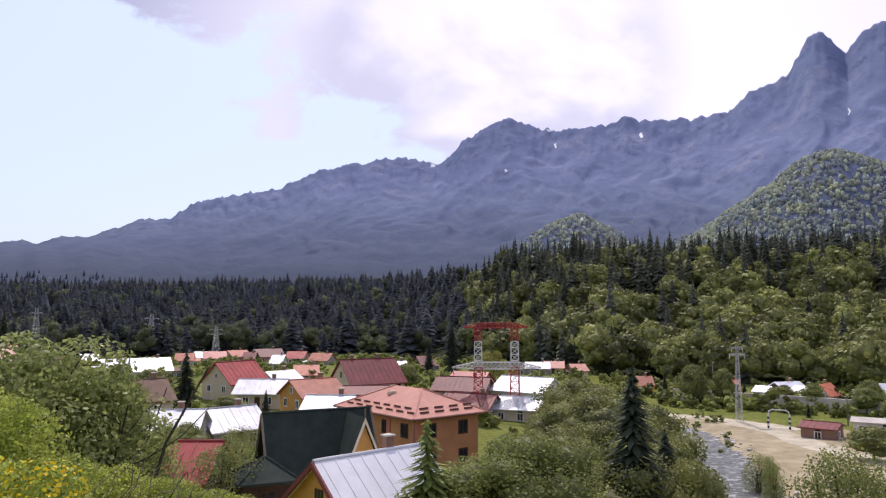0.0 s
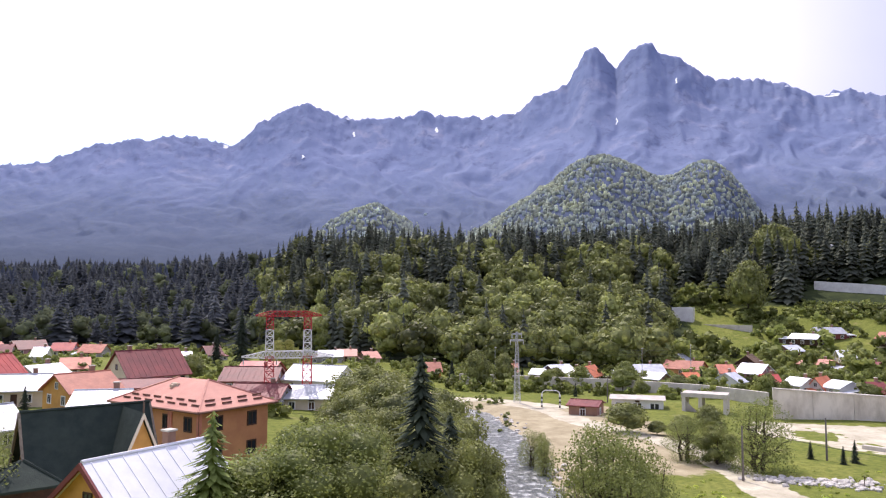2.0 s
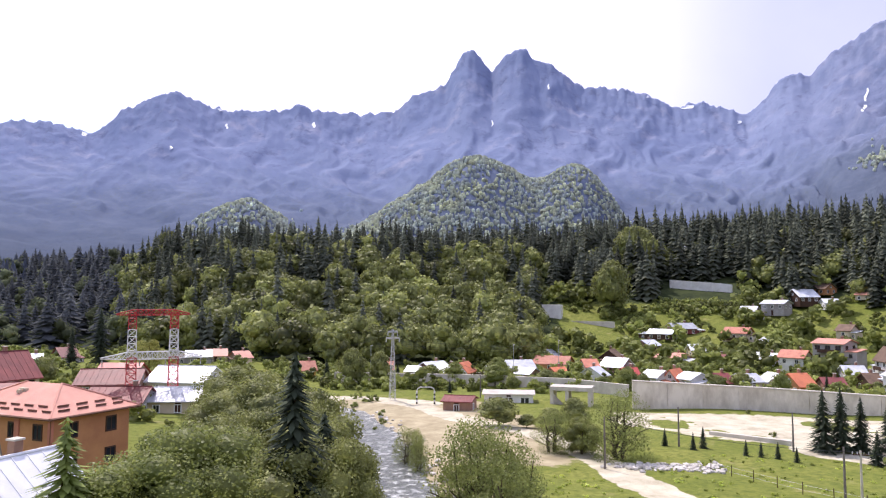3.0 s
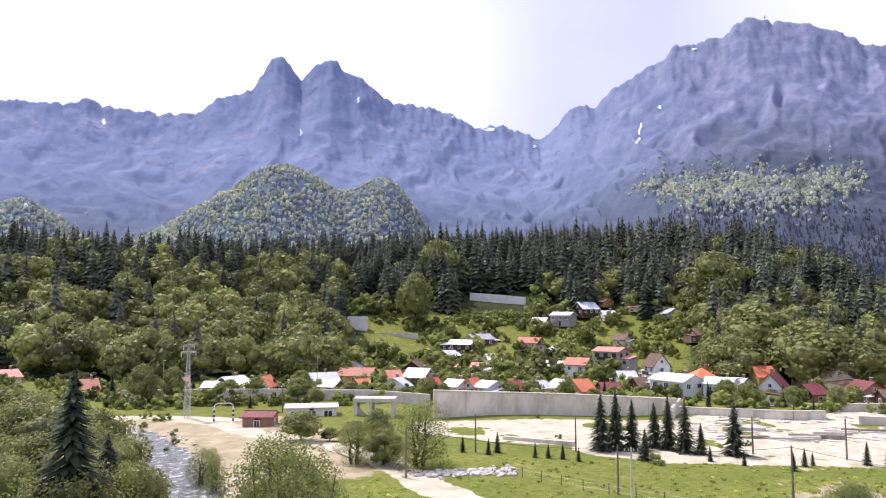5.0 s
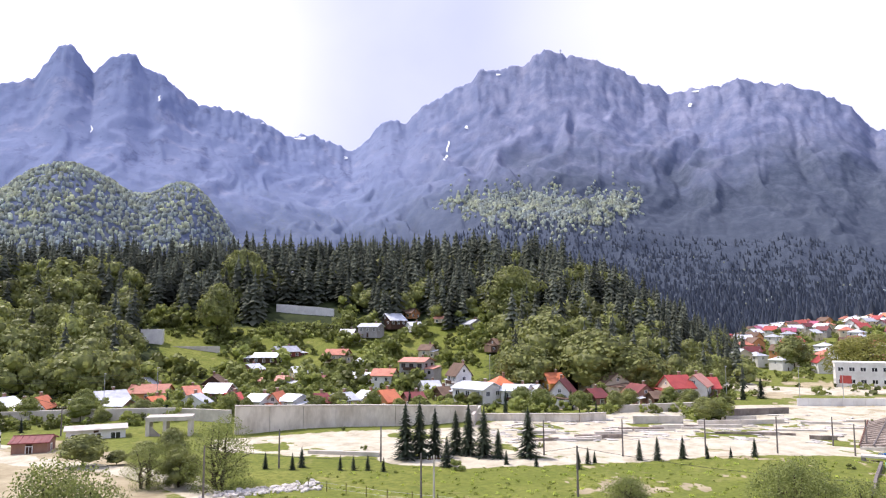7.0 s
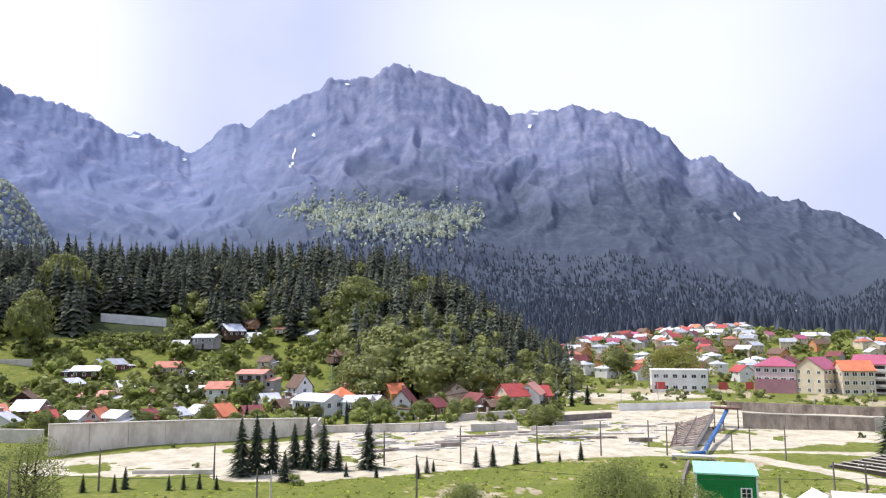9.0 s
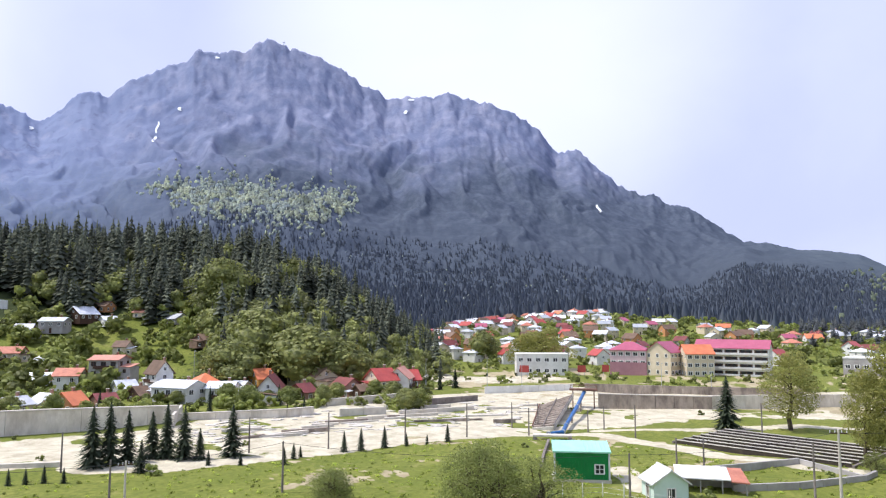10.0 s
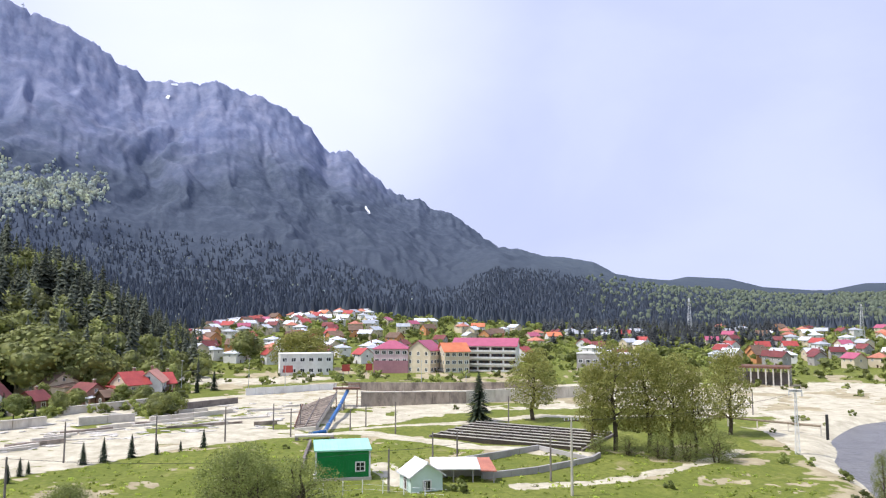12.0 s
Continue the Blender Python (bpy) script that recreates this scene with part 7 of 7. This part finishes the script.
bridge = hold("pipe_bridge", Matrix(), "yellowish pipe carried on short posts to the river", "pipe")
ends = [Vector((*P(116.5, 166), 1.6)), Vector((*P(124.4, 158), 1.6))]
bm = bmesh.new()
rod(bm, *ends, 0.22, 0.22, 10)
part("segment", bm, M_TWIG, bridge)
for k in range(5):
    p = ends[0] + (ends[1] - ends[0]) * k / 4
    bar_part("support", p - Vector((0, 0, 1.8)), p, 0.15, M_CONCRETE, bridge)
bar_part("marker_post", (*P(124.8, 154), -0.3), (*P(124.8, 154), 4.3), 0.32, M_BLACKPAINT, bridge, "thick black post")

# fences
for name, pts, gap, high, mat, label in (("wire_fence", [(86.5, 93), (91.0, 94), (97.5, 90)], 2.4, 1.7, M_WHITEPAINT, "thin white fence posts in front of the hut"),
                                         ("wire_fence", [(46.0, 102), (52, 93), (60, 88)], 3.2, 1.4, M_DARKWOOD, "dark timber fence posts along the meadow")):
    f = hold(name, Matrix(), label, "fence")
    xy = [Vector(P(*p)) for p in pts]
    for a, b in zip(xy, xy[1:]):
        k = int((b - a).length / gap)
        for i in range(k):
            p = a + (b - a) * i / k
            z = float(land(p.x, p.y))
            bar_part("post", (p.x, p.y, z - 0.2), (p.x, p.y, z + high), 0.06, mat, f)
        for h in (0.5, 1.1):
            bar_part("wire", (*a, float(land(*a)) + h), (*b, float(land(*b)) + h), 0.012, M_STEEL, f)

# ---- town buildings ----
def block(name, az, d, w, dep, top, low, yaw, wall, floors, bays, label, roof=None, rise=0.0, gable=False, ribbon=False, base=None):
    """A large building with window strips floor by floor."""
    ob = hold(name, facing(az, d, low, yaw), label, "building")
    h = top - low - rise
    part("wall", boxes((-w / 2, w / 2, -dep / 2, dep / 2, 0, h)), wall, ob)
    if roof and gable:
        bm = bmesh.new()
        ends = [[bm.verts.new((x, y, z)) for y, z in ((-dep / 2, h + 0.004), (dep / 2, h + 0.004), (0, h + rise))] for x in (-w / 2, w / 2)]
        bm.faces.new(ends[0])
        bm.faces.new(ends[1][::-1])
        for i in range(3):
            bm.faces.new((ends[0][i], ends[1][i], ends[1][(i + 1) % 3], ends[0][(i + 1) % 3]))
        part("gable_wall", bm, wall, ob)
    if roof:
        part("roof", (roof_gable if gable else roof_hip)(w, dep, h, rise, 0.5), roof, ob)
    else:
        part("parapet", boxes((-w / 2 - 0.15, w / 2 + 0.15, -dep / 2 - 0.15, dep / 2 + 0.15, h, h + 0.5)), M_WHITE, ob)
    if base:
        part("base_wall", boxes((-w / 2 - 0.08, w / 2 + 0.08, -dep / 2 - 0.08, dep / 2 + 0.08, 0, h * 0.52)), base, ob, "darker painted lower storeys")
    if ribbon:
        for k in range(floors):
            part("balcony", boxes((-w / 2 + 0.4, w / 2 - 0.4, -dep / 2 - 1.0, -dep / 2 - 0.05, h * k / floors + 0.1, h * k / floors + 0.75)), wall, ob)
    for k in range(floors):
        for i in range(bays):
            window(ob, -w / 2 + w * (i + 0.5) / bays, -dep / 2 - 0.02, h * (k + 0.55) / floors, 0, w / bays * 0.72 if ribbon else min(1.7, w / bays * 0.6), min(1.1, h / floors * (0.3 if ribbon else 0.4)), ribbon)
        for i in range(3):
            for s, turn in ((-1, -90), (1, 90)):
                window(ob, s * (w / 2 + 0.02), -dep / 2 + dep * (i + 0.5) / 3, h * (k + 0.55) / floors, turn, 1.0, min(1.1, h / floors * 0.4))
    return ob


block("shop_hall", 86.5, 290, 20, 10, 7.9, -0.3, 6, M_WHITE, 2, 6, "low white shop hall with a flat roof")
block("hotel", 93.2, 302, 14, 11, 12.8, -0.3, -6, M_PALEPINK, 3, 5, "pale pink hotel with purple lower storeys and a magenta roof", M_MAGENTA, 3.2, base=M_PINKWALL)
block("hotel", 95.75, 299, 11, 11, 13.0, -0.3, 62, M_CREAM, 3, 4, "cream hotel wing with a magenta gabled roof", M_MAGENTA, 3.8, True)
block("hotel", 98.0, 298, 10.5, 10, 12.0, -0.3, 18, M_CREAM, 3, 4, "cream building with an orange tile roof", M_ORANGEROOF, 3.2, True)
block("mall", 100.6, 312, 27, 14, 13.6, -0.3, -8, M_WHITE, 4, 5, "large white four-storey building with long balconies and a magenta roof", M_MAGENTA, 3.0, True, ribbon=True)
block("depot", 110.0, 330, 26, 12, 6.5, -0.3, -8, M_GREYWALL, 1, 8, "long low grey depot behind the poplars")
open_shed = hold("open_shed", facing(120.9, 268, -0.2, -6), "open concrete shed frame with a flat brown roof", "building")
part("roof", boxes((-8.4, 8.4, -5, 5, 5.9, 6.6)), M_RUST, open_shed)
for i in range(8):
    for y in (-4.6, 4.6):
        x = -8 + 16 * i / 7
        part("column", boxes((x - 0.22, x + 0.22, y - 0.22, y + 0.22, -0.2, 5.9)), M_PALECONCRETE, open_shed)
part("back_wall", boxes((-8, 8, 0.3, 0.6, -0.2, 4.4)), M_DARKCONCRETE, open_shed)
for az, d, col, w in ((85.2, 277, M_RED, 3.4), (91.4, 285, M_RED, 2.6), (89.6, 280, M_RED, 3.0)):
    sign = hold("sign", facing(az, d, -0.2), "red hoarding on two posts by the shops", "sign")
    part("board", boxes((-w / 2, w / 2, -0.1, 0.1, 2.0, 4.6)), col, sign)
    for x in (-w / 3, w / 3):
        bar_part("post", (x, 0.15, 0), (x, 0.15, 4.0), 0.08, M_STEEL, sign)

kinds = []
for k, (w, dep, rise, roof, wall, hip, label) in enumerate(((9, 8, 3.0, M_RED, M_WHITE, False, "white town house with a red roof"), (10, 8, 2.4, M_TIN, M_CREAM, False, "cream town house with a pale sheet roof"),
                                                         (9, 8, 2.6, M_TILE, M_CREAM, True, "cream town house with a hipped terracotta roof"), (8, 7, 2.6, M_MAROON, M_GREYWALL, False, "grey town house with a maroon roof"),
                                                         (11, 8, 2.8, M_ORANGEROOF, M_WHITE, False, "white town house with an orange roof"), (9, 8, 2.0, M_TIN, M_WHITE, True, "white town house with a light metal roof"),
                                                         (10, 9, 3.2, M_BROWNROOF, M_ORANGE, False, "orange town house with a brown roof"), (9, 8, 2.6, M_MAGENTA, M_CREAM, False, "cream town house with a magenta roof"))):
    kinds.append(house(90, 800, w, dep, 6.0 + rise, rise, 0, roof, wall, label, hip=hip, rows=1, low=0.0, chimney=1, few=True, name="town_house", group="town houses"))
town = np.random.default_rng(21)
placed = []
for region, count in (((78.2, 92, 345, 640), 105), ((92, 113, 360, 560), 42), ((117, 131, 370, 640), 58)):
    tries = 0
    while count and tries < 4000:
        tries += 1
        az, d = town.uniform(region[0], region[1]), town.uniform(region[2], region[3])
        x, y = P(az, d)
        if any((x - u) ** 2 + (y - v) ** 2 < 150 for u, v in placed):
            continue
        placed.append((x, y))
        count -= 1
        k = kinds[town.choice(8, p=(0.12, 0.26, 0.11, 0.14, 0.05, 0.2, 0.08, 0.04))]
        copy_thing(k, facing(az, d, float(land(x, y)) - 0.6, town.uniform(-70, 70))).scale = (0.86, 0.86, 0.86)
for k in kinds:
    for o in (*k.children_recursive, k):
        bpy.data.objects.remove(o)

# ---- near bushes on the camera's slope ----
BUSHES = [broad_tree(61, 3.0, 0.55, 14000, 0.042, M_LEAF_PALE, 0.02, 18, False, 4, "bush", 0.35), broad_tree(62, 3.0, 0.55, 14000, 0.044, M_LEAF_NEAR, 0.02, 18, False, 4, "bush", 0.35)]
for i, (kind, az, d, top, fat) in enumerate(((0, -28.3, 15.0, 21.95, 1.05), (0, -25.2, 15.5, 21.2, 0.9), (1, -31.5, 11.5, 21.1, 1.0), (0, -23.5, 16.5, 20.4, 0.8), (1, -29.0, 11.0, 20.4, 1.0), (1, -24.6, 13.0, 19.8, 0.9), (1, -21.0, 13.5, 19.4, 0.9),
                                           (1, -18.2, 14.0, 18.9, 0.9), (1, -15.6, 14.5, 18.6, 0.9), (1, -34, 13, 21.4, 1.0), (0, -37, 15, 22.3, 1.0), (1, -13.0, 14.5, 18.2, 0.9))):
    z = at(az, d).z
    ob = copy_thing(BUSHES[kind], Matrix())
    h = max(0.8, top - z)
    ob.matrix_basis = Matrix.LocRotScale(Vector((*P(az, d), z - 0.15)), Euler((0, 0, 1.3 * i)), (fat * max(h, 1.8) / 3.0, fat * max(h, 1.8) / 3.0, h / 3.0))
    tagged(ob, "leafy hillside bush with pale leaf undersides" if kind == 0 else "fresh green hillside bush", "bush", "bushes on the slope")
for b in BUSHES:
    for o in (*b.children_recursive, b):
        bpy.data.objects.remove(o)
flower = hold("flowering_bush", Matrix.Translation(at(-30.2, 7.0, 0.1)), "low bush covered in bright yellow flowers", "bush")
v, q = crown_arrays(301, 3800, 0.028, 10, 0.05, 0.75, False)
c = new("leaves", mesh_from("leaves", v * 0.95, q, M_LEAF_NEAR, np.repeat(np.random.default_rng(3).uniform(0.8, 1.3, len(v) // 4), 4)))
c.parent = flower
v, q = crown_arrays(302, 1500, 0.022, 10, 0.12, 0.78, False)
c = new("blossom", mesh_from("blossom", v * 0.98, q, M_FLOWER))
c.parent = flower
c["label"] = "yellow blossom"
twigs = np.random.default_rng(8)
dry = hold("dry_stalks", Matrix.Translation(at(-23.5, 10.5, 0.0)), "bent dry grey stalks among the bushes", "plant")
for i in range(26):
    bm = bmesh.new()
    a = Vector((twigs.uniform(-1.2, 1.2), twigs.uniform(-0.6, 0.6), -0.3))
    limb(bm, a, a + Vector((twigs.uniform(0.1, 0.9), twigs.uniform(-0.4, 0.2), twigs.uniform(0.6, 1.25))), 0.014, 0.004, twigs, 0.15, 4, 4)
    part("stalk", bm, M_TWIG, dry)

# ---- loose stones on the river bar and rubble on the yard ----
def stone_mesh(seed):
    r = np.random.default_rng(seed)
    bm = bmesh.new()
    bmesh.ops.create_icosphere(bm, subdivisions=1, radius=1.0)
    for v in bm.verts:
        v.co = Vector((v.co.x * 1.2, v.co.y, v.co.z * 0.65)) * r.uniform(0.75, 1.15)
    me = bpy.data.meshes.new("stone")
    bm.to_mesh(me)
    bm.free()
    me.materials.append(M_STONE)
    return me


STONES = [stone_mesh(k) for k in range(5)]
rock_rng = np.random.default_rng(31)
pile = hold("rubble_bank", Matrix(), "long bank of pale broken stones beside the track", "rubble")
for i in range(300):
    s = rock_rng.uniform()
    az, d = 39.5 + 7.0 * s + rock_rng.normal(0, 0.5), 100.5 + 3.0 * s + rock_rng.normal(0, 1.3)
    r = rock_rng.uniform(0.15, 0.5)
    p = at(az, d)
    shared("stone", STONES[i % 5], pile, Matrix.LocRotScale(p + Vector((0, 0, r * 0.25)), Euler((rock_rng.uniform(0, 0.5), 0, rock_rng.uniform(0, 6))), (r, r, r)))
bank = hold("river_stones", Matrix(), "pale boulders along the river's edge", "stones")
for i in range(220):
    s = rock_rng.uniform()
    az = 24.6 - 6.4 * s + rock_rng.normal(0, 0.6) + (2.0 if i % 2 else -2.6)
    d = 78 + 70 * s
    r = rock_rng.uniform(0.15, 0.6)
    shared("stone", STONES[i % 5], bank, Matrix.LocRotScale(at(az, d) + Vector((0, 0, r * 0.2)), Euler((0, 0, rock_rng.uniform(0, 6))), (r, r, r)))
ruin = hold("rubble_field", Matrix(), "broken concrete slabs scattered over the gravel yard", "rubble")
for i in range(240):
    az = rock_rng.uniform(60, 88)
    d = np.interp(az, [60, 75, 88], [134, 146, 156]) + rock_rng.uniform(0, 1) * np.interp(az, [60, 75, 88], [28, 40, 50])
    w, t, h = rock_rng.uniform(0.3, 1.8), rock_rng.uniform(0.3, 0.9), rock_rng.uniform(0.1, 0.4)
    shared("slab", STONES[i % 5], ruin, Matrix.LocRotScale(at(az, d) + Vector((0, 0, h * 0.3)), Euler((0, 0, -radians(az) + rock_rng.normal(0, 0.4))), (w, t, h)))


# ---- old snow in the gullies of the range ----
def snow(az, el, w, h, lean=0.0):
    """A patch of snow on the mountainside, w and h in degrees as the eye sees it."""
    v = []
    for j in range(6):
        for i in range(4):
            e = el + h * (j / 5 - 0.5)
            a = az + w * (i / 3 - 0.5) * (0.5 + 0.5 * math.sin(math.pi * (j + 0.6) / 6.2)) + lean * (j / 5 - 0.5) + 0.05 * math.sin(5 * j + az)
            r = np.arange(1500.0, 3595.0, 4.0)
            seen = np.degrees(np.arctan2(mountain_top(np.full(len(r), a), r) - EYE, r))
            k = int(np.argmax(seen >= e)) if (seen >= e).any() else len(r) - 1
            d = r[k] - 6
            v.append((*P(a, d), EYE + d * math.tan(radians(min(e, seen[k])))))
    return tagged(new("snow_patch", mesh_from("snow_patch", v, grid_quads(6, 4), M_SNOW)), "small patch of old white snow in a mountain gully", "snow", "snow patches", "structure")


snow(56.81, 14.02, 0.15, 0.85, 0.16)
snow(56.63, 13.15, 0.24, 0.42, 0.18)
snow(58.33, 15.51, 0.27, 0.27, 0.00)
snow(29.91, 13.95, 0.10, 0.5, 0.00)
snow(42.27, 15.48, 0.63, 0.18, 0.18)
snow(44.97, 14.46, 0.99, 0.22, 0.00)
snow(48.60, 13.06, 0.27, 0.22, 0.00)
snow(34.41, 16.62, 0.12, 0.4, 0.09)
snow(75.80, 16.23, 0.27, 0.27, 0.00)
snow(91.13, 8.52, 0.22, 0.6, -0.27)
snow(60.96, 19.46, 0.36, 0.13, 0.00)
snow(76.26, 17.19, 0.54, 0.18, 0.00)
snow(-0.82, 11.78, 0.36, 0.27, -0.09)
snow(8.54, 14.36, 0.36, 0.22, 0.00)
snow(9.01, 13.17, 0.18, 0.36, 0.00)
snow(15.65, 13.66, 0.18, 0.36, 0.00)
snow(5.04, 11.30, 0.18, 0.27, 0.00)
snow(15.62, 13.59, 0.22, 0.31, 0.00)

# ---- the cross on the main summit ----
summit = float(mountain_top(np.array([66.0]), np.array([3594.0]))[0])
cross_mark = hold("summit_cross", facing(66.0, 3594, summit - 2), "tall thin steel cross on the main summit", "monument")
part("mast", lattice(bmesh.new(), (0, 0, 0), (0, 0, 28), 3.2, 1.6, 8, 0.28), M_STEEL, cross_mark)
part("arm", lattice(bmesh.new(), (-7, 0, 20), (7, 0, 20), 1.6, 1.6, 5, 0.28), M_STEEL, cross_mark)
